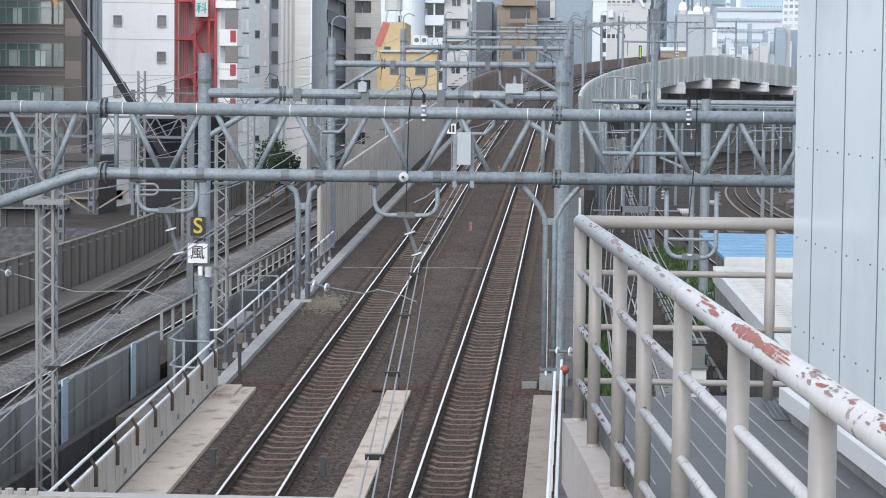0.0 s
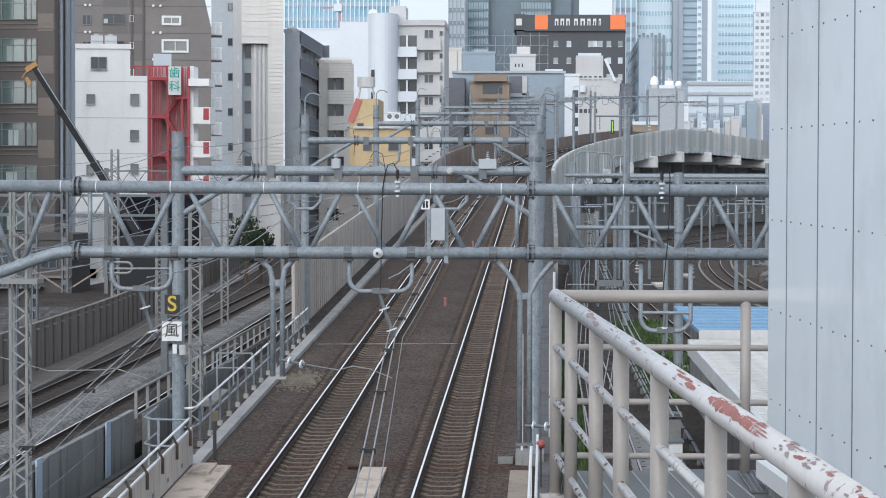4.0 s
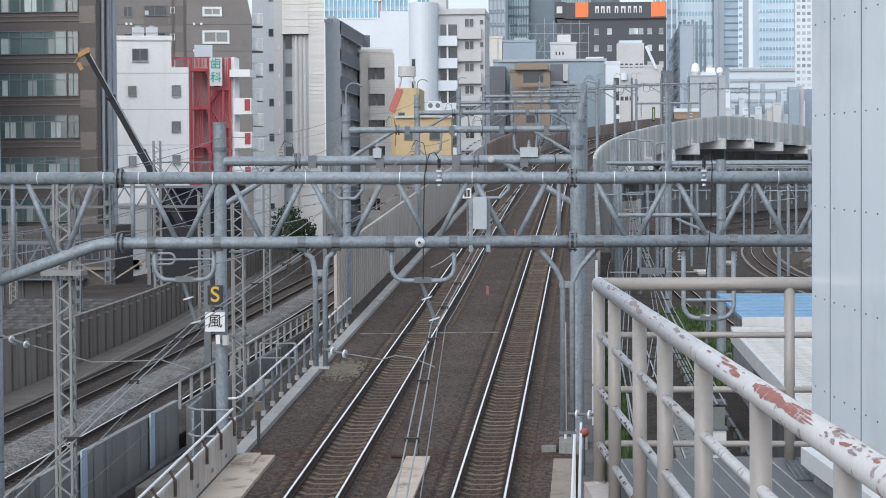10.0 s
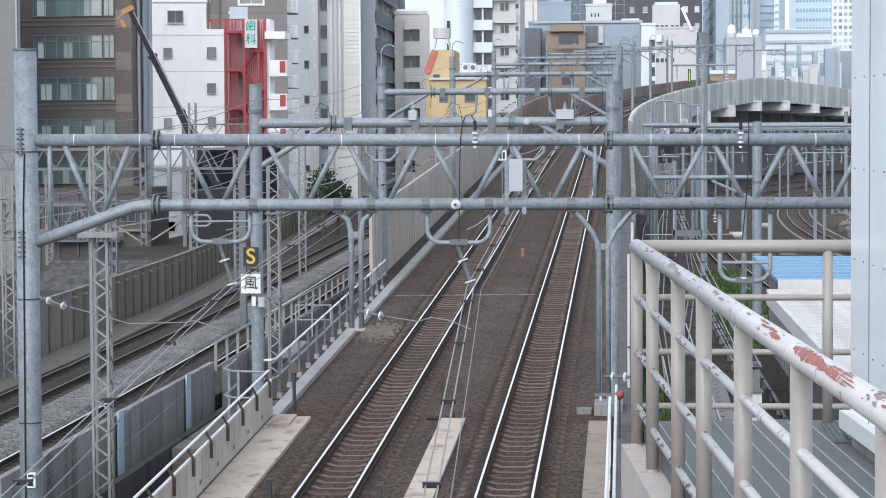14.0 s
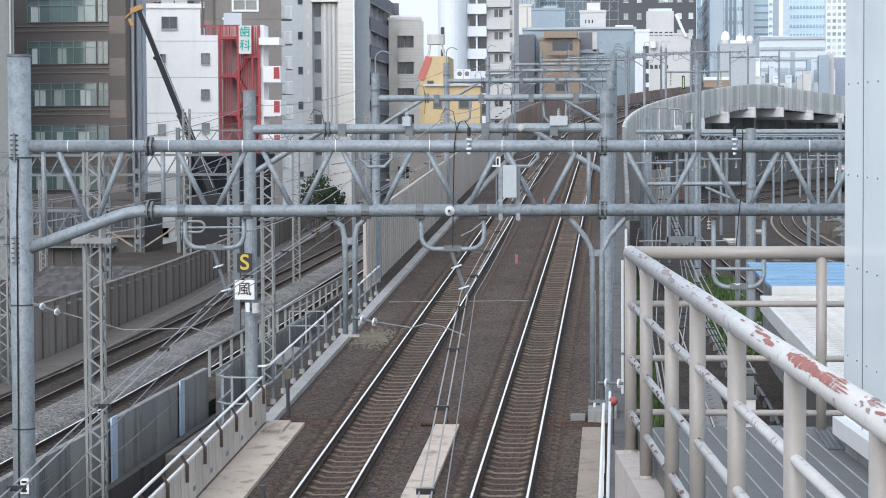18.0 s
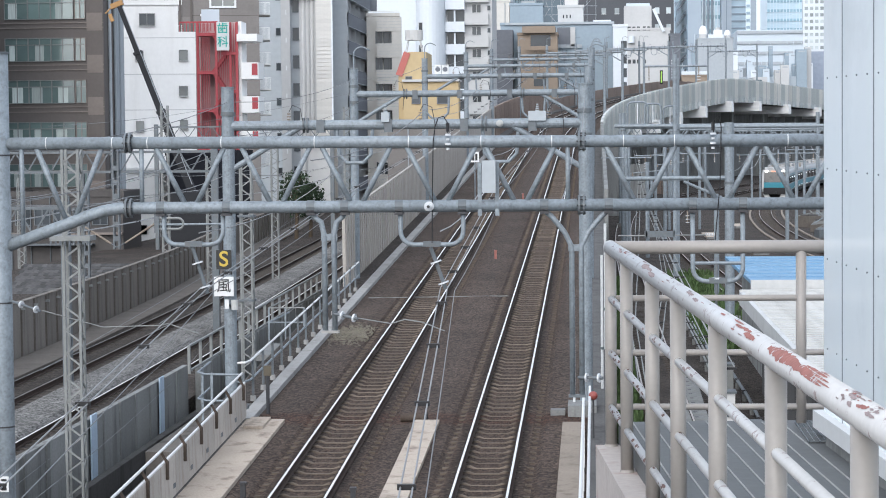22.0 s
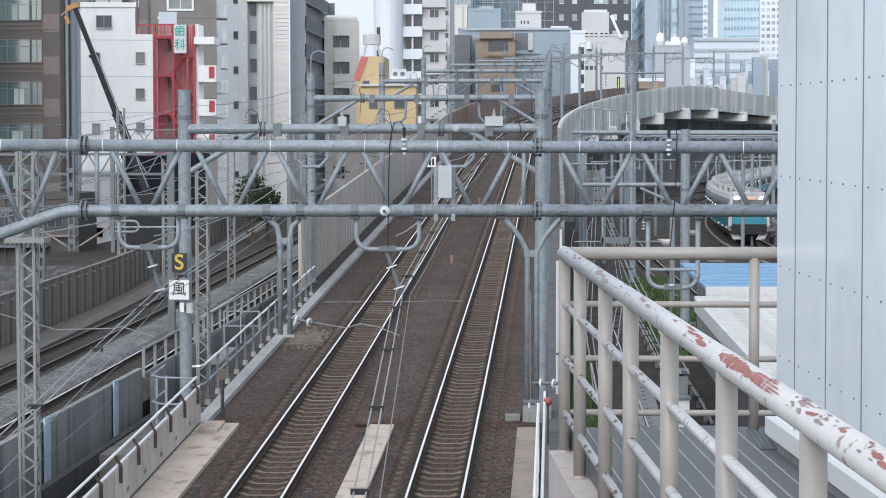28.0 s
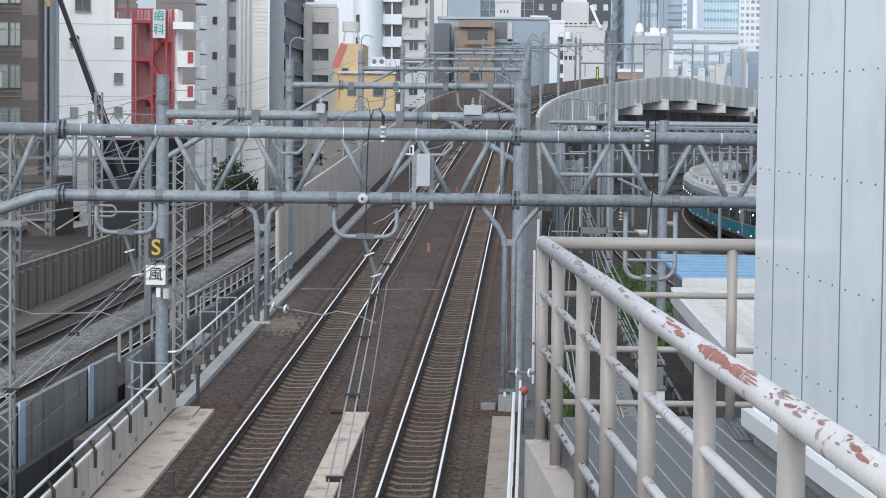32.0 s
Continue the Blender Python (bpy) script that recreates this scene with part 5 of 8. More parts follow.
def white_apartments():
    d = 300.0
    b = thing("white_apartments", "white apartment block with a rounded stair and stacked balconies", "building", at=(0, d, 0))
    part("left_volume", boxm(-28.54, -24.28, 2, 16, -0.6, 31.83), W_BRIGHT, b)
    st = bmesh.new()
    xa, xb = -24.52, -20.50
    pts = [((xa + xb) / 2 + (xb - xa) / 2 * math.cos(math.pi * (1 + k / 14)), 1.2 + 3.2 * math.sin(math.pi * (1 + k / 14))) for k in range(15)] + [(xb, 8), (xa, 8)]
    lo = [st.verts.new((x, y, -0.6)) for x, y in pts]
    hi = [st.verts.new((x, y, 32.72)) for x, y in pts]
    st.faces.new(hi)
    for i in range(len(pts)):
        st.faces.new((lo[i], lo[(i + 1) % len(pts)], hi[(i + 1) % len(pts)], hi[i]))
    bmesh.ops.recalc_face_normals(st, faces=st.faces)
    part("stair_tower", st, W_BRIGHT, b, smooth=False)
    part("lift_house", boxm(-21.89, -19.57, 4, 9, 31.46, 34.08), W_PALE, b)
    part("right_volume", boxm(-20.50, -14.17, 2, 16, -0.6, 31.73), W_PALE, b)
    part("roof_band", boxm(-20.50, -14.10, 1.7, 16.1, 31.27, 32.04), W_PALE, b)
    for k in range(7):
        dz = k * 3.046
        part("balcony", boxm(-20.50, -17.88, 0.6, 2.2, 26.91 - dz, 28.30 - dz), W_BRIGHT, b, "white balcony front")
        # dark sheet paints the shade between balconies
        part("recess", boxm(-20.27, -17.95, 1.95, 2.0, 28.30 - dz, 29.91 - dz), GLASS_DARK, b)
        part("balcony_post", boxm(-19.34, -19.11, 0.9, 1.1, 28.30 - dz, 29.91 - dz), W_BRIGHT, b)
        window(b, -16.87, -15.72, 29.57 - dz, 30.65 - dz, GLASS_DARK, W_PALE, y=2, t=0.06, mullions=1)
        part("loggia_band", boxm(-17.88, -14.64, 1.4, 2.0, 27.88 - dz, 29.34 - dz), W_PALE, b)
        window(b, -14.79, -14.41, 29.87 - dz, 30.48 - dz, GLASS_DARK, W_MID, y=2, t=0.05)
        window(b, -23.90, -23.36, 23.80 - dz, 25.03 - dz, GLASS_DARK, W_PALE, y=-1.6, t=0.05)
    ant = part("roof_mast", tubem([(-24.21, 5, 32.57), (-24.21, 5, 34.26)], 0.08, 6), W_PALE, b)
    part("dish", tubem([(-24.21, 4.9, 33.19), (-24.21, 4.8, 33.19)], 0.6, 14), W_BRIGHT, ant, "white dish aerial")


white_apartments()


def curtain_tower(name, label, x0, x1, y, z1, wall, fin, nx, band, depth=40, mark=W_FIN, fw=0.35):
    """A glass tower with vertical fins and floor bands of real depth."""
    b = thing(name, label, "tower", at=(0, y, 0))
    part("glass_wall", boxm(x0, x1, 0, depth, -0.6, z1), wall, b)
    if nx:
        for k in range(nx + 1):
            x = x0 + (x1 - x0) * k / nx
            part("fin", boxm(x - fw / 2, x + fw / 2, -0.5, 0, -0.6, z1), fin, b)
    if band:
        z = 2.0
        while z < z1:
            if z > 8:
                part("floor_band", boxm(x0, x1, -0.3, -0.02, z, z + band * 0.28), mark, b)
            z += band
    return b


# far towers: haze sits in the wall colours, there is no air volume
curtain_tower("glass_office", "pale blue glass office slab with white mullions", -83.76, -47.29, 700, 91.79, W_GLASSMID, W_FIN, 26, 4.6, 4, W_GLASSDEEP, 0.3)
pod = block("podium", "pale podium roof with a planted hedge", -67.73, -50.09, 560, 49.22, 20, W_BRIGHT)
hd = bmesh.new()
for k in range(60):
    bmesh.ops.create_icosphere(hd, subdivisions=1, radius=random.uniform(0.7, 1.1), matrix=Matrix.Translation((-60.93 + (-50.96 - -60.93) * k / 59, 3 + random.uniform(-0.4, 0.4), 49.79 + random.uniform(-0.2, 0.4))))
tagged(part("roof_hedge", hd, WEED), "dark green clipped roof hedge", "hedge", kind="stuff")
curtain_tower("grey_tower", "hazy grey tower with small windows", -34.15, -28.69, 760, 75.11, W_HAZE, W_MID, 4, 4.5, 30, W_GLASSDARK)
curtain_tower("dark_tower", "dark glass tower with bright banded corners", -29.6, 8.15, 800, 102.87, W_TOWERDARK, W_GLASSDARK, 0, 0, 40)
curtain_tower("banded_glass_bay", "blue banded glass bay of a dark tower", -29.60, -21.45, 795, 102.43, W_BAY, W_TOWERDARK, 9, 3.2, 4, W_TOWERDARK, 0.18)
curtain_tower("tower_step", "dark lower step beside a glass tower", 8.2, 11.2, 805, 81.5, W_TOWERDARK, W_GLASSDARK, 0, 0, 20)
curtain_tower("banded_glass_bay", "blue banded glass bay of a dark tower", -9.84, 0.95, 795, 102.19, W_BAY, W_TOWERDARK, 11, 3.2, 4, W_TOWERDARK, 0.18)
# reflected sky is painted as the pale blue wall colour
gt = curtain_tower("glass_tower", "glass tower painted in pale reflected-sky blue, with white mullions", 35.6, 50.2, 900, 113.94, W_GLASSPALE, W_FIN, 12, 5.5, 40, W_GLASSBLUE, 0.4)
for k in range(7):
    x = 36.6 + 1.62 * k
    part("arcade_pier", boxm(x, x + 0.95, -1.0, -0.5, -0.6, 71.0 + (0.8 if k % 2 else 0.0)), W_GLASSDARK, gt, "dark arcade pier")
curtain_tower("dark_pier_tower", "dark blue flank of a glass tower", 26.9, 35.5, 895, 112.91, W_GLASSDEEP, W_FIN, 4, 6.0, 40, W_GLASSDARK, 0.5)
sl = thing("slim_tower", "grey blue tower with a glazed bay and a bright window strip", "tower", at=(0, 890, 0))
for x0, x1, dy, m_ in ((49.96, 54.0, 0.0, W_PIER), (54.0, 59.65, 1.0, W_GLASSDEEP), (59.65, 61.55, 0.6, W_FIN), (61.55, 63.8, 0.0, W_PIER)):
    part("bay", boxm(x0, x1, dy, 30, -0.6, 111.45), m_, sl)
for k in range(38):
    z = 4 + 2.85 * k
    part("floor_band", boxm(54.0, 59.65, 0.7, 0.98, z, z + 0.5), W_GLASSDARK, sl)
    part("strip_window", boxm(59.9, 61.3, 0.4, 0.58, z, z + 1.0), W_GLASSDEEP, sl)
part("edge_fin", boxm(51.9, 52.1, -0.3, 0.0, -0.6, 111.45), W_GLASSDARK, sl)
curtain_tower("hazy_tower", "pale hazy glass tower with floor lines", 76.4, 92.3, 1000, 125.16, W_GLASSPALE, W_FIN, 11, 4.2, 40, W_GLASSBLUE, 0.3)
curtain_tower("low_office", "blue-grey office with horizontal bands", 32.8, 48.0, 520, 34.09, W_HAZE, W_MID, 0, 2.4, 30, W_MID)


def grid_tower():
    b = block("grid_tower", "white tower with a grid of square windows", 59.15, 74.0, 640, 59.75, 3, W_BRIGHT)
    part("upper_storey", boxm(59.7, 74.0, 0.4, 3, 59.75, 64.5), W_BRIGHT, b)
    part("plant_screen", boxm(60.4, 66.0, 1, 3, 64.5, 67.5), W_HAZE, b)
    for k in range(16):
        for j in range(5):
            x, z = 59.63 + j * 1.476, 59.4 - k * 1.87
            part("window", boxm(x, x + 0.95, -0.06, 0.02, z - 0.95, z), GLASS_HAZE, b)


grid_tower()


def hotel():
    d = 560.0
    x0, x1 = -7.93, 19.54
    b = block("hotel_block", "black hotel block with a rooftop sign band", x0, x1, d, 48.32, 26, W_BLACK)
    s = part("sign_band", boxm(-6.07, x1, -0.6, 20, 48.61, 52.75), W_BLACK, b, "dark sign band with orange squares")
    part("sign_side", boxm(-8.65, -5.78, 0.5, 20, 49.02, 53.03), W_BLACK, b)
    for a, c in ((-3.34, -0.05), (15.68, 19.40)):
        part("sign_square", boxm(a, c, -0.7, -0.6, 49.04, 52.75), ORANGE_PAINT, s, "orange sign square")
    # plain white strokes for the wordmark
    for k, (a, c) in enumerate(((972, 980), (982, 990), (992, 1000), (1006, 1014), (1017, 1027), (1029, 1036), (1039, 1046), (1049, 1054))):
        bx = 1.67 + (a - 972) * 0.144
        bw = (c - a) * 0.144
        part("sign_stroke", boxm(bx, bx + bw * 0.8, -0.66, -0.6, 50.04, 51.75), WHITE_PAINT, s)
        part("sign_stroke_gap", boxm(bx + bw * 0.25, bx + bw * 0.55, -0.67, -0.655, 50.04, 51.18), W_BLACK, s)
    part("sign_stroke", boxm(-8.08, -6.64, 0.42, 0.5, 50.16, 51.88), WHITE_PAINT, b)
    for r in range(6):
        for px in (970, 993, 1031, 1039, 1063, 1083, 1048):
            if px == 1048 and r % 2:
                continue
            x = 1.38 + (px - 970) * 0.144
            z = 44.75 - r * 4.2
            w = part("window", boxm(x, x + 1.149, -0.08, 0.02, z, z + 1.436), GLASS_HAZE, b)
            part("window_frame", boxm(x - 0.06, x + 1.149 + 0.06, -0.1, -0.05, z - 0.1, z), FRAME_WHITE, w)


hotel()


def mid_blocks():
    b = block("blue_grey_block", "blue-grey block with a flat roof and white coping", -14.88, 2.62, 345, 27.04, 18, W_BLUEGREY)
    part("coping", boxm(-14.17, 2.79, -0.3, 0, 26.95, 27.30), W_MID, b)
    part("white_roof_box", boxm(-0.46, 2.3, 0.2, 4, 27.0, 27.6), W_BRIGHT, b, "white roof box")
    # flat slate panel in place of the porch's shade
    part("porch_recess", boxm(-6.06, -3.9, -0.05, 0, 23.84, 26.5), W_SLATE, b, "flat dark panel painted as porch shade")
    part("porch_sill", boxm(-6.0, -2.2, -0.3, 0, 23.3, 23.84), W_MID, b)
    part("porch_column", boxm(-4.0, -3.25, -0.3, 0, 23.54, 26.5), W_PALE, b)
    part("dark_flank", boxm(-17.01, -12.85, -4, 6, -0.6, 26.06), W_SLATE, b)
    o = block("orange_house", "orange-brown house with a deep balcony", -11.87, -5.86, 335, 25.01, 8, W_ORANGE)
    part("roof_slab", boxm(-11.18, -6.20, -0.8, 8, 25.19, 26.21), W_ORANGE, o)
    # deep balcony's shade, drawn as a flat dark sheet
    part("recess", boxm(-9.90, -6.89, -0.05, 0, 23.21, 25.01), GLASS_DARK, o)
    part("balcony_rail", boxm(-10.50, -6.46, -0.9, -0.8, 22.61, 23.21), W_ORANGE, o)
    part("small_window", boxm(-9.47, -7.58, -0.06, 0, 17.20, 18.32), GLASS_DARK, o)
    w = block("white_roof_house", "white roof house with tiny windows", -6.07, -2.01, 352, 30.09, 8, W_PALE)
    part("turret", boxm(-4.99, -2.91, 1, 6, 30.09, 31.62), W_SIDING, w)
    for px in (902, 908, 914):
        x = -5.26 + (px - 902) * 0.090
        part("slit_window", boxm(x, x + 0.2, -0.05, 0, 28.30, 28.84), GLASS_DARK, w)
    gb_ = block("grey_roof_block", "plain blue-grey block under the scaffold", -14.37, -8.86, 370, 31.6, 5, W_BLUEGREY)
    part("roof_box", boxm(-12.5, -10.2, 1, 4, 31.6, 32.3), W_MID, gb_)
    tw = block("tan_roof_block", "hazy tan block beside white flats", -17.2, -14.45, 370, 32.25, 5, W_BEIGE)
    part("drain", tubem([(-15.2, -0.08, 20), (-15.2, -0.08, 32)], 0.08, 6), W_MID, tw)
    # scaffold on the roofs behind
    s = thing("roof_scaffold", "grey steel scaffold on a far roof", "scaffold", at=(0, 380, 0))
    for k in range(13):
        x = -18.05 + (-0.03 - -18.05) * k / 12
        part("standard", tubem([(x, 0, 28.97), (x, 0, 35.77 + random.uniform(-1, 0.6))], 0.035, 5), W_MID, s)
    for z in (30.43, 31.89, 33.54, 35.19):
        part("ledger", tubem([(-18.54, 0, z), (0.16, 0, z)], 0.03, 5), W_MID, s)
    for k in range(24):
        x = -18.05 + (-1.01 - -18.05) * k / 24
        part("brace", tubem([(x, 0.1, 28.97 + 1.169 * (k % 4)), (x + random.uniform(-1.5, 1.5), 0.1, 30.43 + 1.169 * (k % 4))], 0.025, 4), W_MID, s)
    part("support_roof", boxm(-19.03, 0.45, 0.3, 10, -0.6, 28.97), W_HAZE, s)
    e = block("balcony_flats", "pale flats with stacked dark balconies", 2.56, 4.72, 338, 26.25, 8, W_BRIGHT)
    for k in range(5):
        # shade of each balcony opening, drawn as a dark sheet on the wall
        part("recess", boxm(3.77, 4.63, -0.05, 0, 22.62 - k * 2.080, 24.00 - k * 2.080), GLASS_DARK, e)
    t = block("stepped_flats", "pale grey flats with a stepped white top", 5.90, 14.24, 430, 30.19, 10, W_PALE)
    part("upper", boxm(5.46, 10.73, 1, 8, 30.21, 34.82), W_PALE, t)
    part("cap", boxm(5.90, 10.40, 2, 7, 34.82, 35.37), W_HAZE, t)
    part("slant_stair", barm((11.06, 0, 34.13), (13.03, 0, 29.72), 1.0, 0.5), W_BRIGHT, t)
    for k, px in enumerate((1016, 1024, 1032, 1042, 1050)):
        x = 6.12 + (px - 1016) * 0.110
        part("window", boxm(x, x + 0.6, -0.05, 0, 29.99, 30.76), GLASS_DARK, t)
        if k < 4:
            part("window", boxm(x, x + 0.6, -0.05, 0, 23.62, 24.39), GLASS_DARK, t)
    part("roof_ball", tubem([(6.78, -0.5, 27.58), (6.78, -0.5, 28.90)], 0.6, 12), W_BRIGHT, t)
    g = block("dark_side_house", "dark blue-grey house beside pale flats", 14.02, 16.21, 430, 29.05, 8, W_SLATE)
    for k in range(7):
        part("white_louvre", boxm(14.46, 15.00, -0.08, 0, 20.71 + k * 0.551, 20.93 + k * 0.551), W_BRIGHT, g)
    h = block("brown_shop", "low brown shop with a pale fascia", 16.43, 21.36, 430, 21.12, 6, W_ORANGE)
    part("fascia", boxm(16.43, 21.36, -0.2, 0, 21.34, 21.99), W_BRIGHT, h)
    # white roof plant: tanks, dishes and masts beyond the viaduct
    for k in range(34):
        x = 18.58 + k * 0.812 + random.uniform(-0.4, 0.4)
        z = 23.48 + random.uniform(0, 1) ** 2 * 5.662
        w_ = random.uniform(0.6, 2.2)
        q = block("roof_plant", "pale rooftop plant block among masts", x, x + w_, 476 + random.uniform(0, 6), z, random.uniform(1, 3), random.choice((W_BRIGHT, W_PALE, W_HAZE, W_MID, W_BLUEGREY, W_BLUEGREY)), 22.01 - 3, 0)
        tagged(q, group="rooftop plant")
        part("aerial", tubem([(x - q.location.x + w_ / 2, 0.5, z), (x - q.location.x + w_ / 2, 0.5, z + random.uniform(0.5, 4))], 0.05, 5), W_HAZE, q)
        part("vent_slot", boxm(x + w_ * 0.2, x + w_ * 0.8, -0.03, 0, z - 0.6, z - 0.3), W_MID, q)
    rb = block("radome_roof", "grey-blue far roof that carries radomes and a plant cabin", 21.7, 29.2, 476, 30.3, 6, W_MID, 20.0, 0.15)
    part("roof_step", boxm(23.9, 27.2, 0.5, 5, 30.3, 31.2), W_BRIGHT, rb)
    for x, z, r, h in ((22.9, 30.3, 0.92, 2.9), (28.1, 30.3, 0.72, 1.9)):
        q = thing("radome", "tall white rounded radome on a far roof", "radome", "radomes", at=(x, 478, z))
        shell = bmesh.new()
        bmesh.ops.create_uvsphere(shell, u_segments=14, v_segments=10, radius=1.0, matrix=Matrix.LocRotScale((0, 0, h / 2), None, (r, r, h / 2)))
        part("shell", shell, W_WHITE, q, smooth=True)
        part("base_ring", tubem([(0, 0, 0), (0, 0, h * 0.35)], r * 0.95, 14), W_PALE, q)
    q = thing("plant_cabin", "white plant cabin with aerial masts on a far roof", "cabin", at=(26.1, 478, 31.15))
    part("body", boxm(-0.9, 0.9, 0, 1.6, 0, 1.0), W_WHITE, q)
    part("drum", tubem([(0, 0.6, 1.0), (0, 0.6, 1.6)], 0.6, 12, r2=0.45), W_PALE, q)
    for x in (-0.8, -0.2, 0.5, 0.85):
        part("mast", tubem([(x, 0.5, 0.9), (x, 0.5, 2.3 + x)], 0.05, 5), W_HAZE, q)
    bo = block("blue_office", "blue-grey office with strip windows on its flank", 22.25, 25.4, 540, 45.5, 80, W_PIER, lip=0.2)
    part("flank", boxm(22.16, 22.25, 1, 79, -0.6, 45.3), W_GLASSDEEP, bo, "bluish glazed flank")
    for k in range(7):
        part("strip_window", boxm(22.08, 22.16, 6, 74, 43.0 - 3.6 * k, 44.2 - 3.6 * k), W_GLASSDARK, bo)
    # hoarding colour greyed to paint haze
    bl = block("blue_hoarding", "blue hoarding on a far roof", 51.01, 62.65, 560, 30.49, 2, mat("hazy_violet_hoarding", (0.27, 0.31, 0.38), 0.6), -0.6, 0)
    sg = thing("roof_sign", "white rooftop sign with a blue disc", "sign", at=(0, 556, 0))
    part("board", boxm(48.81, 50.79, 0, 0.3, 28.66, 31.49), WHITE_PAINT, sg)
    part("disc", tubem([(49.94, -0.08, 30.22), (49.94, 0, 30.22)], 0.55, 16), BLUE_SIGN, sg)
    part("leg", boxm(49.66, 49.94, 0.05, 0.25, -0.6, 28.66), W_HAZE, sg)
    gs = thing("shop_sign", "dark vertical shop sign with green strokes", "sign", at=(0, 344, 0))
    part("board", boxm(9.81, 10.25, 0, 0.3, 17.54, 19.65), NAVY, gs)
    part("stroke", boxm(9.94, 10.12, -0.04, 0, 17.72, 19.47), mat("lime_sign_stroke", (0.35, 0.6, 0.1), 0.6), gs)
    # far roofs: pale hazy tones painted in place of misty air
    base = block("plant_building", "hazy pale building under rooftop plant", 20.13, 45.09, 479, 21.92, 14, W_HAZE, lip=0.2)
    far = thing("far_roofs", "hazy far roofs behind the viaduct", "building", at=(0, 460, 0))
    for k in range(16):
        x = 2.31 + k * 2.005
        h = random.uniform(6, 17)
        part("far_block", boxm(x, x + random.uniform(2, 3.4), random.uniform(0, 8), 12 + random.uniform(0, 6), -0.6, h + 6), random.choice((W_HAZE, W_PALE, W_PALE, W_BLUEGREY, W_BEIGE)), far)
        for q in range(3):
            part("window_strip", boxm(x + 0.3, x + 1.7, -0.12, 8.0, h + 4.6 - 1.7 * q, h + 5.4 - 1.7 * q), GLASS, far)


mid_blocks()


def far_crane():
    """Small red and white tower crane behind the white flats."""
    c = thing("tower_crane", "red and white lattice tower crane far behind roofs", "crane", at=(0, 640, 0))
    red = mat("faded_red_crane", (0.42, 0.24, 0.23), 0.6)
    a, b, t = (-61.21, 0, 56.86), (-60.39, 0, 61.44), (-57.25, 0, 74.86)
    part("mast", barm((a[0], 0, -0.6), b, 0.6), red, c, "red crane mast")
    part("jib", barm(b, t, 0.35), red, c)
    part("cab", boxm(b[0] - 1.8, b[0] + 0.6, -1, 1, b[2] - 1.4, b[2] + 0.8), W_BRIGHT, c)
    part("pendant", tubem([(b[0] - 1.5, 0, b[2] + 4), t], 0.12, 5), W_BRIGHT, c)
    part("counter_arm", barm(b, (b[0] - 5, 0, b[2] - 0.4), 0.5), red, c)
    part("apex", barm(b, (b[0] - 1.5, 0, b[2] + 4), 0.4), W_BRIGHT, c)


far_crane()


def crane():
    """A crane whose boom slowly rises; the boom is built upright from its hinge."""
    c = thing("mobile_crane", "dark telescopic crane boom with an orange head above the roofs", "crane", at=(-27.56, 150, 0))
    hz, L = 5.29, 14.35
    boom = part("boom", boxm(-0.26, 0.26, -0.26, 0.26, -0.6, L * 0.45), CRANE_DARK, c, "dark telescopic boom")
    part("boom_middle", boxm(-0.21, 0.21, -0.21, 0.21, L * 0.45, L * 0.75), CRANE_DARK, boom)
    part("boom_tip", boxm(-0.16, 0.16, -0.16, 0.16, L * 0.75, L), CRANE_DARK, boom)
    for q in (0.45, 0.75):
        part("boom_collar", boxm(-0.29, 0.29, -0.29, 0.29, L * q - 0.1, L * q + 0.1), CRANE_DARK, boom)
    part("boom_head", boxm(-0.55, 0.3, -0.2, 0.2, L - 0.15, L + 0.2), CRANE_ORANGE, boom, "orange sheave head")
    part("jib_stay", barm((-0.5, 0, L), (-1.1, 0, L - 0.25), 0.08), CRANE_ORANGE, boom)
    part("hook_block", boxm(-0.95, -0.7, -0.1, 0.1, L - 0.95, L - 0.4), CRANE_ORANGE, boom, "orange hook block")
    part("cable_guide", boxm(0.2, 0.24, -0.3, -0.2, 1.0, L - 0.3), W_MID, boom)
    part("slew_house", boxm(-1.6, 1.4, -1.2, 1.6, 1.4, hz + 0.5), CRANE_DARK, c)
    part("carrier", boxm(-4, 4, -1.2, 1.6, -0.1, 1.4), CRANE_DARK, c)
    for x in (-3.0, -1.6, 1.8, 3.1):
        part("wheel", tubem([(x, -1.25, 0.0), (x, 1.65, 0.0)], 0.6, 16), DARK, c)
    boom.location = (0, 0, hz)
    return boom


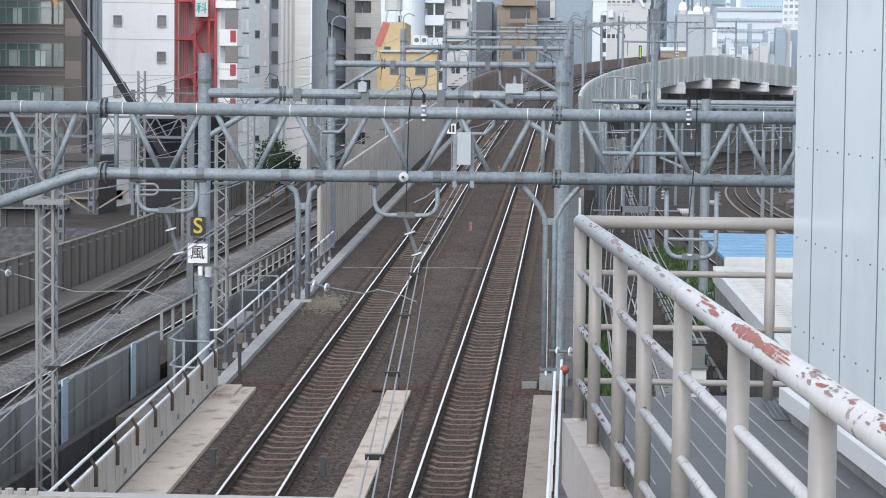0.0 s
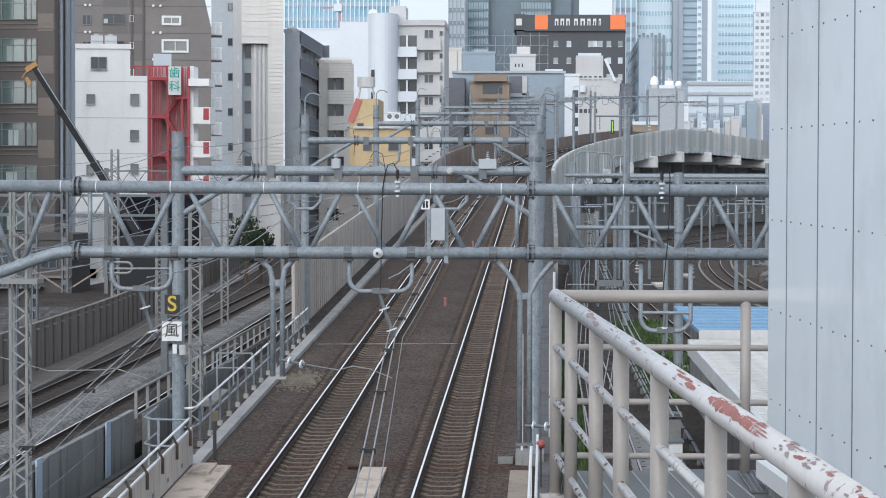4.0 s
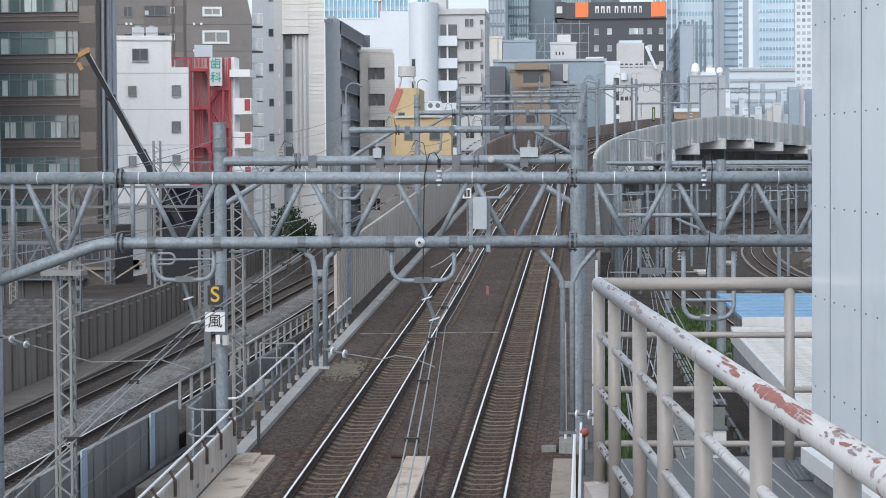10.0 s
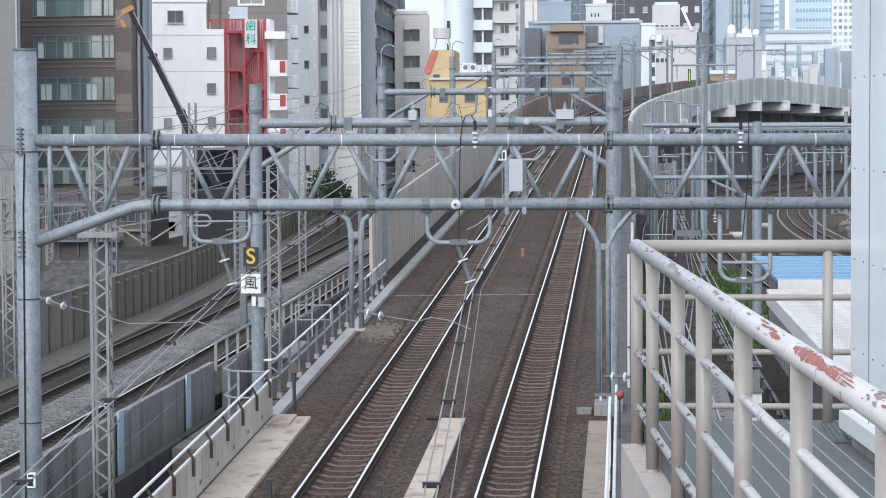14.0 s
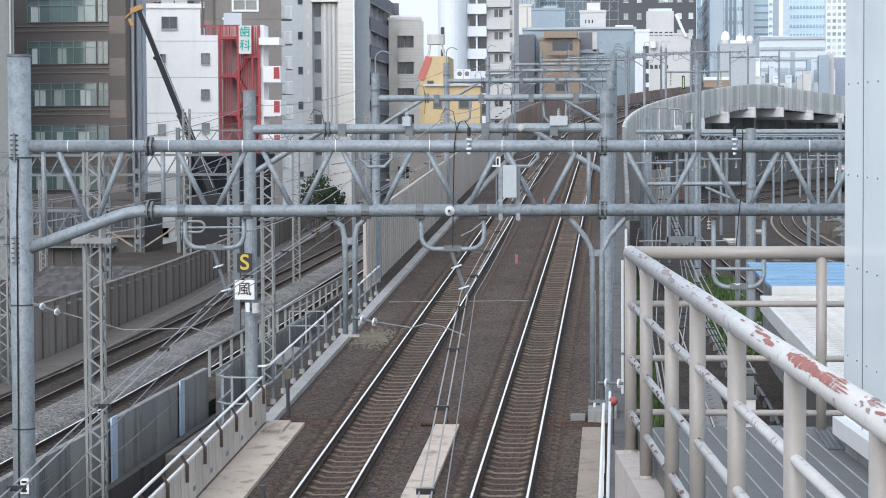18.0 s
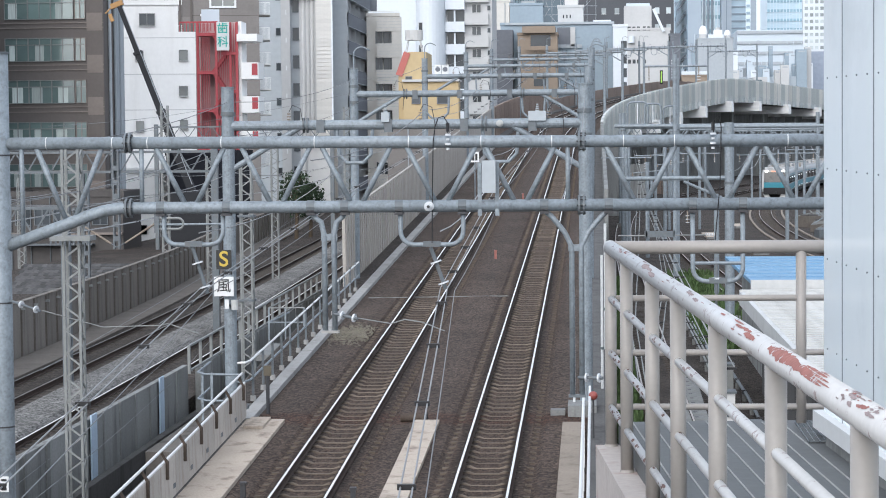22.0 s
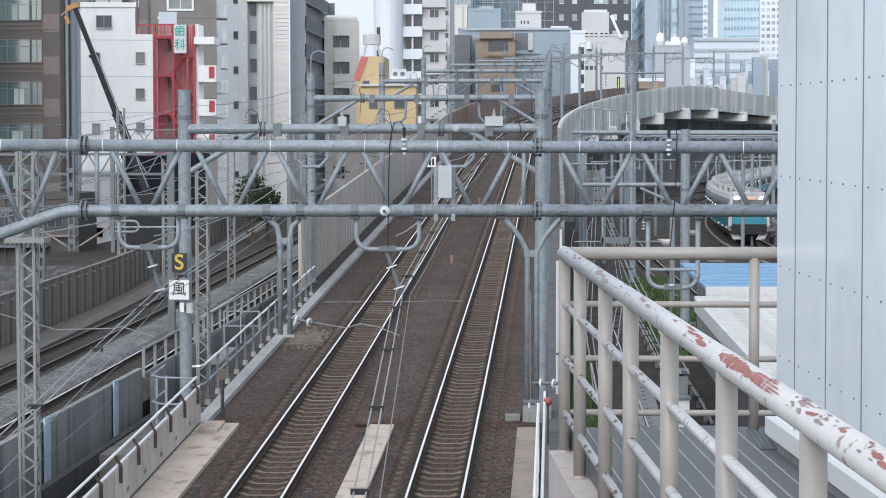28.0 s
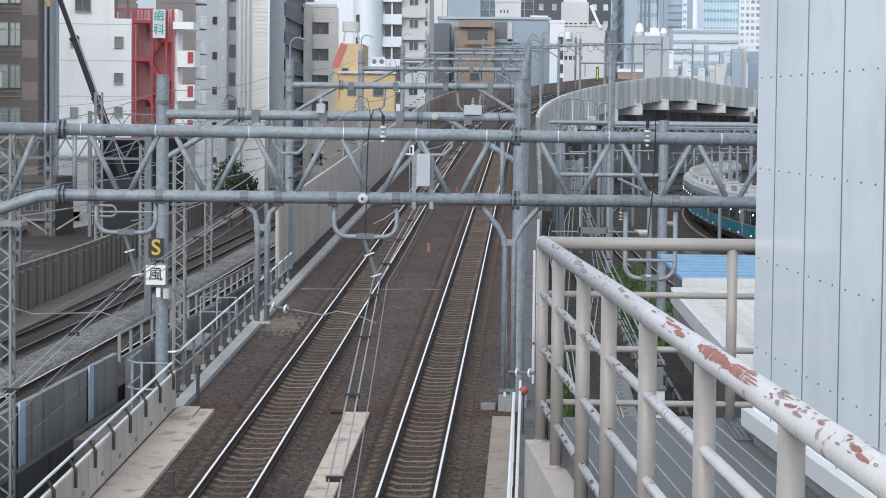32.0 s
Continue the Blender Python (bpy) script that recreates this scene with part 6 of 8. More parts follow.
crane_boom = crane()
for nm, lb, r, dep, m_ in (("navy_shed", "navy sheet-clad shed at the foot of the buildings", (-33.86, -28.32, 0.27, 8.22), 8, NAVY), ("ground_block", "dark brown ground-floor block behind the wall", (-40.6, -32.6, -1.77, 5.6), 6, W_DIM), ("white_annex", "white rendered annex with small windows", (-37.87, -35.2, -1.33, 6.86), 4, W_WHITE), ("pale_annex", "pale clapboard annex beside the tower", (-29.53, -27.08, -1.26, 8.33), 5, W_SIDING), ("grey_annex", "weathered grey back wall of a low house", (-20.99, -13.36, -1.03, 10.67), 2, W_GREYBROWN)):
    q = block(nm, lb, r[0], r[1], 172 if nm == "navy_shed" else 150 if nm == "ground_block" else 176 if nm == "white_annex" else 221 if nm == "grey_annex" else 225, r[3], dep, m_)
    if nm == "ground_block":
        for k in range(5):
            window(q, r[0] + 0.5 + 1.35 * k, r[0] + 1.5 + 1.35 * k, r[3] - 2.0, r[3] - 0.9, GLASS_DARK, STEEL_OLD, t=0.06, mullions=1)
            part("down_pipe", tubem([(r[0] + 0.2 + 1.35 * k, -0.08, -0.6), (r[0] + 0.2 + 1.35 * k, -0.08, r[3])], 0.05, 6), STEEL_OLD, q)
        part("ledge", boxm(r[0], r[1], -0.5, 0, r[3] - 2.7, r[3] - 2.55), W_BROWN_PALE, q)
        part("awning", boxm(r[0] + 1, r[1] - 2, -1.0, 0, r[3] - 3.4, r[3] - 3.3), STEEL_OLD, q)
    if nm == "grey_annex":
        for k in range(4):
            window(q, r[0] + 0.6 + 1.8 * k, r[0] + 1.5 + 1.8 * k, r[3] - 2.2, r[3] - 1.2, GLASS_DARK, W_MID, t=0.07)
        part("pipe", tubem([(r[0] + 2.1, -0.1, -0.6), (r[0] + 2.1, -0.1, r[3])], 0.07, 6), W_MID, q)
    if nm == "white_annex":
        for px in (300, 300):
            window(q, *(-36.91, -36.36, 1.87, 2.49), GLASS_DARK, STEEL_OLD, t=0.06)
rh = thing("tiled_house", "low house with a grey tiled roof behind the wall", "house", at=(0, 106, 0))
roof = part("roof", barm((-26.3, 0.0, 1.62), (-26.3, 4.3, 3.0), 5.5, 0.06), ROOF_TILE, rh)
TILE = mesh_of("tile", boxm(0, 0.235, 0, 0.44, 0, 0.05), ROOF_TILE)
for k in range(11):
    for q in range(22):
        o = new("tile", TILE)
        o.parent = roof
        o.matrix_basis = pose(-29.1 + 0.25 * (q + 0.4 * (k % 2)), k * 0.385, 1.665 + k * 0.126, math.degrees(math.atan(0.32)) - 3)
part("wall", boxm(-28.9, -23.7, 0.5, 4.2, -0.6, 1.7), W_BROWN, rh)


# ---- beside the climbing track: strips, rails, walls, signs ----
def on_grade(bm, x0, x1, y0, y1, z0, z1):
    """A box laid on the climbing grade."""
    for v in box(bm, x0, x1, y0, y1, z0, z1):
        v.co.z += GRADE * v.co.y
    return bm


for nm, lb, x0, x1, y0, y1 in (("concrete_walk", "cream concrete walk beside the parapet", -8.55, -7.62, 20, 53.0), ("concrete_strip", "cream concrete strip between the two tracks", -4.42, -3.84, 20, 52.9), ("concrete_strip", "cream concrete strip along the post line", -0.86, -0.33, 20, 52.6), ("concrete_kerb", "pale concrete kerb at the ballast's edge", -8.75, -8.42, 53, 190)):
    bm = bmesh.new()
    n = max(1, int((y1 - y0) / 2.0))
    for k in range(n):
        on_grade(bm, x0, x1, y0 + (y1 - y0) * k / n, y0 + (y1 - y0) * (k + 1) / n - 0.006, -0.4, -0.03 if "kerb" in nm else -0.05)
    tagged(part(nm, bm, KERB_GREY if "kerb" in nm else STAINED if x0 == -0.86 else CREAM), lb, "walkway", kind="structure")
bm = bmesh.new()
on_grade(bm, -8.42, -7.95, 51.6, 52.9, -0.3, 0.02)
tagged(part("step_block", bm, CREAM), "broken cream concrete step at the walk's end", "step", kind="structure")


def left_handrail():
    r = thing("track_handrail", "steel handrail on cream parapet panels along the track", "railing")
    g = lambda y, z: GRADE * y + z
    part("top_rail", tubem([(-8.66, 18, g(18, 1.06)), (-8.66, 53, g(53, 1.06))], 0.03, 8), WHITE_PAINT, r)
    part("coping", barm((-8.60, 18, g(18, 0.845)), (-8.60, 53, g(53, 0.845)), 0.05, 0.03), WHITE_PAINT, r, "white edge strip")
    y = 22.0
    while y < 53:
        part("bracket", boxm(-8.56, -8.5, y, y + 0.07, g(y, 0.5), g(y, 0.86)), RUSTY_IRON, r, "rusty flat iron bracket")
        part("bracket_arm", barm((-8.53, y + 0.035, g(y, 0.84)), (-8.66, y + 0.035, g(y, 1.06)), 0.05), RUSTY_IRON, r)
        part("stencil_mark", boxm(-8.557, -8.553, y + 0.75, y + 1.0, g(y, 0.2), g(y, 0.3)), STEEL_OLD, r, "worn dark stencil mark")
        y += 1.9
    # open railing further on, with cranked start
    for z in (1.03, 0.55):
        part("side_rail", tubem([(-9.3, 55.0, g(55.0, z - 0.02)), (-8.9, 55.0, g(55.0, z)), (-8.82, 55.3, g(55.3, z)), (-8.8, 80.8, g(80.8, z - 0.12))], 0.03, 8), WHITE_PAINT if z > 1 else STEEL, r)
    for z in (1.0, 0.35):
        part("gate_rail", tubem([(-9.85, 55.4, g(55.4, z)), (-9.85, 53.6, g(53.6, z)), (-9.6, 53.3, g(53.3, z)), (-8.66, 53.2, g(53.2, z))], 0.026, 8), STEEL, r)
    for x, y in ((-9.85, 54.2), (-9.45, 53.28), (-8.66, 53.2)):
        part("gate_post", boxm(x - 0.03, x + 0.03, y - 0.03, y + 0.03, g(y, -0.3), g(y, 1.04)), STEEL if x < -9 else STEEL_OLD, r)
    y = 55.6
    while y < 80.9:
        p = part("post", boxm(-8.83, -8.77, y - 0.03, y + 0.03, g(y, -0.1), g(y, 1.02)), STEEL_OLD, r)
        ft = bmesh.new()
        tube(ft, [(-8.8, y, g(y, -0.25)), (-8.8, y, g(y, 0.1))], 0.085, 8, r2=0.07)
        part("post_foot", ft, KERB_GREY, p, "pale concrete footing")
        y += 1.72
    m = thing("marker_post", "short dark marker post with a yellow reflector", "post", at=(-8.24, 54.4, GRADE * 54.4 - 0.16))
    part("stake", tubem([(0, 0, 0), (0, 0, 1.05)], 0.045, 8), DARK, m)
    part("reflector", boxm(-0.09, 0.09, -0.05, 0.05, 0.95, 1.2), mat("dirty_yellow_reflector", (0.09, 0.075, 0.05), 0.5), m)
    # equipment platform behind the railing
    e = thing("equipment_platform", "grey steel equipment platform with a rail", "platform", at=(-9.9, 66, 1.5))
    part("table", boxm(-0.5, 0.45, -0.6, 3.2, 1.12, 1.3), CONCRETE, e, "grey concrete slab top")
    for x in (-0.4, 0.35):
        for y in (-0.5, 3.1):
            part("table_leg", boxm(x - 0.06, x + 0.06, y - 0.06, y + 0.06, 0, 1.12), STEEL_OLD, e)
    for z in (2.37, 1.9):
        part("guard_rail", tubem([(-0.2, 5.6, z + 0.2), (-0.63, 4.0, z), (0.53, 4.0, z)], 0.026, 6), STEEL_PALE if z > 2 else STEEL, e)
    for x in (-0.63, -0.1, 0.5):
        part("guard_post", boxm(x - 0.025, x + 0.025, 3.975, 4.025, 0.0, 2.37), STEEL, e)


left_handrail()


def edge_gravel():
    """Dark gravel between the kerb and the deck's outer edge, under the open handrail."""
    bm = bmesh.new()
    on_grade(bm, -9.55, -8.78, 55.4, 190, -0.12, -0.035)
    tagged(part("edge_gravel", bm, BALLAST_DARK), "dark sooty gravel strip behind the pale kerb", "gravel", kind="structure")


edge_gravel()


def pale_stones():
    """Loose paler stones spilled beside the mast foot."""
    rp = random.Random(31)
    stone = mesh_of("stone", boxm(-0.035, 0.035, -0.03, 0.03, -0.03, 0.02), mat("pale_buff_ballast_stone", (0.115, 0.104, 0.082), 0.95, 0, 0.4, 20, 2.0, 0.3, None, 0, 0.3))
    t_ = thing("spilled_ballast", "paler buff stones spilled on the brown ballast", "ballast", kind="stuff")
    bm = bmesh.new()
    for k in range(900):
        y = rp.gauss(69.0, 1.0)
        x = rp.gauss(-7.75, 0.34)
        if x < -8.4 or x > -7.1:
            continue
        z = GRADE * y - 0.15 - 0.07 * max(0.0, min(1.0, (-x - 7.6) / 0.85)) * 0.4
        q = Matrix.LocRotScale((x, y, z), Euler((rp.uniform(-0.4, 0.4), rp.uniform(-0.4, 0.4), rp.uniform(0, 3))), Vector((1, 1, 1)) * rp.uniform(0.6, 1.3))
        n0 = len(bm.verts)
        bm.from_mesh(stone)
        bm.verts.ensure_lookup_table()
        for v in bm.verts[n0:]:
            v.co = q @ v.co
    part("stones", bm, stone.materials[0], t_)


pale_stones()


def ribs():
    """Vertical ribs on the noise wall's face."""
    bm = boxm(-0.045, 0.0, -0.2, 0.2, 0, 2.68)
    me = mesh_of("rib", bm, NOISE_WALL)
    par = bpy.data.objects["noise_wall"]
    y = 81.3
    while y < 160:
        o = new("rib", me)
        o.parent = par
        o.location = (-9.245, y, GRADE * y - 0.05)
        y += 0.8


ribs()


def right_rail():
    r = thing("edge_handrail", "white tube handrail along the outer edge of the track", "railing")
    g = lambda y, z: GRADE * y + z
    for x, z in ((-0.33, 1.1), (-0.2, 0.98)):
        part("tube", tubem([(x, 15, g(15, z)), (x, 49.5 if x < -0.3 else 52, g(50, z))], 0.032, 8), WHITE_PAINT, r)
    y = 20.0
    while y < 50:
        part("post", boxm(-0.36, -0.3, y - 0.02, y + 0.02, g(y, -0.15), g(y, 1.1)), WHITE_PAINT, r)
        y += 2.5
    lamp = thing("signal_lamp", "red lamp on a post arm beside the handrail", "lamp", at=(-0.12, 50.5, g(50.5, 0.92)))
    sp = bmesh.new()
    bmesh.ops.create_uvsphere(sp, u_segments=12, v_segments=8, radius=0.105)
    part("lens", sp, mat("faded_red_lens", (0.24, 0.06, 0.05), 0.5), lamp)
    part("stem", tubem([(0, 0.02, -1.05), (0, 0.02, -0.1)], 0.025, 6), DARK, lamp)
    # concrete footing with a pale box at the second gantry's right post
    f = thing("post_footing", "grey concrete footing of a gantry post", "footing", at=(-0.4, 54.2, g(54.2, -0.2)))
    part("block", boxm(-0.35, 0.35, -0.35, 0.9, 0, 0.3), CONCRETE, f)
    part("cable_box", boxm(-0.78, -0.42, -0.2, 0.2, 0.02, 0.18), CONCRETE, f)
    part("conduit", tubem([(-0.2, 0.5, 0.3), (-0.2, 0.5, 3.2)], 0.03, 8), WHITE_PAINT, f)


right_rail()
# white cable pipes by the right posts
for dx, z0, z1 in ((0.1, 0.2, 3.6), (0.19, 1.2, 4.4)):
    q = thing("cable_pipe", "white plastic cable pipe on the viaduct wall", "pipe", "cable pipes", at=(dx, 56, GRADE * 56))
    part("pipe", tubem([(0, 0, z0), (0, 0, z1)], 0.035, 8), WHITE_PAINT, q)
    part("pipe_clip", tubem([(0, 0, z0 + 1), (0, 0, z0 + 1.06)], 0.05, 8), STEEL_OLD, q)


# ---- walls beside the level line ----
def divider_wall():
    w = thing("panel_divider", "weathered grey concrete panel wall with pale posts", "wall", kind="structure")
    y = 40.0
    k = 0
    while y < 160:
        top = 2.9 if y < 60 else 2.84 + 0.008 * (y - 61.5)
        px = -11.6 if y < 60 else -11.25
        part("panel", boxm(px - 0.15, px, y + 0.02, y + 1.78, 0.3, top), CONCRETE, w)
        part("joint_rib", boxm(px - 0.02, px + 0.03, y - 0.035, y + 0.035, 0.3, top + 0.02), CONCRETE, w)
        y += 1.8
        k += 1
    for y in (49.3, 57.2):
        part("pale_board", boxm(-11.56, -11.52, y, y + 0.55, 1.0, 3.0), mat("pale_blue_board", (0.36, 0.45, 0.55), 0.6), w, "pale blue painted board")
    part("lower_wall", boxm(-11.5, -11.3, 30, 160, -0.6, 1.55), CONCRETE_DARK, w)
    f = thing("boundary_fence", "pale steel post fence along the divider", "fence")
    low = lambda y: 2.84 + 0.008 * (y - 61.5)
    y = 60.3
    while y < 92:
        part("post", boxm(-11.36, -11.28, y - 0.04, y + 0.04, low(y) - 0.05, low(y) + 0.74), STEEL_PALE, f)
        y += 1.75
    for h, h2 in ((0.03, 0.03), (0.72, 0.74)):
        part("rail", barm((-11.32, 60.3, low(60.3) + h), (-11.32, 92, low(92) + h2), 0.055), STEEL_PALE, f)
    b = boxm(-11.28, -9.35, 54, 200, -0.6, 1.5)
    tagged(part("side_deck", b, WALL_GREY), "sooty grey low deck behind the railing", "deck", kind="structure")


divider_wall()


def far_wall():
    """Sooty precast wall with posts on the outer side of the level line."""
    w = thing("outer_wall", "sooty precast concrete wall with posts beside the level line", "wall", kind="structure")
    way = smooth_path([(-19.4, 34), (-19.5, 55), (-19.75, 72), (-20.2, 86), (-21.15, 106), (-22.7, 127), (-24.2, 150), (-26, 180), (-28.5, 215), (-32, 255)], 2.0)
    for i, (a, b) in enumerate(zip(way, way[1:])):
        L = math.hypot(b[0] - a[0], b[1] - a[1])
        m = Matrix.LocRotScale((a[0], a[1], LOW - 0.2), Euler((0, 0, -a[3])), None)
        p = part("wall_panel", boxm(-0.08, 0.08, 0.015, L - 0.015, 0, 1.95), WALL_GREY, w)
        p.matrix_basis = m
        q = part("wall_post", boxm(-0.02, 0.14, -0.045, 0.045, 0, 2.0), DUSTY, w)
        q.matrix_basis = m
        c = part("wall_cap", boxm(-0.1, 0.1, 0.0, L, 1.95, 2.0), WALL_GREY, w)
        c.matrix_basis = m
    br = mesh_of("post_bracket", boxm(0.1, 0.24, -0.05, 0.05, 1.72, 1.8), STEEL_PALE)
    for x, y, z, h in way[14:50]:
        o = new("post_bracket", br)
        o.parent = w
        o.matrix_basis = Matrix.LocRotScale((x, y, LOW - 0.2), Euler((0, 0, -h)), None)
    k = bmesh.new()
    sweep(k, [(x + 1.0, y, LOW - 0.17, h) for x, y, z, h in way], [(-0.8, 0.0), (0.55, 0.0), (0.55, 0.1), (-0.8, 0.12)])
    tagged(part("cable_trough", k, DUSTY), "grey concrete cable trough beside the wall", "trough", kind="structure")


far_wall()


# ---- masts ----
def lattice_mast(x, y, z0, z1, w, label, material=None, step=None, group="lattice masts"):
    m = thing("lattice_mast", label, "mast", group, at=(x, y, z0))
    material = material or STEEL_PALE
    h = z1 - z0
    t = max(0.045, w * 0.16)
    for sx in (-1, 1):
        for sy in (-1, 1):
            part("leg", boxm(sx * w / 2 - t / 2, sx * w / 2 + t / 2, sy * w / 2 - t / 2, sy * w / 2 + t / 2, 0, h), material, m)
    step = step or w * 0.75
    n = int(h / step)
    lac = [mesh_of("lacing", barm((-s * w / 2, -w / 2, 0), (s * w / 2, -w / 2, step), t * 0.55, t * 0.7), material) for s in (1, -1)]
    for k in range(n):
        for turn in (0, 90):
            o = new("lacing", lac[k % 2])
            o.parent = m
            o.matrix_basis = pose(0, 0, k * step, 0, 0, turn)
    return m


m1 = lattice_mast(-10.845, 45, -0.6, 9.082, 0.33, "pale steel lattice mast beside the divider wall")
hz = 7.241 + 0.6
part("head_plate", boxm(-0.42, 0.42, -0.3, 0.3, hz - 0.05, hz + 0.05), STEEL_PALE, m1)
for k in range(9):
    part("plate_bolt", tubem([(-0.38 + 0.095 * k, -0.32, hz - 0.12), (-0.38 + 0.095 * k, -0.32, hz - 0.05)], 0.02, 6), STEEL_OLD, m1)
m2 = lattice_mast(-9.61, 60, GRADE * 60 - 0.3, 8.66, 0.3, "pale steel lattice mast behind the sign post")
for zz in (4.84, 7.15):
    part("collar", boxm(-0.22, 0.22, -0.22, 0.22, zz - GRADE * 60 + 0.28, zz - GRADE * 60 + 0.34), STEEL_OLD, m2)
lattice_mast(-16.90, 115, 1.8, 9.35, 0.34, "pale steel lattice mast among the wires")
lattice_mast(-11.31, 100, 1.8, 10.74, 0.34, "pale steel lattice mast beside the noise wall")
lattice_mast(-23.69, 120, 1.8, 11.22, 0.36, "pale steel lattice mast with a short arm")
lattice_mast(-18.75, 66, 1.8, 8.16, 0.34, "pale steel lattice mast by the outer wall")
lattice_mast(-19.41, 110, 1.8, 8.49, 0.4, "pale steel lattice mast behind the sign post")
lattice_mast(-37.08, 140, -0.6, 7.01, 0.4, "pale steel lattice mast near the brown building")
for px, d, base, top in ((-18.7, 84.85, 5.07, 9.20), (-22.27, 95, LOW - 0.2, 7.96)):
    q = thing("steel_column", "grey perforated steel drop post clamped to the lattice beam" if base > 0 else "grey perforated steel column beside the level line", "column", "steel columns", at=(px, d, base))
    for s in (-0.1, 0.1):
        part("flange_plate", boxm(s - 0.03, s + 0.03, -0.12, 0.12, 0, top - base), STEEL_OLD, q)
    for k in range(int((top - base - 0.3) / 0.55)):
        part("batten", boxm(-0.08, 0.08, -0.13, -0.1, 0.3 + 0.55 * k, 0.5 + 0.55 * k), STEEL_OLD, q)


def lattice_beam(x0, x1, y, z0, z1, label, step=0.85, material=None, name="lattice_beam", posts=True):
    b = thing(name, label, "gantry", "lattice beams", at=(0, y, 0))
    material = material or STEEL_OLD
    for z in (z0, z1):
        part("chord", boxm(x0, x1, -0.05, 0.05, z - 0.05, z + 0.05), material, b)
    n = int((x1 - x0) / step)
    for k in range(n):
        a = x0 + (x1 - x0) * k / n
        c = x0 + (x1 - x0) * (k + 1) / n
        m = (a + c) / 2
        part("diagonal", barm((a, 0, z0), (m, 0, z1), 0.05), material, b)
        part("diagonal", barm((m, 0, z1), (c, 0, z0), 0.05), material, b)
    if posts:
        for x in (x0, x1):
            part("post", boxm(x - 0.13, x + 0.13, -0.13, 0.13, LOW - 0.2, z1 + 0.2), material, b)
    return b


lattice_beam(-25.01, -14.84, 85, 8.07, 8.84, "weathered lattice beam over the level line")
lattice_beam(-20.12, -16.12, 66, 6.41, 7.24, "weathered lattice beam beside the outer wall", 1.0)
lattice_beam(-30.21, -18.06, 150, 9.51, 10.24, "weathered lattice beam far up the level line", 1.1)


# ---- signs on the second gantry's left post ----
def signs():
    y = 54.75
    px = -9.359
    s = thing("letter_sign", "black square sign with a yellow letter S on a steel post", "sign", at=(0, y, 0))
    w = 0.190
    part("board", boxm(px - w, px + w, -0.03, 0.02, 6.006, 6.491), BLACK_PAINT, s)
    lettering(s, "S", px, -0.035, 6.249, 0.54, YELLOW_PAINT)
    part("bracket", tubem([(px, 0.02, 6.249), (px, 0.12, 6.249)], 0.05, 8), STEEL_OLD, s)
    k = thing("wind_sign", "white square sign with a black character on a steel post", "sign", at=(0, y - 0.05, 0))
    w = 0.247
    part("board", boxm(px - w, px + w, -0.03, 0.02, 5.333, 5.820), WHITE_PAINT, k)
    lettering(k, "\u98a8", px, -0.035, 5.576, 0.37, BLACK_PAINT, heavy=0.007)
    part("bracket", tubem([(px, 0.02, 5.576), (px, 0.17, 5.576)], 0.05, 8), STEEL_OLD, k)
    b = thing("post_box", "small white label plate on a steel post", "plate", at=(0, y - 0.05, 0))
    part("plate", boxm(px + 0.02, px + 0.12, -0.02, 0.03, 5.018, 5.247), WHITE_PAINT, b)
    c = thing("junction_box", "pale cylinder junction box on a steel post", "box", at=(0, y - 0.02, 0))
    part("can", tubem([(px + 0.26, 0, 4.989), (px + 0.26, 0, 5.233)], 0.085, 12), CONCRETE_PALE, c)
    part("arm", tubem([(px + 0.1, 0.1, 5.104), (px + 0.26, 0.02, 5.104)], 0.025, 6), STEEL_OLD, c)
    # small number board far up the line: plain bars
    n = thing("number_board", "small white distance board with dark bars", "sign", at=(-6.64, 120, 0))
    part("board", boxm(-0.24, 0.24, -0.02, 0.02, 7.97, 8.52), WHITE_PAINT, n)
    part("bar", boxm(-0.14, -0.02, -0.03, -0.02, 8.06, 8.43), BLACK_PAINT, n)
    part("bar", boxm(0.03, 0.15, -0.03, -0.02, 8.06, 8.43), BLACK_PAINT, n)
    part("pole", tubem([(0, 0.05, GRADE * 120 - 0.2), (0, 0.05, 8.52)], 0.03, 6), STEEL, n)
    t = thing("number_plate", "white number plate with dark bars on the gantry post", "plate", at=(-9.031, NEAR_Y - 0.2, 0))
    part("plate", boxm(-0.06, 0.07, -0.02, 0.0, 3.909, 4.145), WHITE_PAINT, t)
    for q in (0, 1, 2):
        part("bar", boxm(-0.04, 0.04, -0.03, -0.02, 3.935 + 0.07 * q, 3.935 + 0.07 * q + 0.035), BLACK_PAINT, t)


signs()


# ---- overhead wires ----
def wire(name, pts, r, label, sag=0.0, category="wire", group="overhead wires", clips=0.0, twin=0.0, material=None):
    w = thing(name, label, category, group)
    P = [Vector(p) for p in pts]
    full = []
    for a, b in zip(P, P[1:]):
        n = 8 if sag else 2
        for k in range(n):
            t = k / n
            q = a.lerp(b, t)
            q.z -= sag * 4 * t * (1 - t)
            full.append(q)
    full.append(P[-1])
    offs = (-twin / 2, twin / 2) if twin else (0.0,)
    for o in offs:
        part("strand", tubem([q + Vector((o, 0, 0)) for q in full], r, 6), material or WIRE, w)
    if clips:
        L = 0.0
        for a, b in zip(full, full[1:]):
            seg = (b - a).length
            k = math.ceil(L / clips) * clips
            while k < L + seg:
                q = a.lerp(b, (k - L) / seg)
                part("clip", boxm(q.x - twin / 2 - 0.028, q.x + twin / 2 + 0.028, q.y - 0.02, q.y + 0.02, q.z - 0.025, q.z + 0.025), RUBBER, w)
                k += clips
            L += seg
    return w


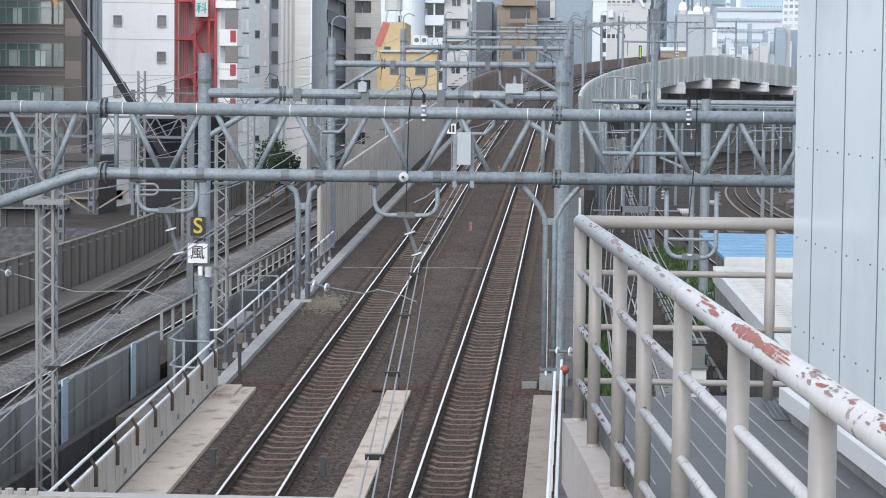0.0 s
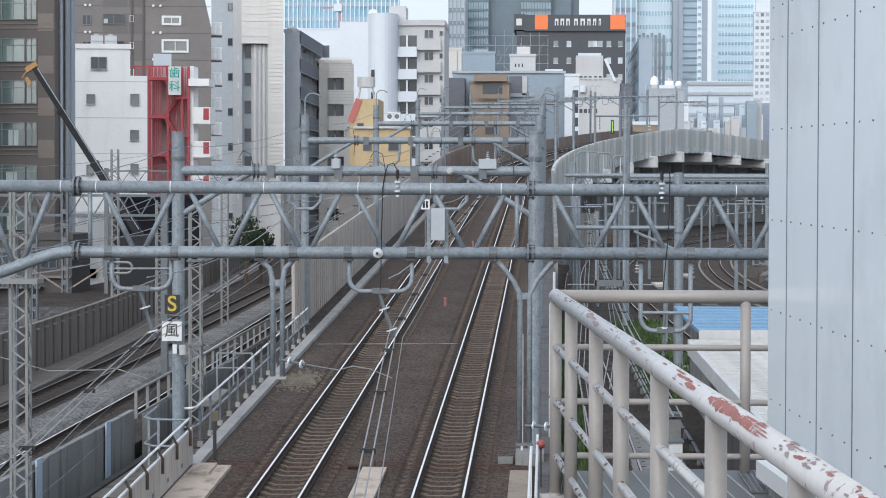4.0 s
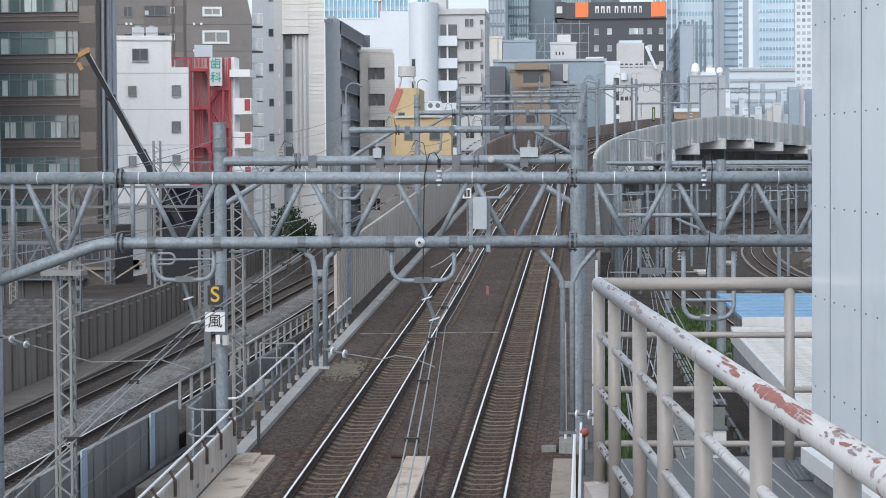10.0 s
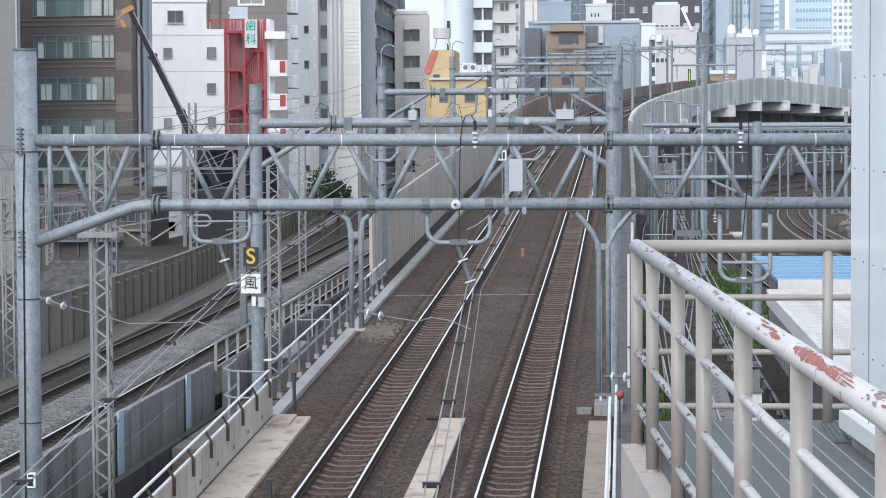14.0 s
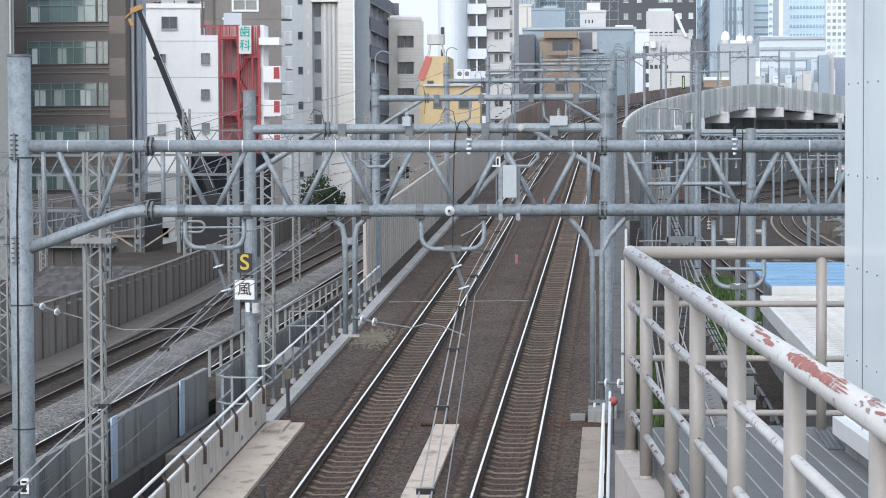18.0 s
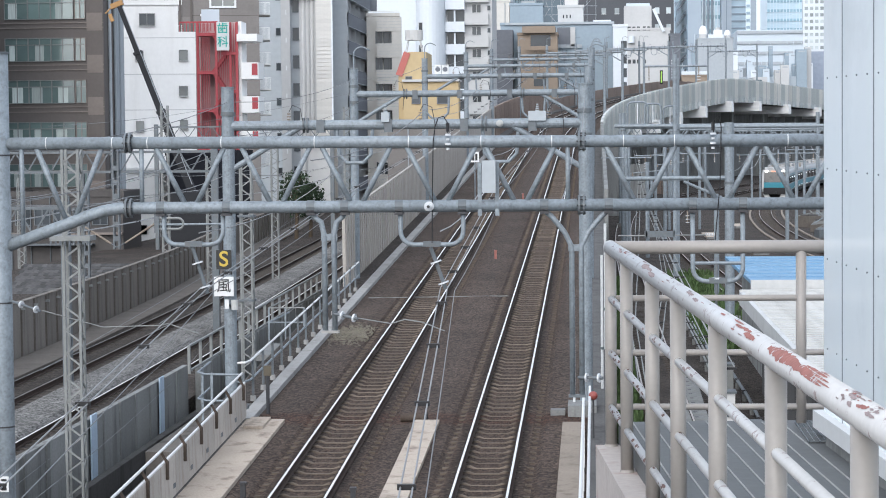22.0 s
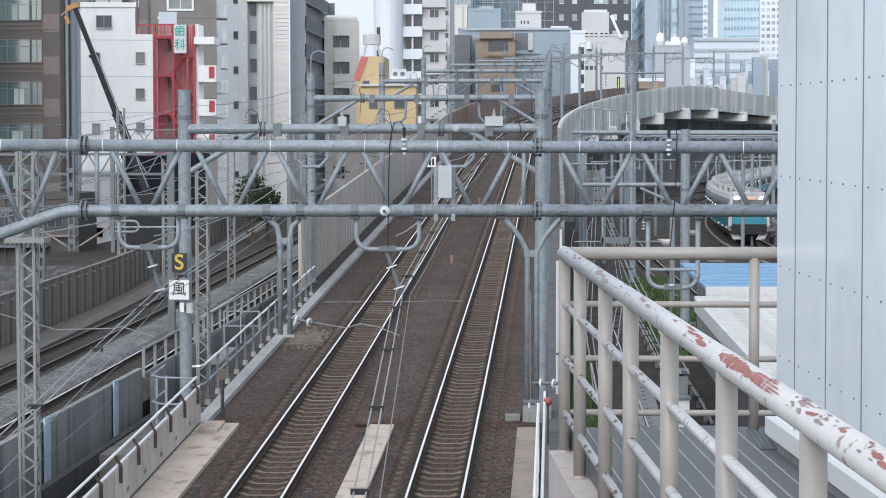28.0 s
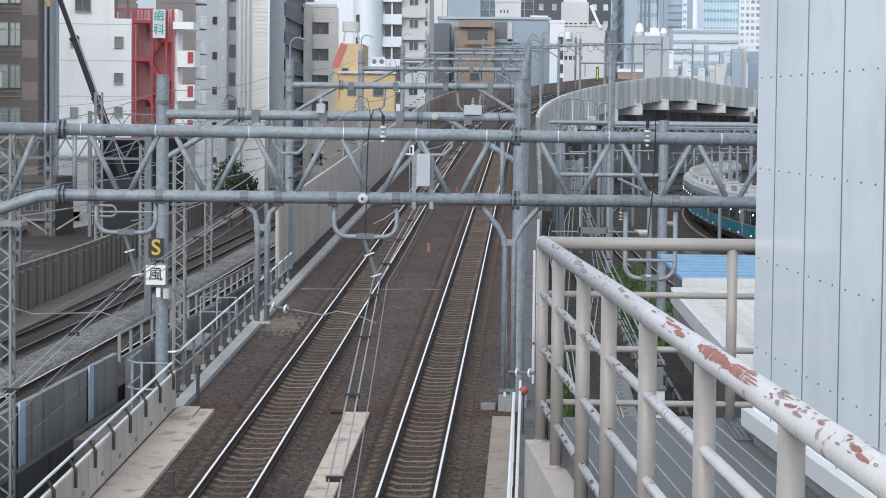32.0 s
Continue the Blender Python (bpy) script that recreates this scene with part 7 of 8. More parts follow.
ys = [33.0, 55.0, 84.0, 119.0, 157.0, 195.0, 232.0]
for cx, nx, off in ((-2.36, -1.05, 0.0), (-6.02, -4.5, 0.0)):
    pts = [(nx, 6, 5.62), (cx + 0.05, 33, GRADE * 33 + 5.42)]
    for i, y in enumerate(ys[1:]):
        x, yy, z, h = climbing(y, cx + (0.2 if i % 2 else -0.15))
        pts.append((x, yy, z + 5.35))
    wire("contact_wire", pts, 0.0085, "twin contact wires with dark clips over the track", 0.0, clips=4.2, twin=0.105)
    pts2 = [(nx + 0.14, 6, 5.56)] + [(p[0] + 0.16, p[1], p[2] - 0.04) for p in pts[1:]]
    wire("feeder_wire", pts2, 0.006, "thin feeder wire beside the contact wires", 0.12, material=WIRE_GREY)
    pts3 = [(p[0] - 0.05, p[1], p[2] + 0.85) for p in pts[1:]]
    wire("messenger_wire", pts3, 0.009, "messenger wire that sags between the gantries", 0.35)
# feeders that run along the gantries' post tops and beams
for off, up in ((-9.25, 7.6), (-9.0, 6.75), (-0.3, 7.55), (-0.55, 6.7), (-4.3, 7.35)):
    pts = []
    for y in ys:
        x, yy, z, h = climbing(y, off)
        pts.append((x, yy, z + up))
    wire("line_feeder", pts, 0.009, "thin feeder line along the gantries", 0.25, material=WIRE_GREY)
# wires of the level line
for cx, z in ((-17.2, 7.1), (-13.2, 7.1)):
    wire("level_contact_wire", [(cx + 0.5, 20, z - 0.3), (cx, 45, z), (cx - 1, 85, z), (cx - 4, 150, z), (cx - 9, 250, z)], 0.012, "contact wire over the level line", 0.25, clips=9.0, twin=0.1)
    wire("level_messenger", [(cx + 0.5, 20, z + 0.7), (cx, 45, z + 0.9), (cx - 1, 85, z + 0.9), (cx - 4, 150, z + 0.9)], 0.012, "messenger wire over the level line", 0.5)
for a, b, r in (((-15.887, 55, 9.055), (-19.27, 110, 9.34), 0.012), ((-17.33, 60, 8.85), (-13.63, 130, 12.20), 0.012), ((-15.10, 60, 9.67), (-19.45, 120, 11.43), 0.014), ((-13.443, 50, 7.829), (-17.25, 100, 8.63), 0.014), ((-11.561, 45, 4.488), (-14.45, 120, 6.42), 0.01), ((-11.340, 40, 2.463), (-12.94, 75, 3.55), 0.01), ((-9.964, 38, 2.912), (-12.44, 70, 2.83), 0.01), ((-11.077, 55, 4.619), (-12.71, 90, 5.94), 0.012)):
    wire("stay_wire", [a, b], r * 0.62, "thin stay wire between masts", 0.2, material=WIRE_GREY)


def long_insulator(name, label, a, b, group="insulators", n=4, r=0.07, rod=0.0, skin=None):
    """A rod with porcelain sheds from a to b."""
    q = thing(name, label, "insulator", group)
    a, b = Vector(a), Vector(b)
    part("rod", tubem([a, b], rod or r * 0.35, 8), skin or STEEL_OLD, q)
    d = (b - a)
    for k in range(n):
        c = a + d * (0.35 + 0.5 * k / max(1, n - 1))
        part("shed", tubem([c - d.normalized() * 0.012, c + d.normalized() * 0.012], r, 12), skin or PORCELAIN, q)
    return q


long_insulator("hanging_insulator", "porcelain hanging insulator under a loop hanger", (-6.126, 33, 7.624), (-5.901, 33, 6.904), n=2, r=0.085)
long_insulator("hanging_insulator", "porcelain hanging insulator under a loop hanger", (-2.504, 33, 7.588), (-2.283, 33, 6.959), n=2, r=0.085)
long_insulator("hanging_insulator", "porcelain hanging insulator under a loop hanger", (1.770, 33, 7.328), (1.754, 33, 6.679), n=2, r=0.06)
long_insulator("post_insulator", "porcelain arm insulator on the gantry post", (-8.899, 32.9, 6.817), (-8.373, 32.6, 6.682), n=2, r=0.055)
long_insulator("arm_insulator", "porcelain arm insulator at the foot of a drop post", (-3.972, 32.95, 6.598), (-3.596, 32.8, 6.532), n=2, r=0.065)
long_insulator("arm_insulator", "porcelain arm insulator beside a tall drop post", (-0.305, 32.95, 5.629), (0.065, 32.8, 5.632), n=2, r=0.07)
wire("steady_arm", [(-3.596, 32.9, 6.532), (-3.118, 33, 6.442), (-2.904, 33, 6.503), (-2.640, 33, 6.462), (-2.309, 33, 6.328)], 0.01, "pale steady arm to the contact wire", material=STEEL_PALE, category="arm")
wire("steady_arm", [(-8.373, 32.7, 6.682), (-7.516, 33, 6.402), (-6.646, 33, 6.426), (-6.516, 33, 6.452), (-6.039, 33, 6.301)], 0.01, "pale steady arm to the contact wire", material=STEEL_PALE, category="arm")
# strain insulators and a bent arm over the level line
for a, b in (((-18.34, 78, 6.19), (-17.40, 78, 5.59)), ((-16.90, 78, 5.61), (-15.77, 78, 6.32))):
    s_ = long_insulator("strain_insulator", "beige ribbed strain insulator over the level line", a, b, n=5, r=0.045, rod=0.034, skin=STAINED)
    inner = b if b[0] < -17.19 else a
    part("link", tubem([inner, (-17.19, 77.9, 5.46)], 0.02, 6), STEEL_OLD, s_)
arm_ = thing("bent_arm", "pale bent tube arm under the gantry", "arm", at=(0, 57, 0))
part("tube", tubem([(-11.480, 0, 7.216)] + [(-10.940, 0, 7.218)] + arc((-10.940, 0, (7.218 + 6.936) / 2), (7.218 - 6.936) / 2, 90, -90, 8)[1:] + [(-11.480, 0, 6.935)], 0.032, 8), STEEL_PALE, arm_)
part("bracket", boxm(-11.480 - 0.08, -11.480 + 0.04, -0.06, 0.06, 6.831, 7.335), STEEL_OLD, arm_)
part("stay_bar", tubem([(-11.480, 0, 7.053), (-9.700, 0, 7.059)], 0.028, 8), STEEL, arm_)
# small stakes in the ballast
for x, y, m_ in ((-4.25, 92, RED_SCRAPE), (-4.2, 125, RED_SCRAPE), (-7.2, 44, DARK), (-4.9, 43.5, DARK)):
    q = thing("track_stake", "short stake standing in the ballast", "stake", "stakes", at=(x, y, GRADE * y - 0.22))
    part("stake", boxm(-0.05, 0.05, -0.05, 0.05, 0, 0.42), m_, q)
    part("stake_top", boxm(-0.065, 0.065, -0.065, 0.065, 0.4, 0.46), m_, q)
dp = thing("drain_pipe", "short rusty drain pipe lying at the concrete strip's end", "pipe", at=(-4.5, 53.15, GRADE * 53.15 - 0.05))
part("barrel", tubem([(-0.3, 0, 0), (0.35, 0, 0)], 0.1, 12), RUSTY_IRON, dp)
part("collar", tubem([(0.27, 0, 0), (0.35, 0, 0)], 0.125, 12), DARK, dp)
# cross cable over the ballast
q = wire("cross_cable", [(-8.2, 78.5, GRADE * 78.5 - 0.14), (-3.2, 78.9, GRADE * 78.9 - 0.14)], 0.02, "pale cable laid across the ballast", category="cable", material=CONCRETE)


# ---- tree beside the level line ----
def tree(x, y, z0, h, r, label):
    t = thing("tree", label, "tree", at=(x, y, z0))
    tr = bmesh.new()
    tube(tr, [(0, 0, 0), (0.1, 0, h * 0.5), (0, 0.1, h * 0.85)], 0.16, 8, r2=0.05)
    for k in range(6):
        a = k * 1.05
        tube(tr, [(0.05, 0, h * (0.35 + 0.07 * k)), (math.cos(a) * r * 0.7, math.sin(a) * r * 0.7, h * (0.55 + 0.07 * k))], 0.05, 6, r2=0.02)
    part("trunk", tr, mat("bark", (0.09, 0.07, 0.05), 0.9, 0, 0.3), t)
    lf = bmesh.new()
    for k in range(900):
        u = Vector((random.gauss(0, 1), random.gauss(0, 1), random.gauss(0, 1))).normalized() * random.uniform(0.5, 1.0)
        c = Vector((u.x * r, u.y * r, h * 0.68 + u.z * h * 0.34))
        c += Vector((random.uniform(-0.2, 0.2), random.uniform(-0.2, 0.2), random.uniform(-0.2, 0.2)))
        s = random.uniform(0.1, 0.2)
        e = Euler((random.uniform(0, 6), random.uniform(0, 6), random.uniform(0, 6))).to_matrix()
        v = [lf.verts.new(c + e @ Vector(p)) for p in ((-s, 0, 0), (0, -s * 0.5, 0.03), (s, 0, 0), (0, s * 0.5, 0.03))]
        lf.faces.new(v)
    part("crown", lf, mat("leaf_green", (0.028, 0.047, 0.024), 0.7, 0, 0.4, 6, 1.5), t)


tree(-22.65, 165, 1.8, 5.2, 1.5, "small green tree behind the outer wall")
tree(-21.97, 168, 1.8, 4.2, 1.2, "small green tree behind the outer wall")


# ---- low-level side at the right ----
def shelter_roofs():
    b = thing("white_shed", "low shed with a white corrugated roof and white fascia", "shed", at=(0, 0, 0))
    n = 52
    x0, x1, y0, y1 = 4.2, 9.8, 40.0, 63.9
    part("roof", boxm(x0, x1, y0, y1, 4.58, 4.665), WHITE_ROOF, b)
    rm = mesh_of("roof_rib", boxm(x0, x1, 0, (y1 - y0) / n * 0.45, 4.66, 4.74), WHITE_ROOF)
    for k in range(n):
        o = new("roof_rib", rm)
        o.parent = b
        o.location.y = y0 + (y1 - y0) * k / n
    part("fascia", boxm(x0 - 0.12, x0, y0, y1, 4.36, 4.74), SHED_WHITE, b)
    part("end_fascia", boxm(x0 - 0.12, x1, y1, y1 + 0.12, 4.36, 4.8), SHED_WHITE, b)
    part("wall", boxm(x0 + 0.5, x1, y0, y1 - 0.2, LOW - 0.2, 4.58), CONCRETE_DARK, b)
    for k in range(9):
        y = y0 + 2 + 2.9 * k
        part("bracket", boxm(x0 + 0.05, x0 + 0.5, y, y + 0.1, 4.15, 4.58), DARK, b)
    part("gutter_pipe", tubem([(7.0, 60.5, 4.78), (6.6, 55, 4.78), (7.6, 47, 4.78)], 0.05, 6), DARK, b)
    h = thing("vent_cap", "white roof ventilator on the corrugated roof", "ventilator", at=(7.35, 61.5, 4.7))
    part("body", boxm(-0.5, 0.6, -0.5, 0.5, 0, 0.5), SHED_WHITE, h)
    part("cowl", tubem([(0.1, 0, 0.5), (0.1, 0, 0.75)], 0.3, 12), STEEL_PALE, h)
    c = thing("blue_shed", "low shed with a pale blue sheet roof", "shed")
    part("roof", boxm(4.42, 10.0, 64.3, 77.2, 4.95, 5.05), BLUE_ROOF, c)
    for k in range(7):
        part("roof_seam", boxm(4.42, 10.0, 65.6 + 1.7 * k, 65.64 + 1.7 * k, 5.05, 5.075), BLUE_ROOF, c)
    part("fascia", boxm(4.42, 10.0, 64.16, 64.3, 4.72, 5.06), SHED_WHITE, c)
    part("wall", boxm(5.0, 9.8, 64.6, 77.0, LOW - 0.2, 4.95), CONCRETE, c)
    # litter of boxes and pipes beside the shed
    for k, (x, y, s, hgt, m_) in enumerate(((3.4, 50, 0.5, 0.9, CONCRETE_PALE), (3.1, 53, 0.4, 0.7, WHITE_PAINT), (3.6, 46.5, 0.5, 1.2, CONCRETE_PALE), (2.9, 48, 0.35, 0.6, STEEL_PALE), (3.3, 57, 0.4, 0.8, WHITE_PAINT), (3.5, 61, 0.4, 1.1, STEEL_PALE))):
        q = thing("trackside_cabinet", "pale trackside cabinet on short legs", "cabinet", "trackside cabinets", at=(x, y, LOW - 0.17))
        part("body", boxm(-s / 2, s / 2, -0.3, 0.3, 0.12, hgt), m_, q)
        part("cap", boxm(-s / 2 - 0.04, s / 2 + 0.04, -0.34, 0.34, hgt, hgt + 0.05), STEEL_OLD, q)
        for e in (-1, 1):
            part("leg", boxm(e * s * 0.4 - 0.03, e * s * 0.4 + 0.03, -0.25, 0.25, 0, 0.12), DARK, q)
    # pale grating and cable troughs
    for k in range(26):
        t_ = thing("cover_slab", "grey concrete cable trough slab", "slab", "trough slabs", at=(2.35 + 0.012 * k, 40 + 1.05 * k, LOW - 0.17))
        part("slab", boxm(-0.3, 0.3, 0, 1.0, 0, 0.12), CONCRETE, t_)
        part("grip", boxm(-0.05, 0.05, 0.45, 0.55, 0.12, 0.13), DARK, t_)


shelter_roofs()


def ground_cables():
    """Cables and conduits that run on blocks beside the shed."""
    for x, r, m_, y0, y1, lb, nm in ((3.4, 0.035, STEEL_PALE, 60, 96, "pale cable on low blocks beside the shed", "ground_cable"), (3.52, 0.035, STEEL_PALE, 60, 96, "pale cable on low blocks beside the shed", "ground_cable"), (3.64, 0.03, STEEL, 60, 96, "grey cable on low blocks beside the shed", "ground_cable"), (4.06, 0.05, STEEL_OLD, 55, 69, "dark clamped conduit beside the shed", "ground_conduit")):
        q = thing(nm, lb, "cable", "ground cables", at=(x, y0, LOW + 0.06))
        part("tube", tubem([(0, 0, 0), (0.03, (y1 - y0) * 0.4, 0.03), (-0.02, y1 - y0, 0)], r, 8), m_, q)
        y = 0.6
        while y < y1 - y0:
            part("block", boxm(-0.055, 0.055, y, y + 0.16, -0.36, -r * 0.6), CONCRETE, q, "grey support block")
            part("clamp", boxm(-r - 0.02, r + 0.02, y + 0.05, y + 0.1, -r, r + 0.045), DARK, q)
            y += 3.0


ground_cables()


def weeds():
    bm = bmesh.new()
    for k in range(9000):
        if k % 4:
            y = random.uniform(76, 118)
            x = random.uniform(3.55, 4.2 + (y - 76) * 0.02) + random.random() ** 2 * 1.6
        else:
            x, y = random.uniform(0.42, 1.1), random.uniform(52, 112)
        if abs(x - 6.6) < 0.6:
            continue
        hgt, a = random.uniform(0.15, 0.5) * (1.25 if x < 1.2 else 1.0), random.uniform(0, 6.28)
        dx, dy = math.cos(a) * 0.09, math.sin(a) * 0.09
        z = LOW - 0.18
        v = [bm.verts.new(p) for p in ((x - dx, y - dy, z), (x + dx, y + dy, z), (x + dy * 2, y - dx * 2, z + hgt))]
        bm.faces.new(v)
    tagged(part("weeds", bm, WEED), "green weeds growing between the low tracks", "weeds", kind="stuff")


weeds()


def low_gantry(y, xl, xr, bz, label, pr=0.15, br=0.1, left=True, right=True, base=None, top=0.9, truss=False):
    g = thing("low_gantry", label, "gantry", "low-level gantries", at=(0, y, 0))
    for x, on in ((xl, left), (xr, right)):
        if on:
            p = part("post", tubem([(x, 0, LOW - 0.3 if base is None else base), (x, 0, bz + top)], pr, 12), STEEL, g)
            part("band", tubem([(x, 0, bz - 0.25), (x, 0, bz - 0.15)], pr + 0.02, 12), STEEL_OLD, p)
            part("footing", tubem([(x, 0, LOW - 0.3), (x, 0, LOW + 0.1)], pr + 0.25, 10), CONCRETE, p)
    part("beam", tubem([(xl, 0, bz), (xr, 0, bz)], br, 12), STEEL, g)
    if truss:
        part("lower_chord", tubem([(xl, 0, bz - 0.85), (xr, 0, bz - 0.85)], br * 0.6, 8), STEEL, g)
        n = int((xr - xl) / 1.2)
        for k in range(n):
            a, c = xl + (xr - xl) * k / n, xl + (xr - xl) * (k + 1) / n
            part("diagonal", tubem([(a, 0, bz - 0.85), ((a + c) / 2, 0, bz)], 0.035, 6), STEEL, g)
            part("diagonal", tubem([((a + c) / 2, 0, bz), (c, 0, bz - 0.85)], 0.035, 6), STEEL, g)
    return g


g = low_gantry(88, 1.16, 5.23, 7.59, "galvanised low-level gantry with a corner brace", 0.19, 0.085, False, True, top=2.2)
part("brace", tubem([(3.43, 0, 7.46), (5.05, 0, 6.74)], 0.06, 8), STEEL, g)
part("drop_arm", tubem([(2.16, 0, 7.59), (2.16, 0, 6.85)], 0.05, 8), STEEL, g)
low_gantry(118, 0.95, 4.24, 9.83, "galvanised low-level gantry beside the viaduct", 0.15, 0.1, False, True, top=3.6)
low_gantry(150, 1.78, 15.96, 9.92, "galvanised truss gantry over the low tracks", 0.16, 0.12, True, True, top=1.0, truss=True)
low_gantry(185, 1.96, 18.29, 10.23, "galvanised truss gantry over the low tracks", 0.16, 0.12, True, True, top=1.0, truss=True)
low_gantry(225, 7.52, 25.62, 10.00, "galvanised truss gantry over the low tracks", 0.17, 0.12, True, True, top=0.8, truss=True)
low_gantry(265, 12.88, 32.82, 9.94, "galvanised truss gantry over the low tracks", 0.17, 0.12, True, True, top=0.8, truss=True)
for x, y, z in ((3.94, 112, 13.40), (5.36, 100, 6.66), (14.30, 160, 8.60), (19.04, 205, 8.58), (1.84, 140, 8.56), (8.20, 178, 8.52), (16.68, 240, 7.86), (17.22, 235, 7.89), (24.40, 300, 7.53), (4.61, 175, 8.40)):
    q = thing("wire_post", "galvanised post that carries low-level wires", "post", "low-level posts", at=(x, y, LOW - 0.2))
    part("pole", tubem([(0, 0, 0), (0, 0, z - LOW + 0.2)], 0.12, 10), STEEL, q)
    part("arm", tubem([(-1.6, 0, z - LOW - 0.4), (1.6, 0, z - LOW - 0.4)], 0.05, 8), STEEL, q)
    for e in (-1.3, 1.2):
        part("insulator", tubem([(e, -0.05, z - LOW - 1.12), (e, -0.05, z - LOW - 0.4)], 0.03, 6), STAINED, q)
        for k in range(3):
            part("insulator_shed", tubem([(e, -0.05, z - LOW - 0.8 - 0.15 * k), (e, -0.05, z - LOW - 0.77 - 0.15 * k)], 0.085, 8), PORCELAIN, q)
# loops on the beam beside the viaduct
for a, b, top in ((1.64, 2.73, 11.12), (2.57, 3.45, 11.03), (3.57, 4.28, 10.89)):
    q = thing("wire_loop", "bent tube frame standing on a gantry beam", "frame", "tube frames", at=(0, 119, 0))
    r = 0.25
    bz = 9.83
    part("tube", tubem([(a, 0, bz)] + [(a, 0, top - r)] + arc((a + r, 0, top - r), r, 180, 90, 5)[1:] + arc((b - r, 0, top - r), r, 90, 0, 5) + [(b, 0, bz)], 0.05, 8), STEEL, q)
    part("strut", tubem([((a + b) / 2, 0, bz), ((a + b) / 2, 0, top)], 0.03, 6), PORCELAIN, q)
# wires on the low side
for pts in ([(2.527, 45, 4.495), (2.60, 75, 4.61), (2.80, 120, 5.23), (2.71, 160, 8.30)], [(2.698, 45, 4.497), (2.79, 75, 4.61), (3.01, 120, 5.23)], [(1.038, 50, 3.313), (1.02, 65, 3.88), (2.53, 130, 7.21)], [(1.355, 50, 4.602), (2.47, 80, 3.90), (3.36, 130, 4.56)]):
    wire("low_contact_wire", pts, 0.016, "pale twin wires over the low tracks", 0.0, clips=7.0, twin=0.16, material=STEEL_PALE)
rq = random.Random(31)
for k in range(9):
    y = rq.uniform(135, 260)
    x = rq.uniform(1.9, 12.5) + max(0.0, y - 150) * 0.06
    if min(abs(x - p[0]) for p in TRAIN_WAY if abs(p[1] - y) < 3) < 2.0:
        continue
    z = rq.uniform(6.5, 9.6)
    q = thing("slim_post", "slim galvanised wire post beside the low tracks", "post", "low-level posts", at=(x, y, LOW - 0.2))
    part("pole", tubem([(0, 0, 0), (0, 0, z - LOW + 0.2)], rq.choice((0.06, 0.09, 0.12)), 8), STEEL, q)
    part("arm", tubem([(-1.1, 0, z - LOW - 0.5), (1.1, 0, z - LOW - 0.3)], 0.035, 6), STEEL, q)
    for e in (-0.9, 0.8):
        part("insulator", tubem([(e, 0, z - LOW - 0.66), (e, 0, z - LOW - 0.44)], 0.045, 8), STAINED, q)
for k in range(7):
    a = (5.28 + 0.8 * k, 90, 7.83 + 0.12 * k)
    wire("low_span_wire", [a, (a[0] + 5, 150, a[2] + 0.4), (a[0] + 13, 230, a[2] + 0.6)], 0.012, "thin span wire over the low tracks", 0.4)
q = thing("wire_bracket", "horizontal tube arm with porcelain end", "arm", at=(0, 80, 0))
part("tube", tubem([(0.75, 0, 5.67), (3.89, 0, 5.68)], 0.025, 8), STEEL_PALE, q)
for k in range(6):
    part("shed", tubem([(3.89 + 0.06 * k, 0, 5.70), (3.89 + 0.06 * k + 0.025, 0, 5.70)], 0.06, 10), PORCELAIN, q)
part("hanger", boxm(1.70, 2.78, -0.05, 0.05, 5.61, 5.84), STEEL_OLD, q)
part("hanger_leg", boxm(1.74, 1.80, -0.05, 0.05, 5.61, 6.76), STEEL, q)
part("hanger_leg", boxm(2.74, 2.80, -0.05, 0.05, 5.61, 6.76), STEEL, q)
# piers, cross-heads and girders of the viaduct
for s in (215, 240, 266, 292, 318, 344, 370, 396, 422, 448, 474, 500):
    x, y, z, h = climbing(s, -4.4)
    p = thing("viaduct_pier", "pale concrete pier with a broad cross-head", "pier", "viaduct piers", at=(x, y, 0))
    p.rotation_euler = (0, 0, -h)
    part("shaft", boxm(-1.0, 1.0, -0.8, 0.8, LOW - 0.5, z - 3.9), CONCRETE, p)
    part("cross_head", boxm(-4.6, 6.0, -1.0, 1.0, z - 3.95, z - 2.5), W_WHITE, p)
    part("bearing_block", boxm(4.9, 5.9, -1.15, 1.15, z - 2.52, z - 2.2), W_WHITE, p)
# retaining strip and fences under the viaduct
bf = thing("brown_fence", "brown slatted fence beside the low tracks", "fence")
for k in range(22):
    part("slat", boxm(7.3 + 0.16 * k, 7.3 + 0.16 * k + 0.12, 290, 290.05, LOW - 0.2, 3.9), BROWN_FENCE, bf)
part("fence_rail", boxm(7.3, 7.3 + 3.5, 290.05, 290.1, LOW + 0.6, LOW + 0.7), BROWN_FENCE, bf)
for x0, x1, y, zt, lb in ((0.63, 2.23, 210, 9.0, "dark opening wall under the viaduct"), (2.44, 5.36, 230, 6.5, "low concrete wall under the viaduct")):
    q = thing("abutment_wall", lb, "wall", "abutments", kind="structure", at=(0, y, 0))
    part("slab", boxm(x0, x1, 0, 0.6, LOW - 0.4, zt), CONCRETE, q)
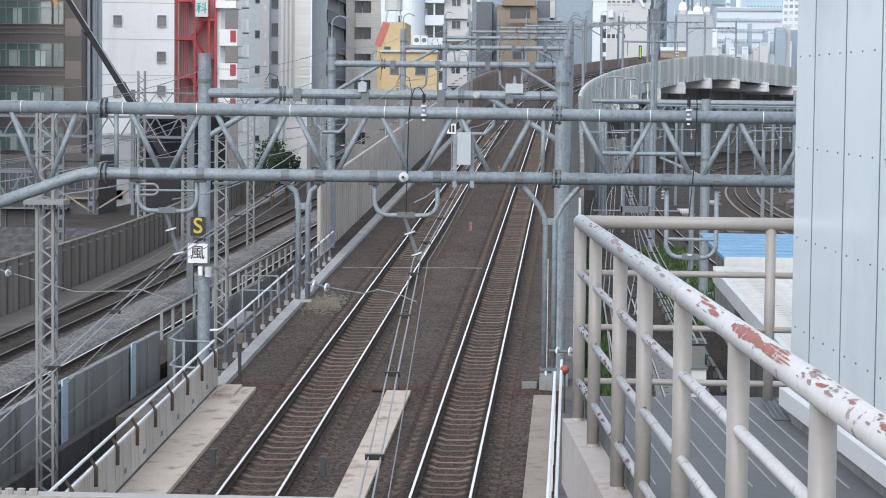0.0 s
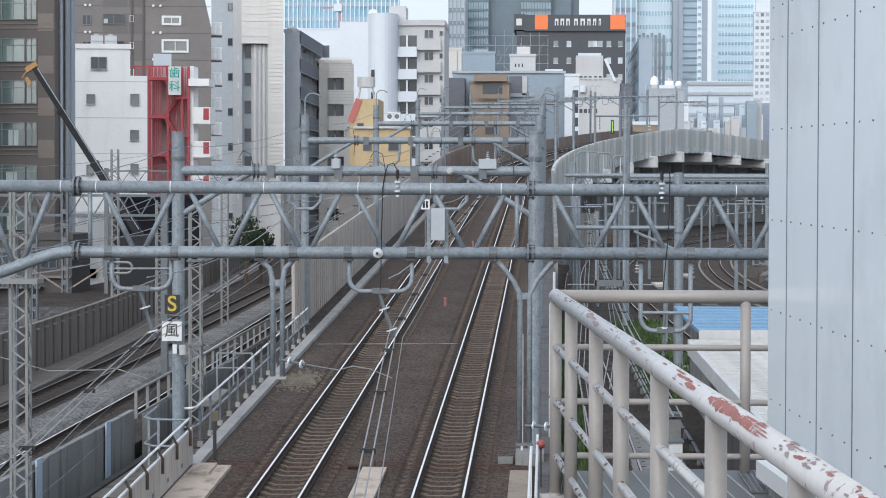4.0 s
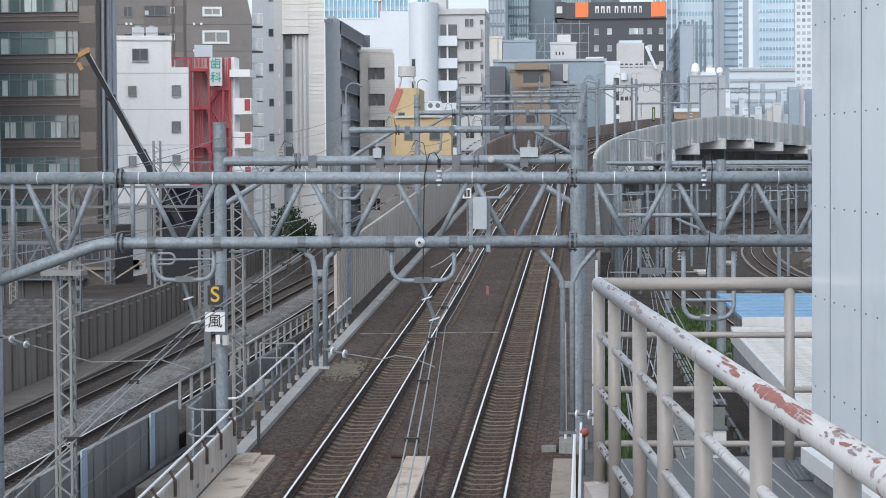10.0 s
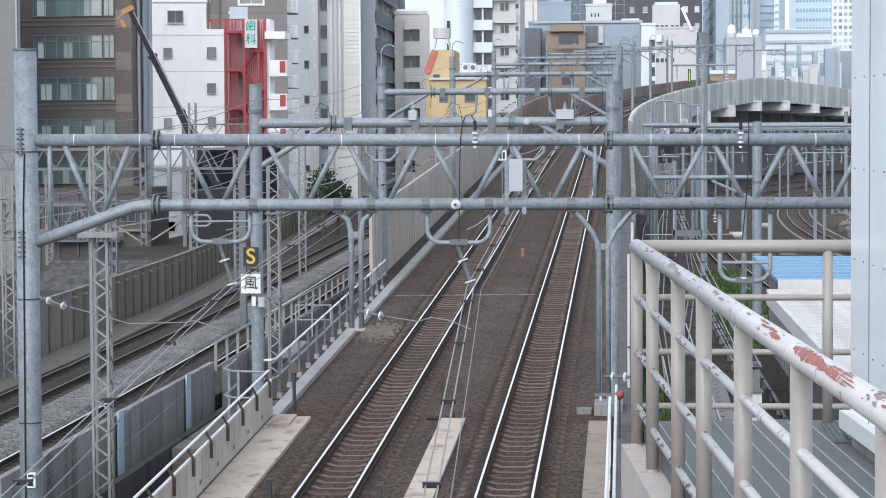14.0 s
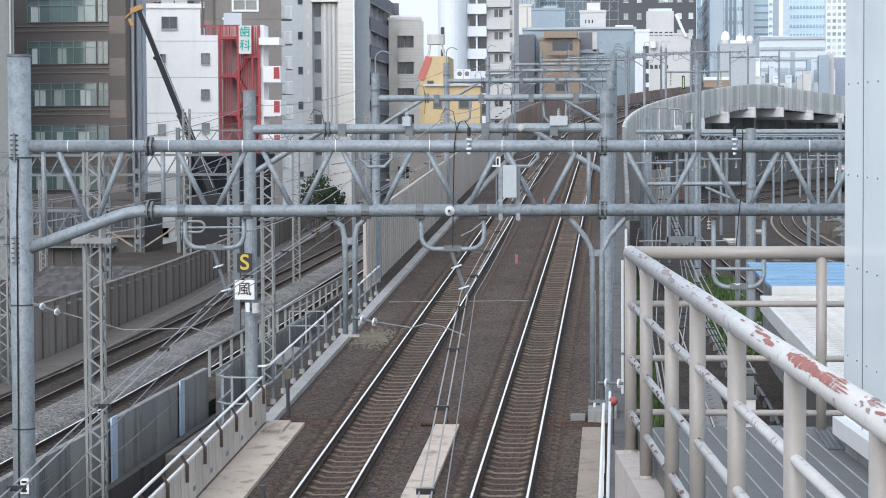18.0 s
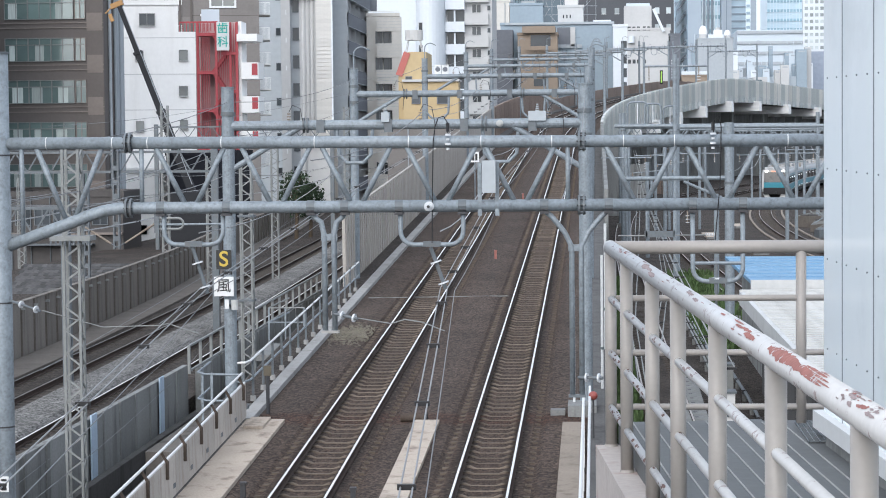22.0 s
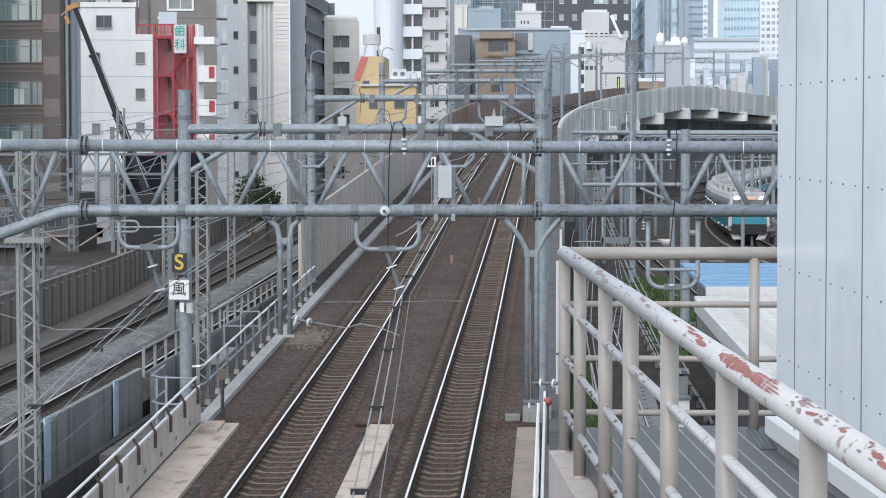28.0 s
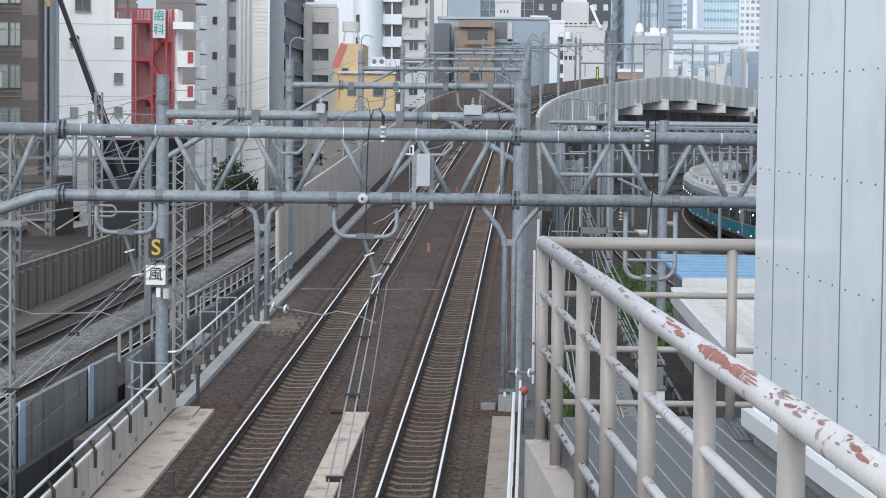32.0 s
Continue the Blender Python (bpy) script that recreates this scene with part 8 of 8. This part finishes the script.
# heap of equipment and materials beyond the train's curve
for k in range(60):
    y = random.uniform(122, 190)
    x = 14.1 + max(0.0, 150 - y) ** 2 * 0.0022 + max(0.0, y - 160) * 0.03 + random.uniform(2.3, 5.2)
    s = random.uniform(0.25, 0.8)
    q = thing("stacked_material", "grey sheeted equipment stacked beside the curve", "equipment", "stacked equipment", at=(x, y, LOW - 0.18))
    q.rotation_euler = (0, 0, random.uniform(-1.4, 1.4))
    hh = random.uniform(0.3, 1.0)
    part("crate", boxm(-s, s, -0.6, 0.6, 0, hh), random.choice((CONCRETE, DUSTY, STEEL_OLD, CONCRETE_DARK, DUSTY)), q)
    part("cover", boxm(-s * 0.8, s * 0.7, -0.4, 0.5, hh, hh + 0.12), random.choice((STEEL_PALE, CONCRETE_DARK, STEEL)), q)
    part("stay", barm((-s, -0.5, hh), (s * 0.6, 0.6, hh + random.uniform(0.2, 0.9)), 0.07), random.choice((STEEL_PALE, STEEL)), q)
for x, y, w_, d_ in ((11.3, 183, 1.3, 7), (10.2, 140, 1.0, 3), (3.9, 150, 0.8, 8), (8.4, 165, 0.9, 9)):
    q = thing("crossing_slab", "pale concrete slab between the low tracks", "slab", "low slabs", at=(x, y, LOW - 0.17))
    part("slab", boxm(-w_ / 2, w_ / 2, -d_ / 2, d_ / 2, 0, 0.12), CREAM, q)
    part("lip", boxm(-w_ / 2, w_ / 2, -d_ / 2 - 0.06, -d_ / 2, 0, 0.16), CONCRETE, q)
kb = bmesh.new()
sweep(kb, [(x - 1.45, y, LOW - 0.18, h) for x, y, z, h in TRAIN_WAY if y < 260], [(-0.09, 0), (0.09, 0), (0.09, 0.1), (-0.09, 0.1)])
sweep(kb, [(x + 1.6, y, LOW - 0.18, h) for x, y, z, h in TRAIN_WAY if y < 260], [(-0.09, 0), (0.09, 0), (0.09, 0.1), (-0.09, 0.1)])
tagged(part("cable_duct", kb, STAINED), "pale concrete duct along the curved track", "duct", kind="structure")
pier = tagged(part("platform_pier", boxm(-1.12, -0.36, 3.0, 4.06, -0.6, 8.36), CONCRETE), "concrete pier that carries the camera platform ledge", "pier", kind="structure")
plat = tagged(part("platform_floor", boxm(-4.0, 0.24, -9.0, 2.98, FL - 0.35, FL - 0.02), FLOOR_GREY), "grey sheet floor of the viewing platform", "floor", kind="structure")
# cream ledge with bolt heads just below the camera
lg = thing("bolted_ledge", "cream steel ledge with rows of bolt heads", "ledge")
ly = 4.0
part("plate", boxm(-1.097, -0.381, ly, ly + 0.05, 8.480 - 0.12, 8.480), PIPE_PAINT, lg)
for k in range(6):
    for j in range(1):
        part("bolt_head", tubem([(-1.097 + 0.01 + 0.023 * k, ly + 0.012 + 0.06 * j, 8.480), (-1.097 + 0.01 + 0.023 * k, ly + 0.012 + 0.06 * j, 8.480 + 0.011)], 0.0085, 6), PIPE_PAINT, lg)


# ---- the train ----
T_BODY = mat("brushed_steel_body", (0.3, 0.31, 0.32), 0.4, 0.4, 0.06, 5, 0.5)
T_TEAL = mat("sky_teal_stripe", (0.012, 0.165, 0.22), 0.45, 0, 0.06, 5, 0.5)
T_ROOF = mat("pale_dusty_roof", (0.33, 0.33, 0.325), 0.7, 0, 0.2, 3, 0.5, 0, (0.28, 0.27, 0.26), 0.6)
T_GRILLE = mat("dusty_roof_grille", (0.19, 0.19, 0.185), 0.8, 0, 0.25, 6, 1.0)
T_BLACK = mat("black_cab_glass", (0.012, 0.014, 0.016), 0.1, 0, 0.05)
T_WHITE = mat("white_cab_edge", (0.36, 0.37, 0.37), 0.45, 0, 0.04)
T_UNDER = mat("dark_underframe", (0.03, 0.03, 0.032), 0.7, 0.1, 0.2)
HEADLIGHT = lit("headlamp_glow", (1.0, 0.98, 0.92), 16.0)
SIGNLIGHT = lit("destination_glow", (0.6, 0.3, 0.2), 0.5)
SALOON = lit("saloon_lamp_glow", (0.95, 0.97, 1.0), 3.0)


def car_profile():
    w = 1.475
    return [(-w + 0.1, 0.95), (-w, 1.2), (-w, 2.9), (-w + 0.06, 3.25), (-w + 0.3, 3.5), (-0.6, 3.62), (0.6, 3.62), (w - 0.3, 3.5), (w - 0.06, 3.25), (w, 2.9), (w, 1.2), (w - 0.1, 0.95)]


def car(front):
    """A commuter railcar, y ahead, on the rail tops at z = 0."""
    c = thing("rail_car", "steel commuter rail car with a sky-teal stripe" + (" and a black-glazed cab" if front else ""), "train car", "train cars")
    L = 9.75
    bm = bmesh.new()
    pr = car_profile()
    ends = (-L, L if not front else L - 0.35)
    sweep(bm, [(0, ends[0], 0, 0), (0, ends[1], 0, 0)], pr)
    bmesh.ops.recalc_face_normals(bm, faces=bm.faces)
    part("body", bm, T_BODY, c)
    part("roof", sweep(bmesh.new(), [(0, -L + 0.05, 0, 0), (0, ends[1] - 0.05, 0, 0)], [(-1.3, 3.44), (-1.18, 3.535), (-0.6, 3.64), (0.6, 3.64), (1.18, 3.535), (1.3, 3.44)]), T_ROOF, c)
    for y in (-6.0, 0.5, 6.2):
        u = part("roof_unit", boxm(-0.9, 0.9, y - 1.6, y + 1.6, 3.6, 3.92), T_ROOF, c, "pale roof cooling unit")
        part("unit_grille", boxm(-0.6, 0.6, y - 1.2, y + 1.2, 3.92, 3.94), T_GRILLE, u)
    for s in (-1, 1):
        x = s * 1.478
        part("lower_stripe", boxm(min(x, x + s * 0.006), max(x, x + s * 0.006), -L + 0.02, ends[1] - 0.02, 1.15, 1.78), T_TEAL, c)
        part("upper_stripe", boxm(min(x, x + s * 0.006), max(x, x + s * 0.006), -L + 0.02, ends[1] - 0.02, 2.78, 2.9), T_TEAL, c)
        part("window_band", boxm(min(x, x + s * 0.004), max(x, x + s * 0.004), -L + 0.5, ends[1] - 1.4, 1.85, 2.7), T_BLACK, c)
        for y in (-7.6, -2.6, 2.4, 7.2 if not front else 6.6):
            d = part("door", boxm(min(x, x + s * 0.012), max(x, x + s * 0.012), y - 0.65, y + 0.65, 1.1, 2.95), T_BODY, c, "steel sliding door")
            part("door_stripe", boxm(min(x, x + s * 0.017), max(x, x + s * 0.017), y - 0.65, y + 0.65, 1.15, 1.78), T_TEAL, d)
            for e in (-0.33, 0.33):
                part("door_glass", boxm(min(x, x + s * 0.018), max(x, x + s * 0.018), y + e - 0.24, y + e + 0.24, 1.85, 2.65), T_BLACK, d)
            part("saloon_lamp", boxm(min(x, x + s * 0.014), max(x, x + s * 0.014), y + 1.3, y + 1.6, 2.42, 2.52), SALOON, c)
            part("step_lamp", boxm(min(x, x + s * 0.014), max(x, x + s * 0.014), y + 0.9, y + 1.05, 1.14, 1.22), SALOON, c)
    part("underframe", boxm(-1.2, 1.2, -L + 0.3, ends[1] - 0.4, 0.55, 0.97), T_UNDER, c)
    for y in (-6.9, 6.9):
        b = part("bogie", boxm(-0.95, 0.95, y - 1.5, y + 1.5, 0.35, 0.75), T_UNDER, c)
        for e in (-1.05, 1.05):
            part("wheelset", tubem([(-0.65, y + e, 0.43), (0.65, y + e, 0.43)], 0.43, 16), T_UNDER, b)
    if front:
        # cab: dark nose, teal apron, raked glass mask, lamps under a rounded brow, white edges and skirt
        def slab(sec, half, material, name, parent, label=""):
            m = bmesh.new()
            a = [m.verts.new((-half, y, z)) for y, z in sec]
            b = [m.verts.new((half, y, z)) for y, z in sec]
            m.faces.new(a)
            m.faces.new(b[::-1])
            for i in range(len(sec)):
                j = (i + 1) % len(sec)
                m.faces.new((a[i], b[i], b[j], a[j]))
            bmesh.ops.recalc_face_normals(m, faces=m.faces)
            return part(name, m, material, parent, label)
        cab = slab([(L - 0.36, 2.05), (L - 0.02, 2.05), (L - 0.2, 3.16), (L - 0.36, 3.2)], 1.2, T_BLACK, "cab_mask", c, "black glazed cab front")
        slab([(L - 0.36, 1.45), (L + 0.02, 1.45), (L - 0.01, 2.05), (L - 0.36, 2.05)], 1.2, T_TEAL, "apron", cab, "sky-teal apron")
        slab([(L - 0.4, 0.7), (L - 0.04, 0.72), (L + 0.02, 1.45), (L - 0.4, 1.45)], 1.26, T_UNDER, "nose", cab, "dark cab nose")
        slab([(L - 1.5, 3.4), (L - 0.2, 3.18), (L - 0.24, 3.42), (L - 0.5, 3.62), (L - 1.0, 3.74), (L - 1.5, 3.76)], 1.16, T_ROOF, "roof_brow", cab)
        for s in (-1, 1):
            part("cab_edge", barm((s * 1.36, L - 0.1, 1.3), (s * 1.26, L - 0.34, 3.46), 0.2, 0.34), T_WHITE, cab, "white cab edge")
            part("headlamp", boxm(s * 0.92 - 0.14, s * 0.92 + 0.14, L - 0.26, L - 0.16, 3.24, 3.4), HEADLIGHT, cab, "glowing headlamp")
            sk = bmesh.new()
            q = [sk.verts.new(p) for p in ((s * 0.5, L - 0.2, 0.34), (s * 1.12, L - 0.2, 0.36), (s * 1.34, L - 0.25, 0.78), (s * 0.72, L - 0.2, 0.74))]
            e = [sk.verts.new(v.co + Vector((0, -0.08, 0))) for v in q]
            sk.faces.new(q)
            sk.faces.new(e[::-1])
            for i in range(4):
                sk.faces.new((q[i], e[i], e[(i + 1) % 4], q[(i + 1) % 4]))
            bmesh.ops.recalc_face_normals(sk, faces=sk.faces)
            part("skirt_plate", sk, T_WHITE, cab, "white skirt plate")
        part("destination", boxm(-0.45, 0.45, L - 0.25, L - 0.17, 3.22, 3.38), SIGNLIGHT, cab, "lit destination display")
        part("wiper", barm((-0.1, L - 0.03, 2.12), (0.5, L - 0.06, 2.7), 0.03), T_UNDER, cab)
        part("coupler", boxm(-0.2, 0.2, L - 0.3, L + 0.25, 0.75, 1.02), T_UNDER, cab)
    else:
        part("gangway", boxm(-0.6, 0.6, L, L + 0.24, 1.0, 3.1), T_UNDER, c, "dark gangway bellows")
    return c


lead = car(True)
mid = car(False)
cars = [lead, mid] + [copy_thing(mid, Matrix.Identity(4)) for k in range(8)]

# ---- movement ----
LENGTHS = [0.0]
for a_, b_ in zip(TRAIN_WAY, TRAIN_WAY[1:]):
    LENGTHS.append(LENGTHS[-1] + math.hypot(b_[0] - a_[0], b_[1] - a_[1]))


def on_way(s):
    """Place on the train's track at s metres from its near end."""
    s = min(max(s, 0.0), LENGTHS[-1] - 0.01)
    i = int(np.searchsorted(LENGTHS, s, side="right")) - 1
    a, b = TRAIN_WAY[i], TRAIN_WAY[i + 1]
    t = (s - LENGTHS[i]) / (LENGTHS[i + 1] - LENGTHS[i])
    return Vector((a[0] + (b[0] - a[0]) * t, a[1] + (b[1] - a[1]) * t, LOW))


def s_at(y):
    for i, p in enumerate(TRAIN_WAY):
        if p[1] >= y:
            return LENGTHS[i] + (y - p[1])
    return LENGTHS[-1]


FRONT = ((0.0, 640.0), (18.0, 330.0), (19.0, 312.0), (20.0, 291.0), (21.0, 270.0), (22.0, 251.0), (23.0, 234.0), (24.0, 218.0), (25.0, 204.0), (26.5, 182.0), (28.5, 151.0), (29.0, 143.0), (30.0, 127.0), (32.0, 97.0))


BOOM = ((0.0, 32.4), (4.0, 32.4), (7.0, 31.2), (9.0, 29.3), (11.0, 28.5), (13.0, 27.2), (15.0, 25.2), (17.0, 22.8), (20.0, 20.6), (23.0, 20.9), (26.0, 20.9), (29.0, 21.2), (32.0, 20.4))


def motions():
    walk(crane_boom, [(t, pose(0, 0, crane_boom.location.z, 0, -a, 0)) for t, a in BOOM])
    times = [k * 1.0 for k in range(33)]
    ts, ss = [f[0] for f in FRONT], [s_at(f[1]) for f in FRONT]
    for i, c in enumerate(cars):
        rows = []
        for t in times:
            s = float(np.interp(t, ts, ss)) + 10.0 + 20.0 * i
            a, b = on_way(s - 6.9), on_way(s + 6.9)
            d = a - b
            rows.append((t, Matrix.LocRotScale((a + b) / 2, Euler((0, 0, math.atan2(-d.x, d.y))), None)))
        walk(c, rows)


motions()
